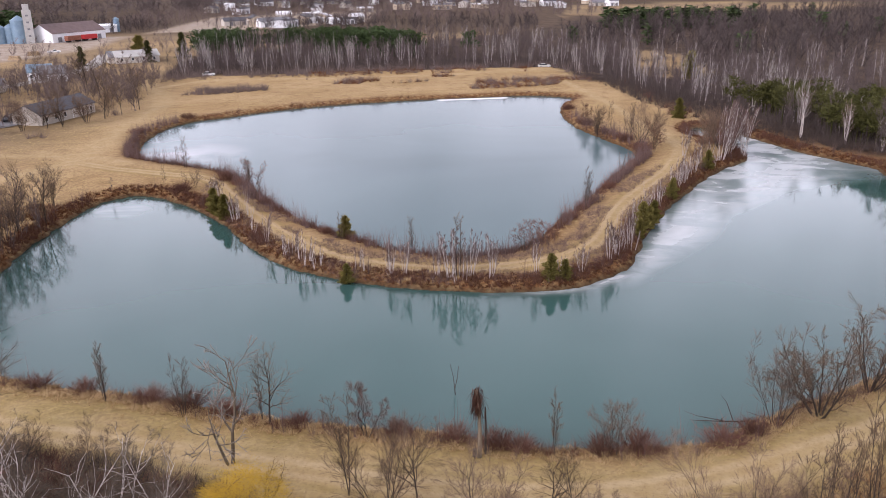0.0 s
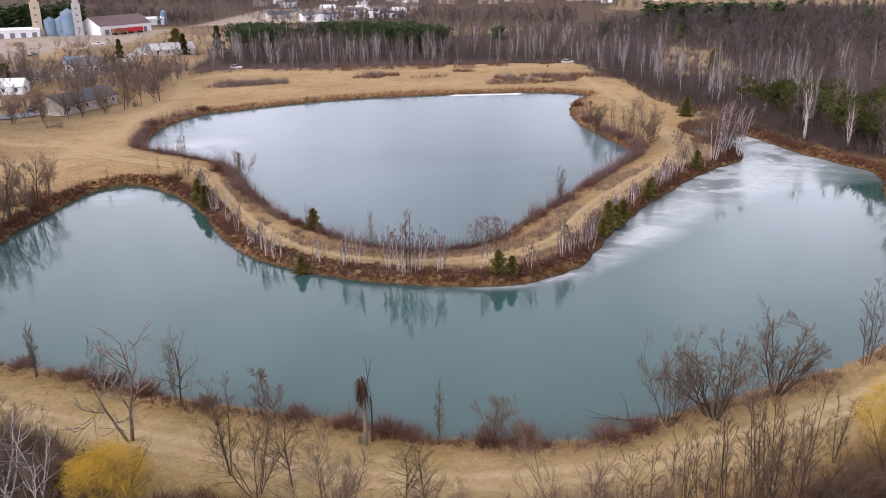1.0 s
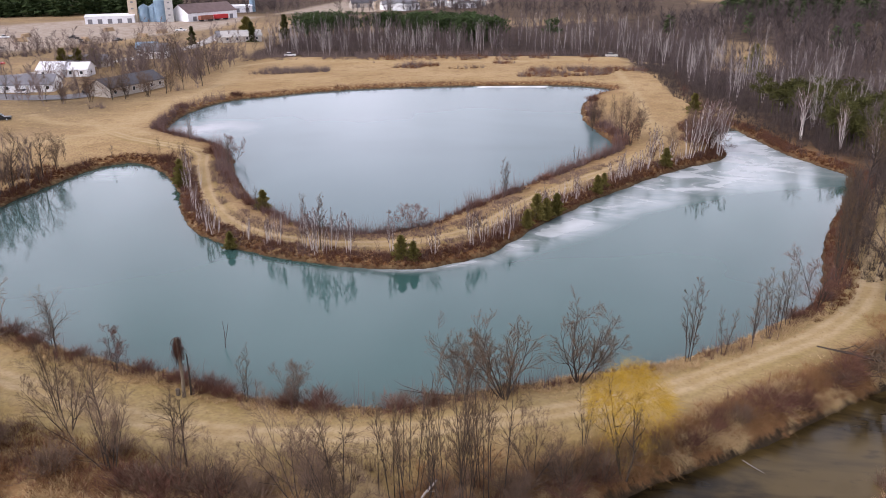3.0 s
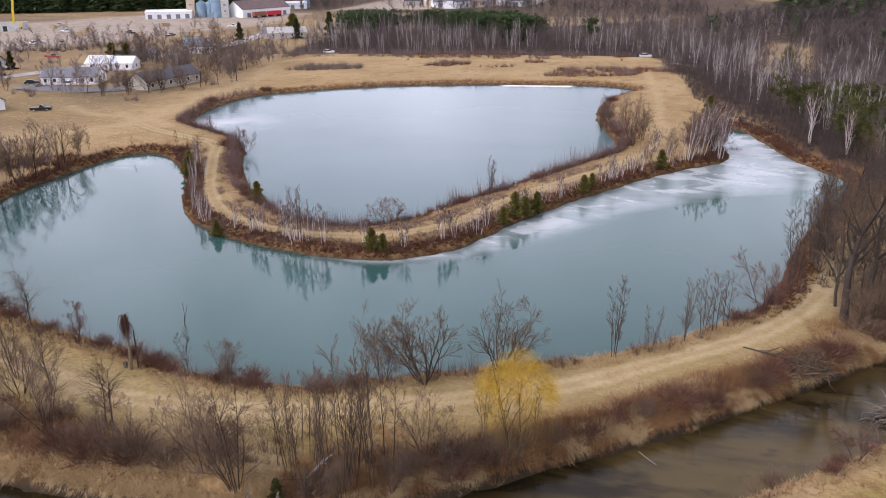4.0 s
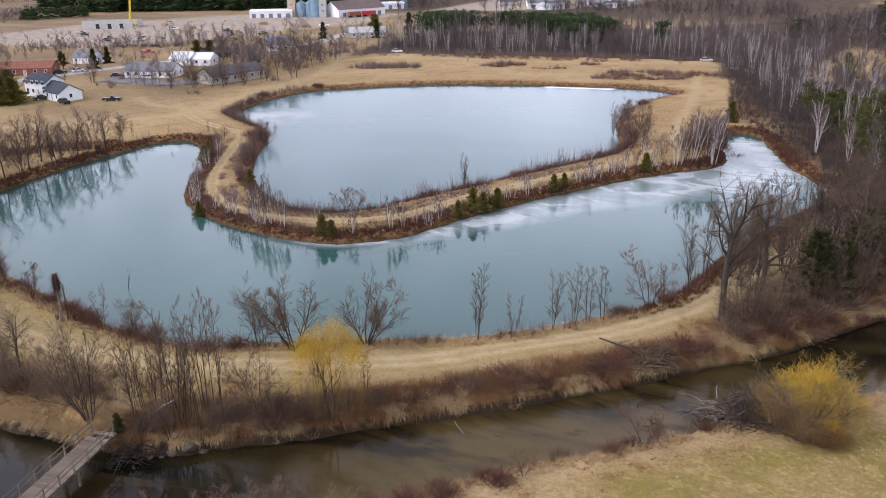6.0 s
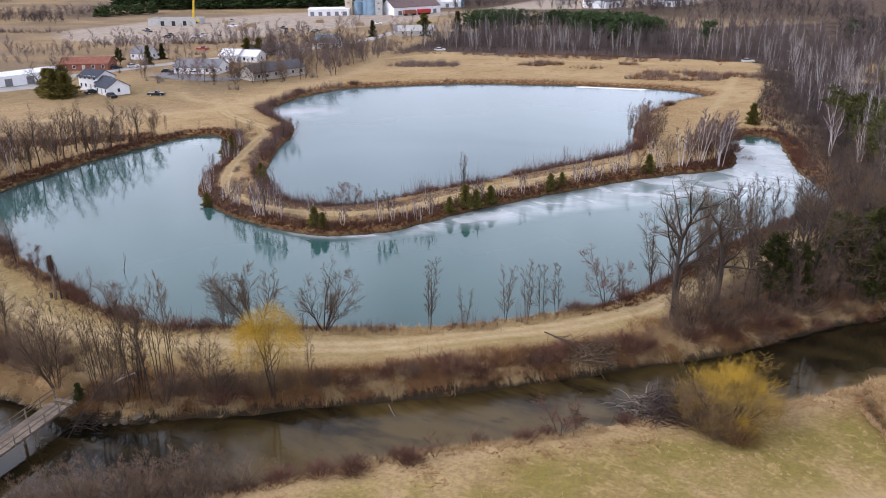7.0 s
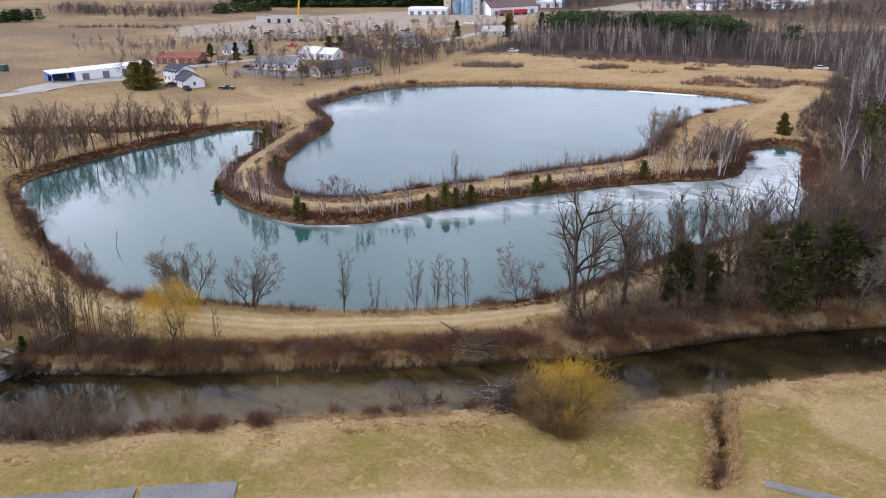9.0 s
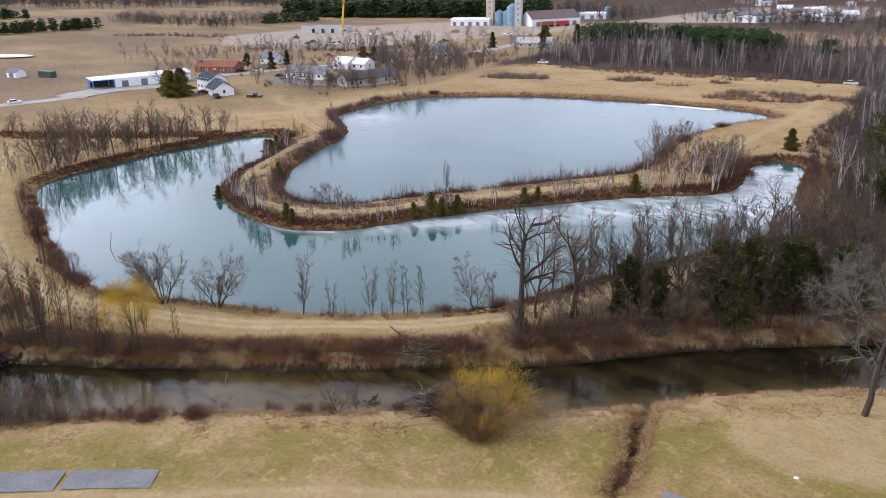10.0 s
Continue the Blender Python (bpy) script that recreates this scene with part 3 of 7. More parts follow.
# ---- plant makers ----
def tubes(segs, sides, tips=False):
    """Tapered tubes for rows of start, end, start radius, end radius; tips: pointed spikes; one side: slivers for hair-thin twigs."""
    s = np.array(segs, float).reshape(-1, 8)
    p, q, r0, r1 = s[:, :3], s[:, 3:6], s[:, 6], s[:, 7]
    a = q - p
    a = a / np.maximum(np.linalg.norm(a, axis=1), 1e-6)[:, None]
    ref = np.where(np.abs(a[:, 2:3]) > 0.9, [[1.0, 0, 0]], [[0, 0, 1.0]])
    u = np.cross(a, ref)
    u /= np.linalg.norm(u, axis=1)[:, None]
    v = np.cross(a, u)
    ang = np.arange(sides) * 2 * np.pi / sides
    ring = u[:, None] * np.cos(ang)[:, None] + v[:, None] * np.sin(ang)[:, None]
    n, k = len(s), np.arange(sides)
    if sides == 1:
        phi = np.sin(p @ np.array([12.9, 78.2, 37.7]) + q @ np.array([5.1, 9.3, 3.7])) * 43758.5
        w = (u * np.cos(phi)[:, None] + v * np.sin(phi)[:, None]) * r0[:, None]
        return np.stack([p - w, p + w, q], 1).reshape(-1, 3), np.arange(n * 3).reshape(-1, 3)
    if tips:
        verts = np.concatenate([p[:, None] + ring * r0[:, None, None], q[:, None]], 1).reshape(-1, 3)
        face = np.stack([k, (k + 1) % sides, np.full(sides, sides)], 1)
        return verts, (face[None] + (np.arange(n) * (sides + 1))[:, None, None]).reshape(-1, 3)
    verts = np.concatenate([p[:, None] + ring * r0[:, None, None], q[:, None] + ring * r1[:, None, None]], 1).reshape(-1, 3)
    face = np.stack([k, (k + 1) % sides, (k + 1) % sides + sides, k + sides], 1)
    quad = (face[None] + (np.arange(n) * 2 * sides)[:, None, None]).reshape(-1, 4)
    return verts, np.concatenate([quad[:, [0, 1, 2]], quad[:, [0, 2, 3]]])


def joined(*meshes):
    verts, faces, n = [], [], 0
    for v, f in meshes:
        verts.append(v), faces.append(f + n)
        n += len(v)
    return np.concatenate(verts), np.concatenate(faces)


def grow(rng, h, stems=1, radius=0.13, kids=(9, 5, 4), reach=(0.45, 0.5, 0.5), spread=0.8, up=0.12, clear=0.3, wander=0.12, fan=0.25, foot=0.15, sag=0.0, fine=0.024):
    """A bare tree of the height h: rows of wood for each stem, rows of branches, rows of pointed twigs."""
    woods, branch, tip = [], [], []
    last = len(kids)

    def turned(d, angle):
        side = Vector((rng.gauss(0, 1), rng.gauss(0, 1), rng.gauss(0, 1))).cross(d)
        return (d * math.cos(angle) + side.normalized() * math.sin(angle)).normalized()

    def limb(p, d, length, r, level):
        if level == last:
            d = (d + Vector((0, 0, up - sag))).normalized()
            q = p + d * length + Vector((0, 0, -sag * length * 0.5))
            tip.append((*p, *q, fine * 0.8, 0.0))
            return
        n = (6, 4, 1)[level]
        spine = [(p.copy(), r)]
        for i in range(n):
            d = (d + Vector((rng.gauss(0, wander), rng.gauss(0, wander), rng.gauss(0, wander) + up)) * (0.6 if level == 0 else 1)).normalized()
            q, r1 = p + d * (length / n), max(r * (1 - 0.82 * (i + 1) / n), fine)
            (woods[-1] if level < min(2, last) else branch).append((*p, *q, spine[-1][1], r1))
            p = q
            spine.append((p.copy(), r1))
        c = kids[level]
        for j in range(c):
            f = clear + (1 - clear) * (j + rng.random()) / c if level == 0 else 0.2 + 0.8 * (j + rng.random()) / c
            k = min(n - 1, int(f * n))
            at = spine[k][0].lerp(spine[k + 1][0], min(1, f * n - k))
            ahead = (spine[k + 1][0] - spine[k][0]).normalized()
            limb(at, turned(ahead, spread * (rng.uniform(0.6, 1.2) if level + 1 < last else rng.uniform(0.5, 1.4))), length * reach[level] * (rng.uniform(0.7, 1.15) if level + 1 < last else rng.uniform(0.35, 1.35)) * (1.15 - 0.55 * f), max(spine[k][1] * 0.62, fine), level + 1)

    for _ in range(stems):
        woods.append([])
        a = rng.uniform(0, 6.28)
        lean = fan * rng.uniform(0.3, 1) if stems > 1 else fan * 0.2
        limb(Vector((math.cos(a), math.sin(a), 0)) * (foot * rng.uniform(0.3, 1) if stems > 1 else 0) + Vector((0, 0, -0.15)),
             Vector((math.cos(a) * lean, math.sin(a) * lean, 1)).normalized(), h * (rng.uniform(0.75, 1) if stems > 1 else 0.97), radius * rng.uniform(0.8, 1.1), 0)
    return woods, branch, tip


def thicket(rng, h, width, stems, side=2):
    """A round shrub of many thin stems."""
    rows = []
    for _ in range(stems):
        a, f = rng.uniform(0, 6.28), rng.random() ** 0.5
        p = Vector((math.cos(a) * f * width * 0.25, math.sin(a) * f * width * 0.25, -0.1))
        tall = h * rng.uniform(0.3, 1.0) * (1 - 0.45 * f * f)
        q = Vector((math.cos(a) * f * width * 0.5, math.sin(a) * f * width * 0.5, tall)) + Vector((rng.gauss(0, 0.16), rng.gauss(0, 0.16), 0)) * width
        rows.append((*p, *q, 0.011, 0.004))
        for _ in range(side):
            b = p.lerp(q, rng.uniform(0.35, 0.85))
            rows.append((*b, *(b + (q - p) * 0.3 + Vector((rng.gauss(0, 0.22), rng.gauss(0, 0.22), rng.uniform(0, 0.3))) * h * 0.6), 0.007, 0.003))
    return tubes(rows, 1)


def sprays(rng, h, radius, count, lift_by=0.0, pine=False, bare=0.0, size=0.28):
    """Foliage of an evergreen: small pointed sprays in a ragged cone, or along whorls of limbs."""
    rows = []
    whorls = [bare + (0.97 - bare) * (i + rng.uniform(-0.3, 0.3)) / 10 for i in range(10)]
    arms = [[(rng.uniform(0, 6.28), rng.uniform(0.4, 1.2)) for _ in range(4)] for _ in whorls]
    for _ in range(count):
        if pine:
            k = rng.randrange(10)
            a, far = rng.choice(arms[k])
            f = whorls[k]
            wide = radius * (1 - f) ** 0.6 * far
            rr = wide * rng.uniform(0.2, 1) ** 0.55
            a += rng.gauss(0, 0.2)
            z = f * h + rng.gauss(0, 0.022) * h + rr * 0.12
        else:
            f = bare + (1 - bare) * rng.random() ** 1.2
            wide = radius * (1 - f) ** 0.75 * (0.75 + 0.35 * math.sin(7 * f * 3 + 3 * radius))
            a = rng.uniform(0, 6.28)
            wide *= 0.8 + 0.3 * math.sin(a * 3 + f * 9)
            rr, z = wide * rng.uniform(0.45, 1.05), f * h
        p = Vector((math.cos(a) * rr, math.sin(a) * rr, max(z, 0.05)))
        d = Vector((math.cos(a) + rng.gauss(0, 0.5), math.sin(a) + rng.gauss(0, 0.5), rng.uniform(-0.2, 0.9) + lift_by))
        s = size * rng.uniform(0.6, 1.4)
        rows.append((*p, *(p + d.normalized() * s * 1.7), s * 0.42, 0))
    return tubes(rows, 1)


def weeping(rng, h, radius):
    """Fine willow twigs: golden ones that fill a ragged dome, olive ones that hang from it."""
    gold, olive = [], []
    for _ in range(200):
        a, f = rng.uniform(0, 6.28), rng.random() ** 0.55
        top = h * (1 - 0.28 * f * f) * rng.uniform(0.78, 1.0)
        at = Vector((math.cos(a) * f * radius, math.sin(a) * f * radius, top))
        for _ in range(52):
            p = at + Vector((rng.gauss(0, 0.42), rng.gauss(0, 0.42), rng.gauss(0, 0.42)))
            out = Vector((math.cos(a) * f + rng.gauss(0, 0.55), math.sin(a) * f + rng.gauss(0, 0.55), rng.uniform(-0.9, 0.5)))
            gold.append((*p, *(p + out * rng.uniform(0.3, 0.9)), 0.010, 0.0))
    for _ in range(40):
        a, f = rng.uniform(0, 6.28), rng.uniform(0.35, 1.05)
        top = h * rng.uniform(0.28, 0.66)
        at = Vector((math.cos(a) * f * radius, math.sin(a) * f * radius, top))
        for _ in range(24):
            p = at + Vector((rng.gauss(0, 0.4), rng.gauss(0, 0.4), rng.gauss(0, 0.5)))
            q = p + Vector((rng.gauss(0, 0.25), rng.gauss(0, 0.25), -rng.uniform(0.5, 2.4)))
            olive.append((*p, *(q.x, q.y, max(q.z, 0.15)), 0.008, 0.0))
    return gold, olive


def broom(rng, h, radius):
    """Fine willow shoots that arch up from the limbs of a wide low bush: golden towards the top, olive below."""
    gold, olive = [], []
    for _ in range(230):
        a, f = rng.uniform(0, 6.28), rng.random() ** 0.7
        tall = rng.uniform(0.12, 0.9) * (1 - 0.62 * f * f) * (1 + 0.18 * math.sin(a * 2 + 1.0) + 0.14 * math.sin(a * 5))
        at = Vector((math.cos(a) * f * radius, math.sin(a) * f * radius, h * max(tall, 0.05)))
        sway = Vector((rng.gauss(0, 0.35), rng.gauss(0, 0.35), rng.uniform(0.4, 1.1)))
        for _ in range(56):
            p = at + Vector((rng.gauss(0, 0.6), rng.gauss(0, 0.6), rng.gauss(0, 0.5)))
            out = sway + Vector((math.cos(a) * f * 0.6 + rng.gauss(0, 0.4), math.sin(a) * f * 0.6 + rng.gauss(0, 0.4), rng.gauss(0, 0.3)))
            row = (*(p.x, p.y, max(p.z, 0.15)), *(p + out * rng.uniform(0.4, 1.2)), 0.017, 0.0)
            (gold if p.z + rng.gauss(0, 0.9) + 0.25 * p.x > h * 0.5 else olive).append(row)
    return gold, olive


TREE_BANK = {}


def kind_of_tree(kind, variant):
    """Meshes of one tree: (part name, mesh, material), made once and shared by all trees of its form. Height about 10."""
    key = (kind, variant)
    if key in TREE_BANK:
        return TREE_BANK[key]
    rng = random.Random(hash_of(kind) + variant * 101)
    forms = {
        "broad": ((1, 0.17, (14, 7, 13), (0.5, 0.58, 0.75), 0.75, 0.05, 0.25, 0.14), BARK, TWIG),
        "lichen": ((1, 0.2, (14, 9, 24), (0.55, 0.55, 0.65), 0.85, 0.04, 0.3, 0.12), BARK, LICHEN),
        "big": ((1 + variant % 2, 0.36, (10, 8, 22), (0.52, 0.52, 0.6), 0.95, 0.04, 0.34, 0.2, 0.22, 0.3), BARK, TWIG),
        "slender": (((3, 2, 4, 2)[variant], 0.068, (20, 4, 10), (0.17, 0.6, 0.7), 0.65, 0.08, 0.18, 0.045, 0.17, 0.35), BARK, TWIG),
        "pole_grove": ((9, 0.055, (12, 3, 12), (0.2, 0.6, 0.85), 0.55, 0.1, 0.3, 0.04, 0.16, 1.9), BARK, TWIG),
        "vase": ((8, 0.125, (9, 6, 24), (0.4, 0.55, 0.7), 0.7, 0.045, 0.22, 0.12, 1.05, 0.6), BARK, TWIG),
        "haze": ((6, 0.075, (9, 6, 18), (0.42, 0.6, 0.9), 0.65, 0.05, 0.12, 0.12, 0.5, 0.7), BARK, GREY_TWIG),
        "pale": ((4, 0.13, (9, 6, 26), (0.45, 0.55, 0.75), 0.85, 0.05, 0.15, 0.17, 0.6, 0.7), BIRCH, DRIFT),
        "birch": ((6, 0.085, (8, 4, 20), (0.24, 0.6, 0.8), 0.5, 0.1, 0.3, 0.05, 0.24, 0.8), BIRCH, BIRCH_TWIG),
        "lone_birch": ((3, 0.18, (10, 5, 16), (0.36, 0.55, 0.6), 0.6, 0.12, 0.3, 0.1, 0.25, 0.2), BIRCH, BIRCH_TWIG),
        "birch_saplings": ((9, 0.12, (7, 3, 14), (0.2, 0.6, 0.8), 0.5, 0.12, 0.2, 0.06, 0.22, 3.2), BIRCH, BIRCH_TWIG),
        "red_tree": ((3, 0.11, (9, 6, 28), (0.42, 0.55, 0.8), 0.8, 0.08, 0.12, 0.12, 0.45, 0.5), BARK, RED_TWIG),
        "dead": ((2, 0.17, (8, 5, 8), (0.5, 0.5, 0.5), 0.85, 0.06, 0.3, 0.2, 0.35, 0.3), BARK_LOG, PALE_BARK),
        "willow": ((3, 0.17, (8, 6, 10), (0.42, 0.55, 0.7), 0.8, 0.06, 0.3, 0.2, 0.4, 0.3, 0.3), BARK, GOLD_TWIG),
        "willow_bush": ((10, 0.10, (8, 6, 10), (0.42, 0.55, 0.7), 0.8, 0.03, 0.05, 0.15, 1.15, 1.6, 0.15), BARK, OLIVE_TWIG)}
    if kind in forms:
        args, bark, twigs = forms[kind]
        fat = {"birch_saplings": 0.03, "birch": 0.02, "dead": 0.025, "big": 0.0075, "red_tree": 0.012, "slender": 0.011, "willow": 0.011, "willow_bush": 0.014}.get(kind, 0.0095)
        woods, branch, tip = grow(rng, 10, *args, fine=fat)
        if kind.startswith("willow"):
            gold, olive = weeping(rng, 10, 4.1) if kind == "willow" else broom(rng, 10, 6.6)
            tip += olive
        crown = joined(tubes(branch, 3), tubes(tip, 1))
    else:
        bark, twigs = BARK, CEDAR if kind == "cedar" else PINE
        woods = [[(0, 0, -0.3, 0.1, 0, 5, 0.24, 0.16), (0.1, 0, 5, 0, 0.1, 9.6, 0.16, 0.03)]]
        if kind == "pine":
            for i in range(14):
                a, f = rng.uniform(0, 6.28), rng.uniform(0.3, 0.9)
                woods[0].append((0, 0, f * 10, math.cos(a) * 2.4 * (1 - f) ** 0.6, math.sin(a) * 2.4 * (1 - f) ** 0.6, f * 10 + 0.4, 0.06, 0.015))
        crown = {"cedar": lambda: sprays(rng, 10, 3.1, 2600, 0.7, size=0.5), "spruce": lambda: sprays(rng, 10, 2.6, 2600, -0.2, size=0.42),
                 "pine": lambda: sprays(rng, 10, 3.2, 5200, 0.2, True, 0.22, 0.26)}[kind]()
    out = [("trunk" if len(woods) == 1 else "stem", array_mesh("stem", *tubes(w, 4 if len(woods) == 1 else 3), True), bark) for w in woods]
    out.append(("crown", array_mesh("crown", *crown), twigs if kind != "willow" else OLIVE_TWIG))
    if kind.startswith("willow"):
        out.append(("upper_crown", array_mesh("upper_crown", *tubes(gold, 1)), GOLD_TWIG))
    TREE_BANK[key] = out
    return out


def hash_of(text):
    return sum(ord(c) * (i + 7) for i, c in enumerate(text))


TREES = {"lichen": ("lichen_tree", "tree", "leafless tree with wide pale lichen-grey branches"),
         "broad": ("bare_tree", "tree", "leafless grey-brown tree with spreading fine branches"),
         "big": ("tall_bare_tree", "tree", "tall leafless forked tree with heavy grey limbs"),
         "slender": ("slender_tree", "tree", "slender leafless young tree with upright grey stems"),
         "pole_grove": ("sapling_clump", "tree", "clump of thin leafless upright grey saplings"),
         "vase": ("spreading_bare_tree", "tree", "low leafless tree with many spreading dark stems"),
         "haze": ("bushy_bare_tree", "tree", "bushy leafless tree with hazy grey twigs"),
         "pale": ("pale_bare_tree", "tree", "leafless tree with pale tangled branches"),
         "birch": ("birch_clump", "tree", "clump of leaning white-stemmed leafless birches"),
         "lone_birch": ("white_birch", "tree", "leafless birch with bright white limbs"),
         "birch_saplings": ("birch_saplings", "tree", "patch of thin pale leafless birch saplings"),
         "red_tree": ("reddish_bare_tree", "tree", "leafless small tree with reddish brown twigs"),
         "dead": ("dead_tree", "tree", "bleached dead tree with crooked broken limbs"),
         "willow": ("golden_willow", "tree", "golden weeping willow with fine drooping yellow twigs"),
         "willow_bush": ("willow_bush", "tree", "sprawling golden willow bush with dense yellow twigs"),
         "cedar": ("cedar_tree", "tree", "small dense olive-green cedar with pointed top"),
         "spruce": ("spruce_tree", "tree", "dark green conical spruce tree"),
         "pine": ("pine_tree", "tree", "dark green pine with layered ragged limbs")}
plant_rng = random.Random(5)


def plant(kind, x, y, h, where="", group="", variant=None, rz=None, wide=1.0, lean=0.0):
    name, cat, label = TREES[kind]
    count = 2 if kind in ("big", "dead", "willow", "willow_bush", "lone_birch") else 4
    v = plant_rng.randrange(count) if variant is None else variant
    turn = plant_rng.uniform(0, 360) if rz is None else rz
    root = empty(name, x, y, ground_z(x, y) - 0.05, turn)
    root.scale = (h / 10 * wide, h / 10 * wide, h / 10)
    if lean:
        root.rotation_euler = (0, radians(lean), 0)
    for pname, me, mat in kind_of_tree(kind, v):
        link_mesh(pname, me, mat, root)
    return tagged(root, label + where, cat, group)


SHRUB_BANK = {}


def shrub(x, y, h, width, red=True, where="", group=""):
    v = plant_rng.randrange(4)
    key = (red, v)
    if key not in SHRUB_BANK:
        SHRUB_BANK[key] = array_mesh("crown", *thicket(random.Random(v + 31 * red), 1.0, 1.4, 190, 5))
    root = empty("red_shrub" if red else "grey_shrub", x, y, ground_z(x, y) - 0.03, plant_rng.uniform(0, 360))
    root.scale = (width / 1.6, width / 1.6, h)
    link_mesh("crown", SHRUB_BANK[key], RED_TWIG if red else GREY_TWIG, root)
    return tagged(root, ("leafless shrub of dense red-brown stems" if red else "leafless shrub of tangled grey-brown stems") + where, "shrub", group)


# ---- trees and shrubs of the near bank between lake and river ----
for kind, x, y, h in (
        ("slender", -31.8, 66, 6.2), ("slender", -23.6, 63.1, 6.2), ("slender", -16.4, 63, 6.8), ("red_tree", -6.6, 59.6, 5.2), ("slender", 9.3, 57, 7.2),
        ("haze", 14.2, 56.8, 4.8), ("broad", -15.6, 62.3, 6.6), ("vase", 33.6, 62, 8.6), ("vase", 40.4, 66.6, 7.6), ("haze", 29.5, 61.2, 6.8),
        ("slender", 51.2, 73.2, 9.0), ("slender", 55, 75.3, 6.8), ("slender", 58.4, 79.4, 7.6), ("slender", 60.4, 81.2, 7.6), ("slender", 61.7, 82.8, 8.6),
        ("slender", 63, 84.6, 8.4), ("red_tree", 67.4, 90.4, 7.2), ("slender", 68.6, 92.4, 6.0)):
    plant(kind, x, y, h, " at the lake edge", "trees along the lake shore")
for kind, x, y, h in (
        ("big", 76.2, 89.2, 17.0), ("big", 79.4, 96, 14.0), ("broad", 79.3, 97.6, 10.0), ("broad", 75.8, 93.2, 13.0), ("slender", 72.2, 101.5, 12.8), ("slender", 74.5, 107, 12.2),
        ("slender", 75.2, 112, 10), ("slender", 76.4, 118, 11.2), ("slender", 78.4, 124, 10.6), ("slender", 80.8, 132, 9.6), ("slender", 83, 138, 9.4),
        ("broad", 85.6, 142.5, 10.4), ("slender", 88.2, 147.5, 9.8), ("broad", 90, 155, 9), ("slender", 71.2, 97.4, 11)):
    plant(kind, x, y, h, " beside the lake", "trees along the wooded shore")
for kind, x, y, h in (
        ("dead", -17.4, 55.4, 10.4), ("slender", -7.1, 51.2, 8.6), ("broad", -1.9, 50.2, 6.0), ("broad", 7.5, 46.6, 5.8), ("haze", 2.8, 44.4, 8.4), ("broad", 9.2, 45.6, 6.3),
        ("haze", -4.3, 48.8, 7.6), ("haze", -27.8, 53.2, 4.6), ("vase", -34.3, 55, 4.2), ("haze", 20.2, 43.2, 8.6), ("slender", 24.2, 41.6, 10.0),
        ("pole_grove", 27.4, 45.8, 9.0), ("pole_grove", 31.4, 45.4, 11.0), ("pole_grove", 34.2, 46.8, 13.0), ("slender", 33, 45.6, 8.2), ("haze", 37.6, 50, 6.4), ("haze", 23.6, 42, 8.0), ("pole_grove", 29.6, 43.4, 9.0), ("haze", 32.6, 43.6, 5.4), ("haze", 36, 45.8, 4.6), ("vase", 40.6, 48.8, 4.6), ("haze", 43.2, 51.2, 3.6), ("haze", 9.6, 43.4, 5.2),
        ("slender", 45.9, 57.4, 5.6), ("slender", 41.5, 55.5, 6.5), ("haze", 14, 42.4, 5.2), ("haze", -17, 46, 5), ("pale", -23, 45.4, 8.4), ("pale", -27, 46, 8.6), ("pale", -31, 47.5, 8), ("pale", -20, 44.6, 7.4), ("broad", -39.5, 58, 11)):
    plant(kind, x, y, h, " on the river bank", "trees on the river bank")
plant("willow", 45.0, 52.4, 11.0, " on the bank", "golden willows", 0, wide=0.72)
plant("willow", -13, 43.6, 7.8, " on the bank", "golden willows", 1, wide=0.85)
plant("willow_bush", 86.9, 71.0, 6.8, " beside the river", "golden willows", 0, rz=40, wide=1.12)
plant("willow_bush", 88.9, 68.2, 2.6, " on the lawn edge", "golden willows", 1, wide=1.0)
plant("lichen", 115.6, 97.8, 14.0, " on the lawn", variant=0, wide=1.25)
for i in range(9):
    x, y, h = ((85.5, 100.3, 9.6), (88.2, 102.3, 8.4), (92.8, 109, 10.5), (96.1, 112.2, 11.4), (100.1, 114.5, 11.2), (96.8, 107.2, 9.0), (104.5, 120.5, 10), (91.4, 113, 9.5), (99.5, 119, 10.5))[i]
    plant("pine", x, y, h, " above the river", "pines above the river", wide=1.15)
for kind, x, y, h in (
        ("lichen", 103.4, 113.6, 10.5), ("lichen", 108.6, 116.8, 11), ("slender", 99.6, 110.8, 8.6), ("broad", 94.6, 106.6, 9), ("slender", 88.6, 99.4, 9), ("broad", 89.4, 106, 15.2), ("broad", 99, 121, 14.4), ("broad", 84.4, 98.4, 9), ("broad", 82.2, 101.5, 10.5), ("broad", 94, 118, 12), ("broad", 87, 116, 11), ("slender", 81.4, 109, 11),
        ("broad", 104, 126, 13), ("broad", 110, 124.5, 12), ("slender", 85, 121, 11), ("slender", 92, 127, 12), ("broad", 100, 134, 12), ("broad", 93, 138, 11),
        ("broad", 108, 140, 12), ("haze", 77.5, 88, 5.2), ("haze", 80.6, 91.6, 5.6), ("haze", 83.6, 95, 5), ("haze", 87, 99, 5.4), ("vase", 79, 88.6, 6), ("haze", 90.2, 102.4, 5), ("haze", 91.5, 103.8, 6.5), ("haze", 97.8, 110, 6), ("haze", 103.2, 116.5, 6.5), ("broad", 118, 132, 13)):
    plant(kind, x, y, h, " in the river wood", "trees in the river wood")

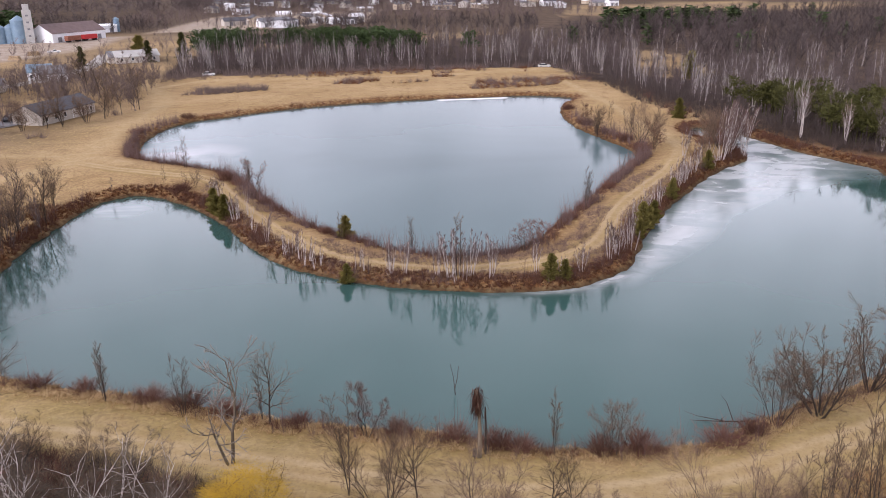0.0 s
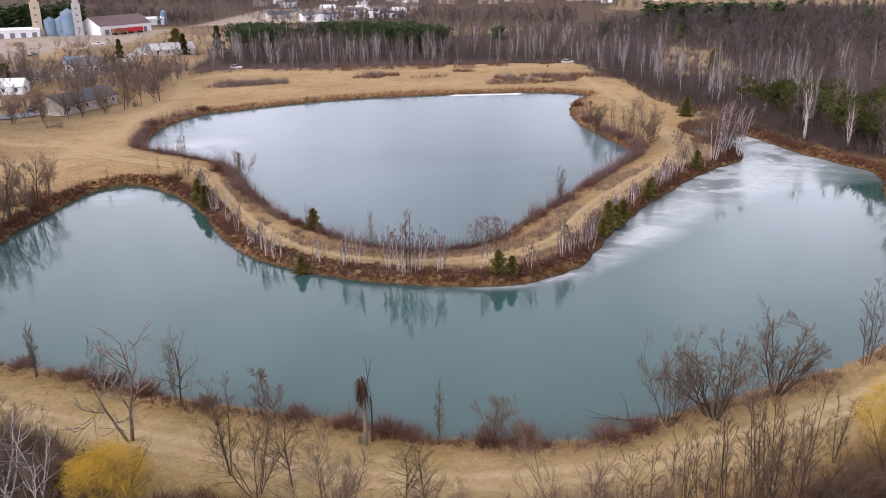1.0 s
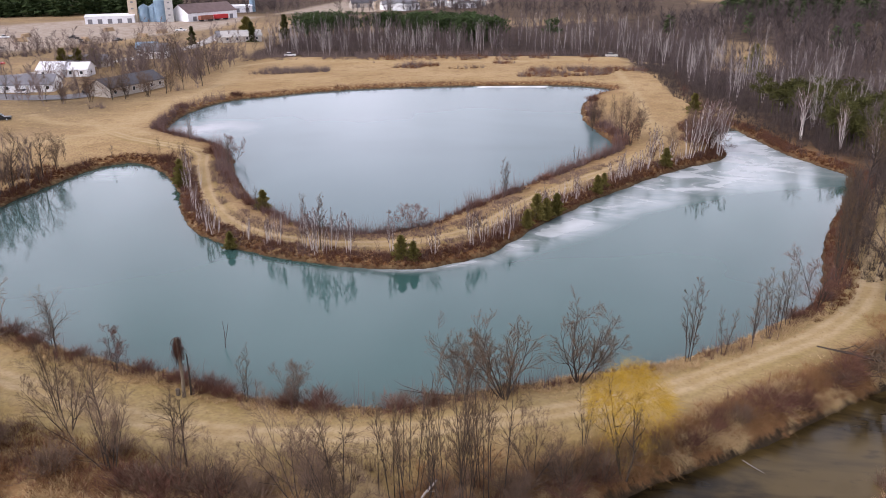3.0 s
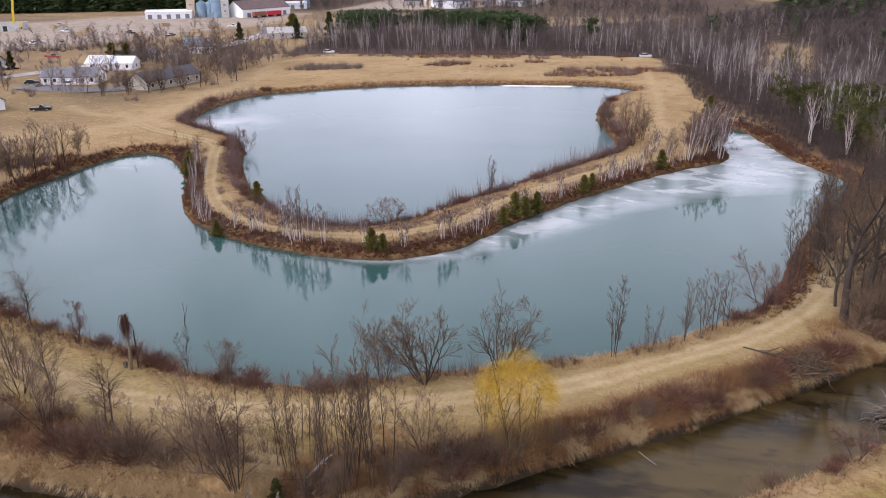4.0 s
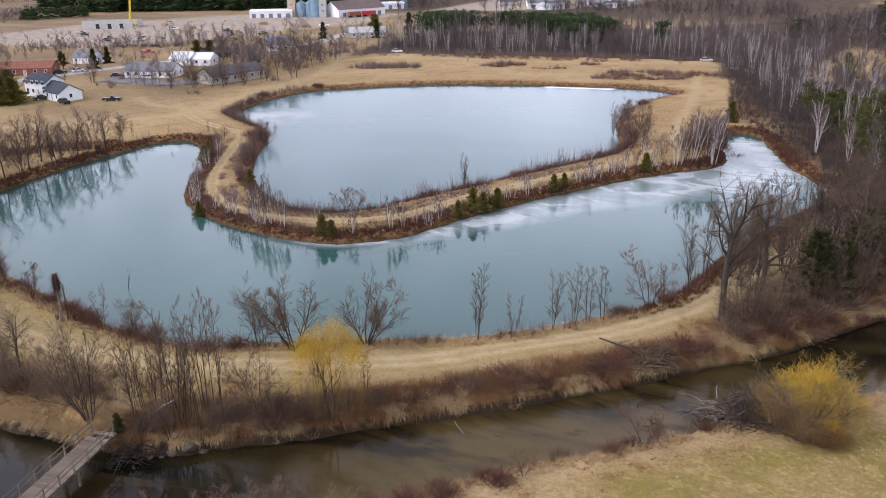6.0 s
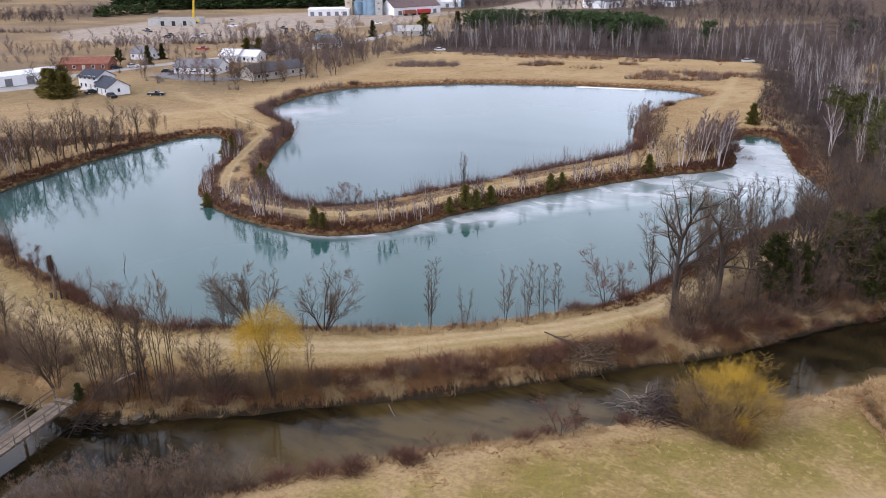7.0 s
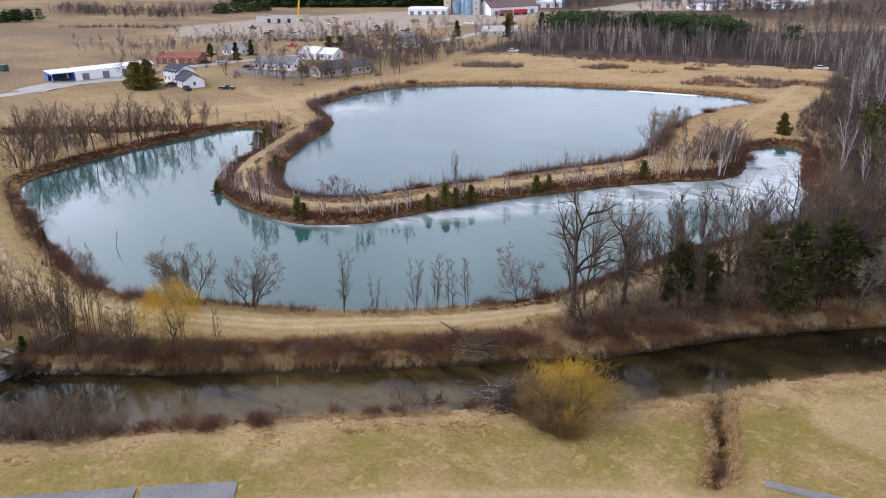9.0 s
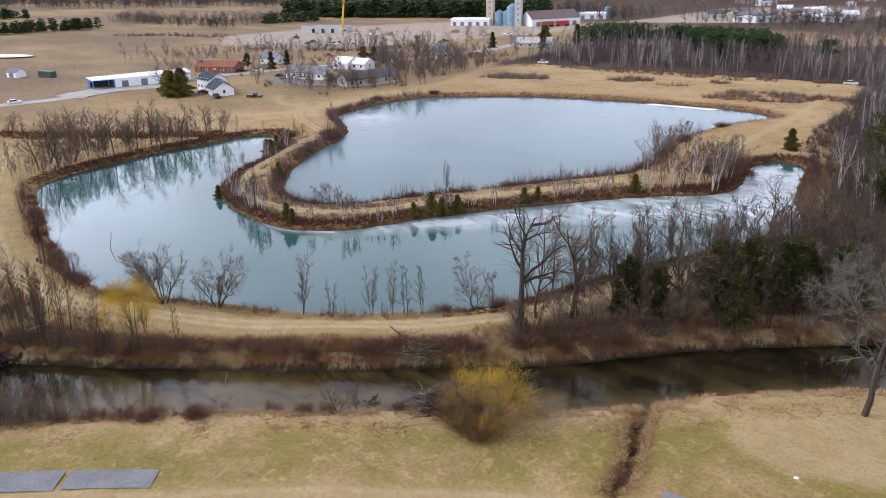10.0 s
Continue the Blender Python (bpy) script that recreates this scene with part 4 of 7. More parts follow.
for kind, x, y, h in (("haze", 42.2, 31.6, 4.4), ("haze", 46.6, 34.4, 4.8), ("haze", 50.4, 38, 4.2), ("red_tree", 73.6, 61.6, 3.8), ("slender", 74.4, 63.6, 3.6), ("haze", 84.2, 69.4, 3.6),
                      ("red_tree", 65.2, 51.8, 2.4), ("haze", 39.2, 30.2, 3.8), ("haze", 48.6, 36, 4.4), ("haze", 44.4, 32.6, 4.6), ("haze", 36.6, 28.6, 3.6), ("haze", 52.4, 40, 3.4), ("red_tree", 45.6, 35.2, 3.6)):
    plant(kind, x, y, h, " at the river edge", "small trees on the south bank", wide=1.3)

# ---- trees of the dike round the pond ----
for kind, x, y, h in (
        ("slender", -52.6, 159.5, 7.6), ("slender", -36.8, 146, 5.8), ("slender", -33, 139, 5), ("slender", -15.4, 113.5, 5.2), ("slender", -4.4, 107.2, 6.4), ("red_tree", 11.5, 106.6, 4.8),
        ("birch", 0.9, 97.4, 6.6), ("birch", 6.3, 96.9, 5.6), ("slender", 1.9, 97.6, 9.6), ("birch", 18.3, 98.9, 4.0), ("birch", 24.3, 104.8, 5.2),
        ("birch_saplings", -17.3, 102.5, 2.8), ("birch_saplings", -22, 107.5, 3.2),  ("birch_saplings", 33.5, 126, 3.2),
        ("birch_saplings", 42.5, 142, 3.6), ("slender", 24.0, 129, 7.0), ("slender", 34.8, 153.6, 5.2), ("red_tree", 13.4, 108.4, 4.6),  ("birch", -0.8, 98, 5),
          ("birch", -7, 99.2, 4.2), ("birch_saplings", 26.8, 108.6, 3.4), ("birch_saplings", 30.8, 123, 3.0)):
    plant(kind, x, y, h, " on the dike", "trees on the dike")
for kind, x, y, h in (
        ("haze", 63, 171.6, 7.6), ("haze", 61.6, 177.6, 8), ("haze", 58.4, 169, 7.2), ("haze", 60.8, 183, 6.6), ("red_tree", 63.6, 175, 6.8), ("birch", 63.4, 167, 10), ("birch", 57.4, 161.6, 9.6), ("birch", 59.6, 166, 11.0), ("birch", 61.8, 170.5, 10.6), ("birch", 62, 176, 9.4), ("haze", 60, 172.8, 7.5),
        ("haze", 44.4, 178, 9.6), ("slender", 44.7, 190, 8.6), ("slender", 36.6, 189.5, 8.6), ("haze", 37, 195, 6.2), ("red_tree", 36, 203, 6.0), ("slender", 42.8, 183.5, 9),
        ("red_tree", 45.6, 170.5, 6.2), ("haze", 47, 176, 6.6), ("slender", 41.2, 198, 7.4), ("birch", 50, 163.5, 6), ("red_tree", 49.8, 157, 4), ("red_tree", 58.6, 163.6, 6.5), ("red_tree", 60.8, 168, 7), ("haze", 54, 163, 5.5), ("birch_saplings", 47, 150.5, 4), ("birch_saplings", 45, 146, 3.6), ("birch_saplings", 52.4, 158.6, 4.6)):
    plant(kind, x, y, h, " where the dike widens", "trees at the end of the dike", lean=5 if kind == "birch" else 0)
outer = SHORE[(SHORE[:, 1] > 93) & (SHORE[:, 0] > -44) & (SHORE[:, 0] < 58) & (SHORE[:, 1] < 162)]
for i in range(8):
    k = int((i + plant_rng.random()) / 8 * (len(outer) - 1))
    if 90 < outer[k][1] and away(TRACKS[2], *outer[k][:, None])[0] < 14:
        toward = np.array([0.0, 1.0]) if abs(outer[k][0]) < 12 else np.array([-0.8 if outer[k][0] > 0 else 0.8, 0.6])
        x, y = outer[k] + toward * plant_rng.uniform(1.4, 3.4)
        plant("birch_saplings", x, y, plant_rng.uniform(2.6, 4.4), " on the dike slope", "birch saplings on the dike slope", lean=plant_rng.uniform(-4, 6), wide=0.75)
for x, y, h in ((-26.4, 112.6, 5.0), (-20.2, 105.2, 4.4), (-5.2, 98.6, 5.4), (3.6, 97.4, 6.4), (12.2, 98.2, 4.6), (22.8, 103.4, 5.6),
                (27.6, 111.4, 5.0), (31.6, 121, 4.8), (36.4, 130, 4.6), (43.4, 144.2, 5.6), (48.6, 151.6, 6.0), (-34, 124.4, 4.6), (-38.8, 133.6, 5)):
    plant("birch", x, y, h, " on the dike slope", "birches on the dike slope", wide=0.8, lean=plant_rng.uniform(-4, 5))
for x, y, h in ((14.0, 96.8, 3.3), (15.8, 96.7, 2.6), (-39.1, 130.8, 3.6), (-36.0, 126, 3.8), (-12.8, 98.2, 2.8), (30.8, 118.2, 4.0), (29.6, 114.6, 2.8), (33.6, 122.4, 3.4), (32.2, 119.6, 3.2),
                (39.8, 135, 3.2), (52.3, 155.2, 3.6), (-14.8, 114.8, 3.4), (-38, 128.4, 3.2), (40.8, 138, 2.6), (86, 285, 9), (61.4, 209.4, 5.0)):
    plant("cedar", x, y, h, " near the water", "cedars near the water", wide=1.55)
for x, y, h, k in ((82.3, 183, 11.2, 0), (88.6, 174.5, 9.8, 1)):
    plant("lone_birch", x, y, h, " in front of the wood", "white birches before the wood", k)

# ---- trees round the west side, the houses and the fields ----
for kind, x, y, h in (
        ("broad", -61.5, 84, 11.5), ("slender", -66, 90, 9), ("broad", -77.6, 100.8, 8.3), ("broad", -75.4, 111.6, 7.2), ("slender", -67.3, 127.6, 4.4), ("haze", -66, 118, 6.4),
        ("slender", -65.2, 111, 7.4), ("slender", -65.4, 104, 8), ("slender", -66.4, 131, 5.6), ("slender", -69.5, 138, 4.8), ("slender", -64.8, 97, 8), ("broad", -70, 92, 9), ("haze", -59.4, 80, 6),
        ("slender", -64, 123, 5.8), ("birch", -63, 92, 8), ("haze", -72, 106, 5), ("slender", -52.5, 146, 4.2), ("haze", -46, 143.8, 3.6), ("birch", -40, 134.4, 4.6),
        ("red_tree", -36.5, 149, 6), ("slender", -56.5, 166.5, 5), ("haze", -80, 96, 7)):
    plant(kind, x, y, h, " on the west shore", "trees on the west shore")
for kind, x, y, h in (
        ("haze", -104, 206.5, 7), ("haze", -99.5, 208.5, 7.5), ("haze", -108.5, 204, 6.5), ("haze", -95.6, 213.4, 7), ("broad", -101, 203, 8), ("haze", -93, 221, 7.5), ("haze", -112, 196, 6.5), ("haze", -106, 200, 7.5), ("broad", -98, 205, 8), ("haze", -94, 210, 7), ("broad", -92, 217, 8), ("broad", -90, 224, 8.5), ("broad", -88, 232, 8),
        ("broad", -120, 199, 7), ("broad", -134, 200, 8), ("haze", -148, 196, 6), ("broad", -102, 245, 8), ("broad", -108, 254, 10), ("broad", -98, 256, 9), ("haze", -100, 266, 7),
        ("broad", -116, 262, 10), ("broad", -126, 268, 11), ("broad", -112, 274, 10), ("broad", -124, 282, 12), ("broad", -136, 276, 11), ("broad", -146, 262, 10)):
    plant(kind, x, y, h, " near the houses", "trees near the houses")
for kind, x, y, h in (
        ("cedar", -148.4, 158.6, 8), ("cedar", -145, 156.4, 8.6), ("cedar", -140.4, 155.2, 8.8), ("cedar", -136.8, 156.4, 7.8), ("cedar", -143, 160.4, 9), ("broad", -151.6, 158, 9), ("broad", -142, 159, 10.5), ("broad", -146.6, 161, 10),
        ("spruce", -184, 236, 6.5), ("cedar", -160, 262, 7), ("cedar", -155, 264, 7), ("cedar", -150, 266, 6.6), ("spruce", -176, 222, 7.5), ("spruce", -128, 356, 9), ("cedar", -136, 368, 10), ("spruce", -118, 372, 11),
        ("spruce", -152, 344, 8), ("pine", -186, 216, 7)):
    plant(kind, x, y, h, " beside the houses", "evergreens beside the houses", wide=1.8 if kind == "cedar" else 1.2)

for kind, x, y, h in (("slender", -101, 97, 8), ("birch", -94, 103, 8.4), ("slender", -89, 108, 7.6), ("haze", -84, 112, 5.4), ("slender", -80, 117, 7.2), ("haze", -99, 101, 6), ("birch", -75, 121, 5.8),
                      ("broad", -63, 80, 10), ("haze", -66.5, 84, 8.5), ("broad", -70, 87, 10.5), ("haze", -64.5, 89, 8), ("broad", -75, 92, 10), ("haze", -62.5, 95, 7.5), ("haze", -79, 88, 8),
                      ("broad", -64.4, 99, 10), ("broad", -66, 106, 9.6), ("haze", -65, 112.6, 8.4), ("broad", -66.6, 119, 9), ("broad", -65.6, 126, 8.4), ("haze", -67.6, 132.6, 6.6), ("broad", -68.4, 111, 10.4), ("haze", -61, 86.6, 7),
                      ("slender", -107, 92, 8.4), ("haze", -112, 90, 6.4), ("slender", -96, 99, 9), ("haze", -76, 108, 5.4), ("slender", -70, 100, 9), ("haze", -68, 94, 7.4), ("haze", -66, 104, 6.8), ("slender", -72, 113, 7)):
    plant(kind, x, y, h, " in the west meadow", "trees in the west meadow")

# ---- shrubs along the shores ----
for x, y, h, w in ((-28, 66.6, 1.5, 4.2), (-24, 65.2, 1.8, 4.6), (-20, 63.9, 1.8, 4), (-35, 68.6, 1.4, 3.6), (-40, 69.6, 1.3, 3.4), (-13, 62.2, 1.4, 3), (-4, 60.4, 1.5, 3.2), (1, 59.2, 1.7, 3.4),
                   (4.6, 58.2, 1.9, 3.6), (6.6, 57.6, 1.7, 3), (13.4, 57.2, 2.0, 3.4), (16.6, 57.2, 2.2, 4.4), (24, 58.4, 1.5, 4.8), (27, 59.8, 1.4, 3.6), (64.4, 87.2, 1.4, 3.4), (68.8, 93.6, 1.6, 3.6)):
    shrub(x, y, h, w, True, " at the lake edge", "red shrubs along the lake")
for x, y, h, w in ((12, 43.4, 2.4, 5.5), (7, 42.8, 2.2, 4.6), (-2, 43.4, 2.2, 5), (-10, 45, 2.4, 5), (16.5, 43, 2.8, 4), (30, 43.6, 1.8, 4), (36.5, 48.4, 1.9, 4), (39.5, 50.6, 2.0, 4.4), (45, 55, 1.8, 4),
                   (-16, 49, 2.2, 5), (-25, 48, 2.4, 6), (2, 46.6, 1.8, 4), (-31, 51, 2.4, 6), (-34, 50.4, 2.6, 6), (-28, 50.6, 2.6, 6), (-22, 49.8, 2.4, 6), (-35.4, 56, 2.2, 5.4), (43, 53.4, 2, 4), (20.5, 45.4, 1.7, 3), (69, 60.6, 1.3, 3.2), (66.6, 57.6, 2.2, 2.4), (59, 47.6, 1.2, 3), (54, 42.6, 1.2, 3.5), (78, 87, 2.4, 6), (81.6, 91.2, 2.6, 6), (85.4, 95.8, 2.4, 6), (89.6, 100.8, 2.4, 5.6), (95, 107.4, 2.2, 5.4), (84.6, 69.6, 2.6, 6), (86.6, 68.6, 2.2, 5), (41, 31, 2.6, 6), (45.4, 33.8, 2.8, 6.5), (49.6, 37, 2.6, 6), (37.6, 29.2, 2.2, 5), (52, 39.6, 1.8, 4)):
    shrub(x, y, h, w, False, " on the river bank", "grey shrubs on the river bank")
for x, y, h, w in ((50.5, 58.6, 1.3, 4), (58.4, 66, 1.5, 6), (67, 73.8, 1.8, 4.6), (73.5, 80.2, 2, 6), (79, 86, 1.7, 4.4), (85.5, 93.6, 1.9, 5.4), (103.2, 71.4, 1.5, 3.2), (100.6, 77, 0.9, 1.8),
                   (-34, 51, 2.2, 5.6), (-29.5, 51.4, 2.4, 6), (-25, 50.6, 2.3, 5.6), (-21, 50.4, 1.8, 4.6), (-32, 54.6, 1.6, 5), (9, 42.2, 2.4, 5), (13.4, 42.6, 2.2, 4.6), (5.6, 42.6, 2.0, 4.4), (40.4, 49.4, 2.0, 4.6), (43, 52, 1.6, 4), (72.4, 60.8, 1.0, 2.4), (62, 50.6, 1.1, 2.6), (55, 42.7, 1.4, 3.4), (57.5, 44.8, 1.5, 3.6), (60.1, 46.2, 1.3, 3.2), (63.6, 50, 1.6, 3.4), (78.4, 66.4, 1.0, 2.6), (71.2, 58.8, 1.2, 2.8), (86, 69, 1.8, 5.0), (83, 69.6, 1.9, 4.6)):
    shrub(x, y, h, w, True, " on the river bank", "red shrubs on the river bank")
slope = spline([(48, 57.4), (58, 66.4), (68, 75.6), (78, 85.4), (88, 96.6), (98, 109.4)])
for i in range(20):
    x, y = slope[int((i + plant_rng.random()) / 20 * (len(slope) - 1))] + np.array([plant_rng.uniform(-1.2, 1.6), plant_rng.uniform(-1.6, 1.2)])
    shrub(x, y, plant_rng.uniform(0.9, 1.9), plant_rng.uniform(2.2, 4.6), i % 3 > 0, " on the bank slope", "shrubs on the bank slope")
for x, y, h, w in ((-48, 141.8, 2.0, 5), (-41.5, 148.8, 2.2, 5), (-38.5, 146, 1.8, 4), (-31, 133, 1.4, 3), (-18, 116.2, 1.3, 2.8), (20.6, 122.6, 1.4, 3.2), (30, 141, 1.5, 3.2),
                   (43.6, 172, 2.2, 4.6), (42, 183, 2.2, 5), (36.4, 203, 2, 5), (35.4, 226, 1.8, 4.6), (-76, 197, 1.6, 5), (-70, 219, 1.5, 5), (66.5, 178, 2.2, 5), (62.4, 184, 2.4, 5), (58, 176, 2.2, 5)):
    shrub(x, y, h, w, True, " beside the pond", "red shrubs round the pond")

# ---- brush, weeds and grass too many to count ----
stuff_rng = np.random.default_rng(11)


def scatter(count, lo, hi, keep):
    """Random places of the plan, kept with a chance that keep(x, y, distances) gives."""
    x, y = stuff_rng.uniform(lo[0], hi[0], count), stuff_rng.uniform(lo[1], hi[1], count)
    h, dl, dp, dr, south, dd = lift(x, y)
    ok = stuff_rng.random(count) < keep(x, y, dl, dp, dr, south)
    return x[ok], y[ok], h[ok]


def spikes(x, y, z, per, height, reach, thick):
    """Upright pointed stems in tufts at the places given."""
    n = len(x)
    a, f = stuff_rng.uniform(0, 6.28, (n, per)), stuff_rng.random((n, per))
    tall = (height[0] + (height[1] - height[0]) * stuff_rng.random((n, per))) * (0.6 + 0.8 * stuff_rng.random((n, 1)))
    p = np.stack([x[:, None] + np.cos(a) * f * reach * 0.3, y[:, None] + np.sin(a) * f * reach * 0.3, np.broadcast_to(z[:, None] - 0.05, a.shape)], -1)
    q = p + np.stack([np.cos(a) * f * reach + stuff_rng.normal(0, 0.1, a.shape) * tall, np.sin(a) * f * reach + stuff_rng.normal(0, 0.1, a.shape) * tall, tall], -1)
    rows = np.concatenate([p, q, np.full((*a.shape, 1), thick), np.zeros((*a.shape, 1))], -1).reshape(-1, 8)
    return tubes(rows, 1)


def stuff(name, mesh, material, label, cat):
    ob = link_mesh(name, array_mesh(name, *mesh), material)
    return tagged(ob, label, cat, kind="stuff")


def along(line, per_metre, near, far, patch=5.0, seed=0, cover=0.3, closed=True, lo=(-400, -100), hi=(400, 400), dry=0.2):
    """Random places beside a shoreline, on dry ground, thinned in patches."""
    q = np.vstack([line, line[:1]]) if closed else line
    step = np.linalg.norm(np.diff(q, axis=0), axis=1)
    n = int(step.sum() * per_metre * 2)
    k = stuff_rng.choice(len(step), n, p=step / step.sum())
    d = (q[k + 1] - q[k]) / step[k][:, None]
    at = q[k] + d * (stuff_rng.random(n) * step[k])[:, None]
    off = stuff_rng.uniform(near, far, n) * stuff_rng.choice((-1, 1), n)
    x, y = at[:, 0] - d[:, 1] * off, at[:, 1] + d[:, 0] * off
    h, dl, dp, dr, south, dd = lift(x, y)
    ok = (np.minimum(np.minimum(dl, dp), dr) > dry) & (grain(x, y, patch, seed) > cover)
    ok &= (x > lo[0]) & (x < hi[0]) & (y > lo[1]) & (y < hi[1])
    return x[ok], y[ok], h[ok]


brush = along(SHORE, 9, 0.4, 2.8, 5, 21, 0.42)
thin = (brush[1] > 88) | (brush[0] < -50) | (stuff_rng.random(len(brush[0])) < 0.4)
brush = [v[thin] for v in brush]
stuff("shore_brush", spikes(*brush, 15, (0.4, 1.3), 0.6, 0.016), RED_TWIG, "low red-brown brush along the lake shores", "brush")
brush = along(POOL, 12, 0.2, 2.8, 4, 26, 0.42)
thin = (brush[1] < 195) | (stuff_rng.random(len(brush[0])) < 0.25)
brush = [v[thin] for v in brush]
stuff("pond_brush", spikes(*brush, 14, (0.3, 1.3), 0.6, 0.014), RED_TWIG, "low red-brown brush round the pond", "brush")
brush = along(POOL, 9, 0.4, 3.6, 6, 39, 0.5, hi=(400, 200))
stuff("pond_thicket", spikes(*brush, 14, (0.5, 2.0), 0.8, 0.013), BIRCH_TWIG, "mauve-brown thicket fringing the pond", "brush")
sprouts = along(POOL, 4.0, 0.6, 3.4, 6, 33, 0.35, hi=(400, 215))
stuff("pond_saplings", spikes(*sprouts, 9, (0.8, 3.8), 0.8, 0.02), BIRCH_TWIG, "thin leafless saplings fringing the pond", "saplings")
sprouts = along(SHORE, 1.3, 0.8, 3.4, 6, 34, 0.45)
stuff("lake_saplings", spikes(*sprouts, 9, (0.8, 3.4), 0.8, 0.018), BIRCH_TWIG, "thin leafless saplings fringing the lake", "saplings")
shoulder = along(TRACKS[2], 13, 1.2, 4.4, 5, 41, 0.3, False, (-44, 92), (58, 156))
stuff("dike_brush", spikes(*shoulder, 12, (0.2, 0.9), 0.8, 0.012), BIRCH_TWIG, "low mauve-brown brush on the shoulders of the dike", "brush")
sprouts = along(SHORE, 0.22, 1.2, 4.0, 8, 40, 0.4, lo=(-44, 92), hi=(66, 190))
stuff("dike_poles", spikes(*sprouts, 5, (1.4, 4.6), 0.9, 0.032), BIRCH, "thin white birch poles on the dike slope", "saplings")
side = along(DITCH, 10, 0.5, 1.6, 2, 35, 0.25, False)
stuff("ditch_grass", spikes(*side, 15, (0.15, 0.5), 0.45, 0.026), STRAW, "dry grass leaning over the ditch", "grass")
side = along(DITCH, 4, 0.5, 1.6, 2, 37, 0.3, False)
stuff("ditch_weeds", spikes(*side, 12, (0.2, 0.7), 0.6, 0.024), RUST_STRAW, "rust-brown weeds along the ditch", "weeds")
weeds = along(SHORE, 14, 0.1, 3.6, 3, 22, 0.12)
meadow_side = (weeds[1] < 90) & (weeds[0] > -52) & (weeds[0] < 66)
for keep, name, colour, text in ((~meadow_side, "shore_weeds", LEAFY, "rust-brown dead weeds along the water's edge"), (meadow_side, "shore_straw", STRAW, "bleached straw hummocks along the near lake edge")):
    stuff(name, spikes(*(v[keep] for v in weeds), 13, (0.12, 0.5), 0.55, 0.03), colour, text, "weeds")
weeds = along(SHORE, 6, 0.6, 4.2, 4, 27, 0.35)
dike = weeds[1] > 90
stuff("shore_grass", spikes(*(v[~dike] for v in weeds), 15, (0.2, 0.55), 0.5, 0.026), STRAW, "straw-coloured grass clumps along the lake shores", "grass")
stuff("dike_weeds", spikes(*(v[dike] for v in weeds), 15, (0.2, 0.6), 0.5, 0.024), LEAFY, "rust-brown weeds on the slope of the dike", "weeds")
bank_n, bank_s = spline(RIVER_N[2:-1]), spline(RIVER_S[2:-1])
reeds = along(bank_n, 40, 0.3, 3.8, 3.0, 23, 0.2, False, (-45, 18), (125, 140), dry=0.02)
tan = (grain(reeds[0], reeds[1], 3.4, 91) + 0.5 * (grain(reeds[0], reeds[1], 1.3, 92) - 0.5) > 0.52) | ((reeds[0] > 6) & (reeds[0] < 27))
for keep, colour, text in ((tan, STRAW, "long straw-coloured grass hanging over the river bank"), (~tan, RUST_STRAW, "rust-coloured dead weeds on the river bank")):
    stuff("bank_grass" if colour is STRAW else "bank_weeds", spikes(*(v[keep] for v in reeds), 13, (0.25, 0.9), 0.9, 0.022), colour, text, "grass" if colour is STRAW else "weeds")
x, y, z = along(bank_n, 26, 0.2, 1.5, 2.5, 38, 0.12, False, (-45, 18), (125, 140), dry=0.1)
here = signed(STREAM, x, y)
toward = -np.stack([signed(STREAM, x + 0.2, y) - here, signed(STREAM, x, y + 0.2) - here], 1) / 0.2
pale = (grain(x, y, 2.6, 95) + 0.5 * (grain(x, y, 0.8, 96) - 0.5) > 0.51) | ((x > 6) & (x < 27))
for keep, colour, name, text in ((pale, STRAW, "bank_fringe", "straw-coloured grass drooping down the bank to the water"), (~pale, RUST_STRAW, "bank_roots", "rust-brown weeds and roots hanging down the bank")):
    n, per = keep.sum(), 17
    p = np.stack([x[keep], y[keep], z[keep] + 0.12], 1)[:, None] + stuff_rng.normal(0, 0.16, (n, per, 3)) * (1, 1, 0.5)
    out = toward[keep][:, None] * stuff_rng.uniform(0.1, 0.8, (n, per, 1)) + stuff_rng.normal(0, 0.22, (n, per, 2))
    q = np.concatenate([p[:, :, :2] + out, np.maximum(p[:, :, 2:] - stuff_rng.uniform(-0.25, 0.9, (n, per, 1)), -0.92 + stuff_rng.random((n, per, 1)) * 0.25)], 2)
    stuff(name, tubes(np.concatenate([p, q, np.full((n, per, 1), 0.018), np.zeros((n, per, 1))], 2).reshape(-1, 8), 1), colour, text, "grass")
leaf = along(bank_n, 16, 1.4, 8.5, 3, 36, 0.3, False, (-45, 18), (125, 140))
bare = (leaf[0] > 36) & (leaf[0] < 72) & (lift(leaf[0], leaf[1])[3] > 4.2 + 1.4 * grain(leaf[0], leaf[1], 2.0, 93))
leaf = [v[((leaf[0] < 6) | (leaf[0] > 27)) & ~bare] for v in leaf]
stuff("bank_bracken", spikes(*leaf, 14, (0.25, 0.8), 0.9, 0.022), RUST_STRAW, "rust-brown dead bracken among the bank brush", "weeds")
reeds = along(bank_s, 14, 0.1, 2.6, 2.5, 28, 0.3, False, (-45, 18), (125, 140))
stuff("south_bank_grass", spikes(*reeds, 13, (0.2, 0.6), 0.5, 0.026), STRAW, "pale grass clumps along the south river bank", "grass")
tangle = along(bank_n, 11, 1.4, 5.8, 3, 24, 0.52, False, (-45, 18), (125, 140))
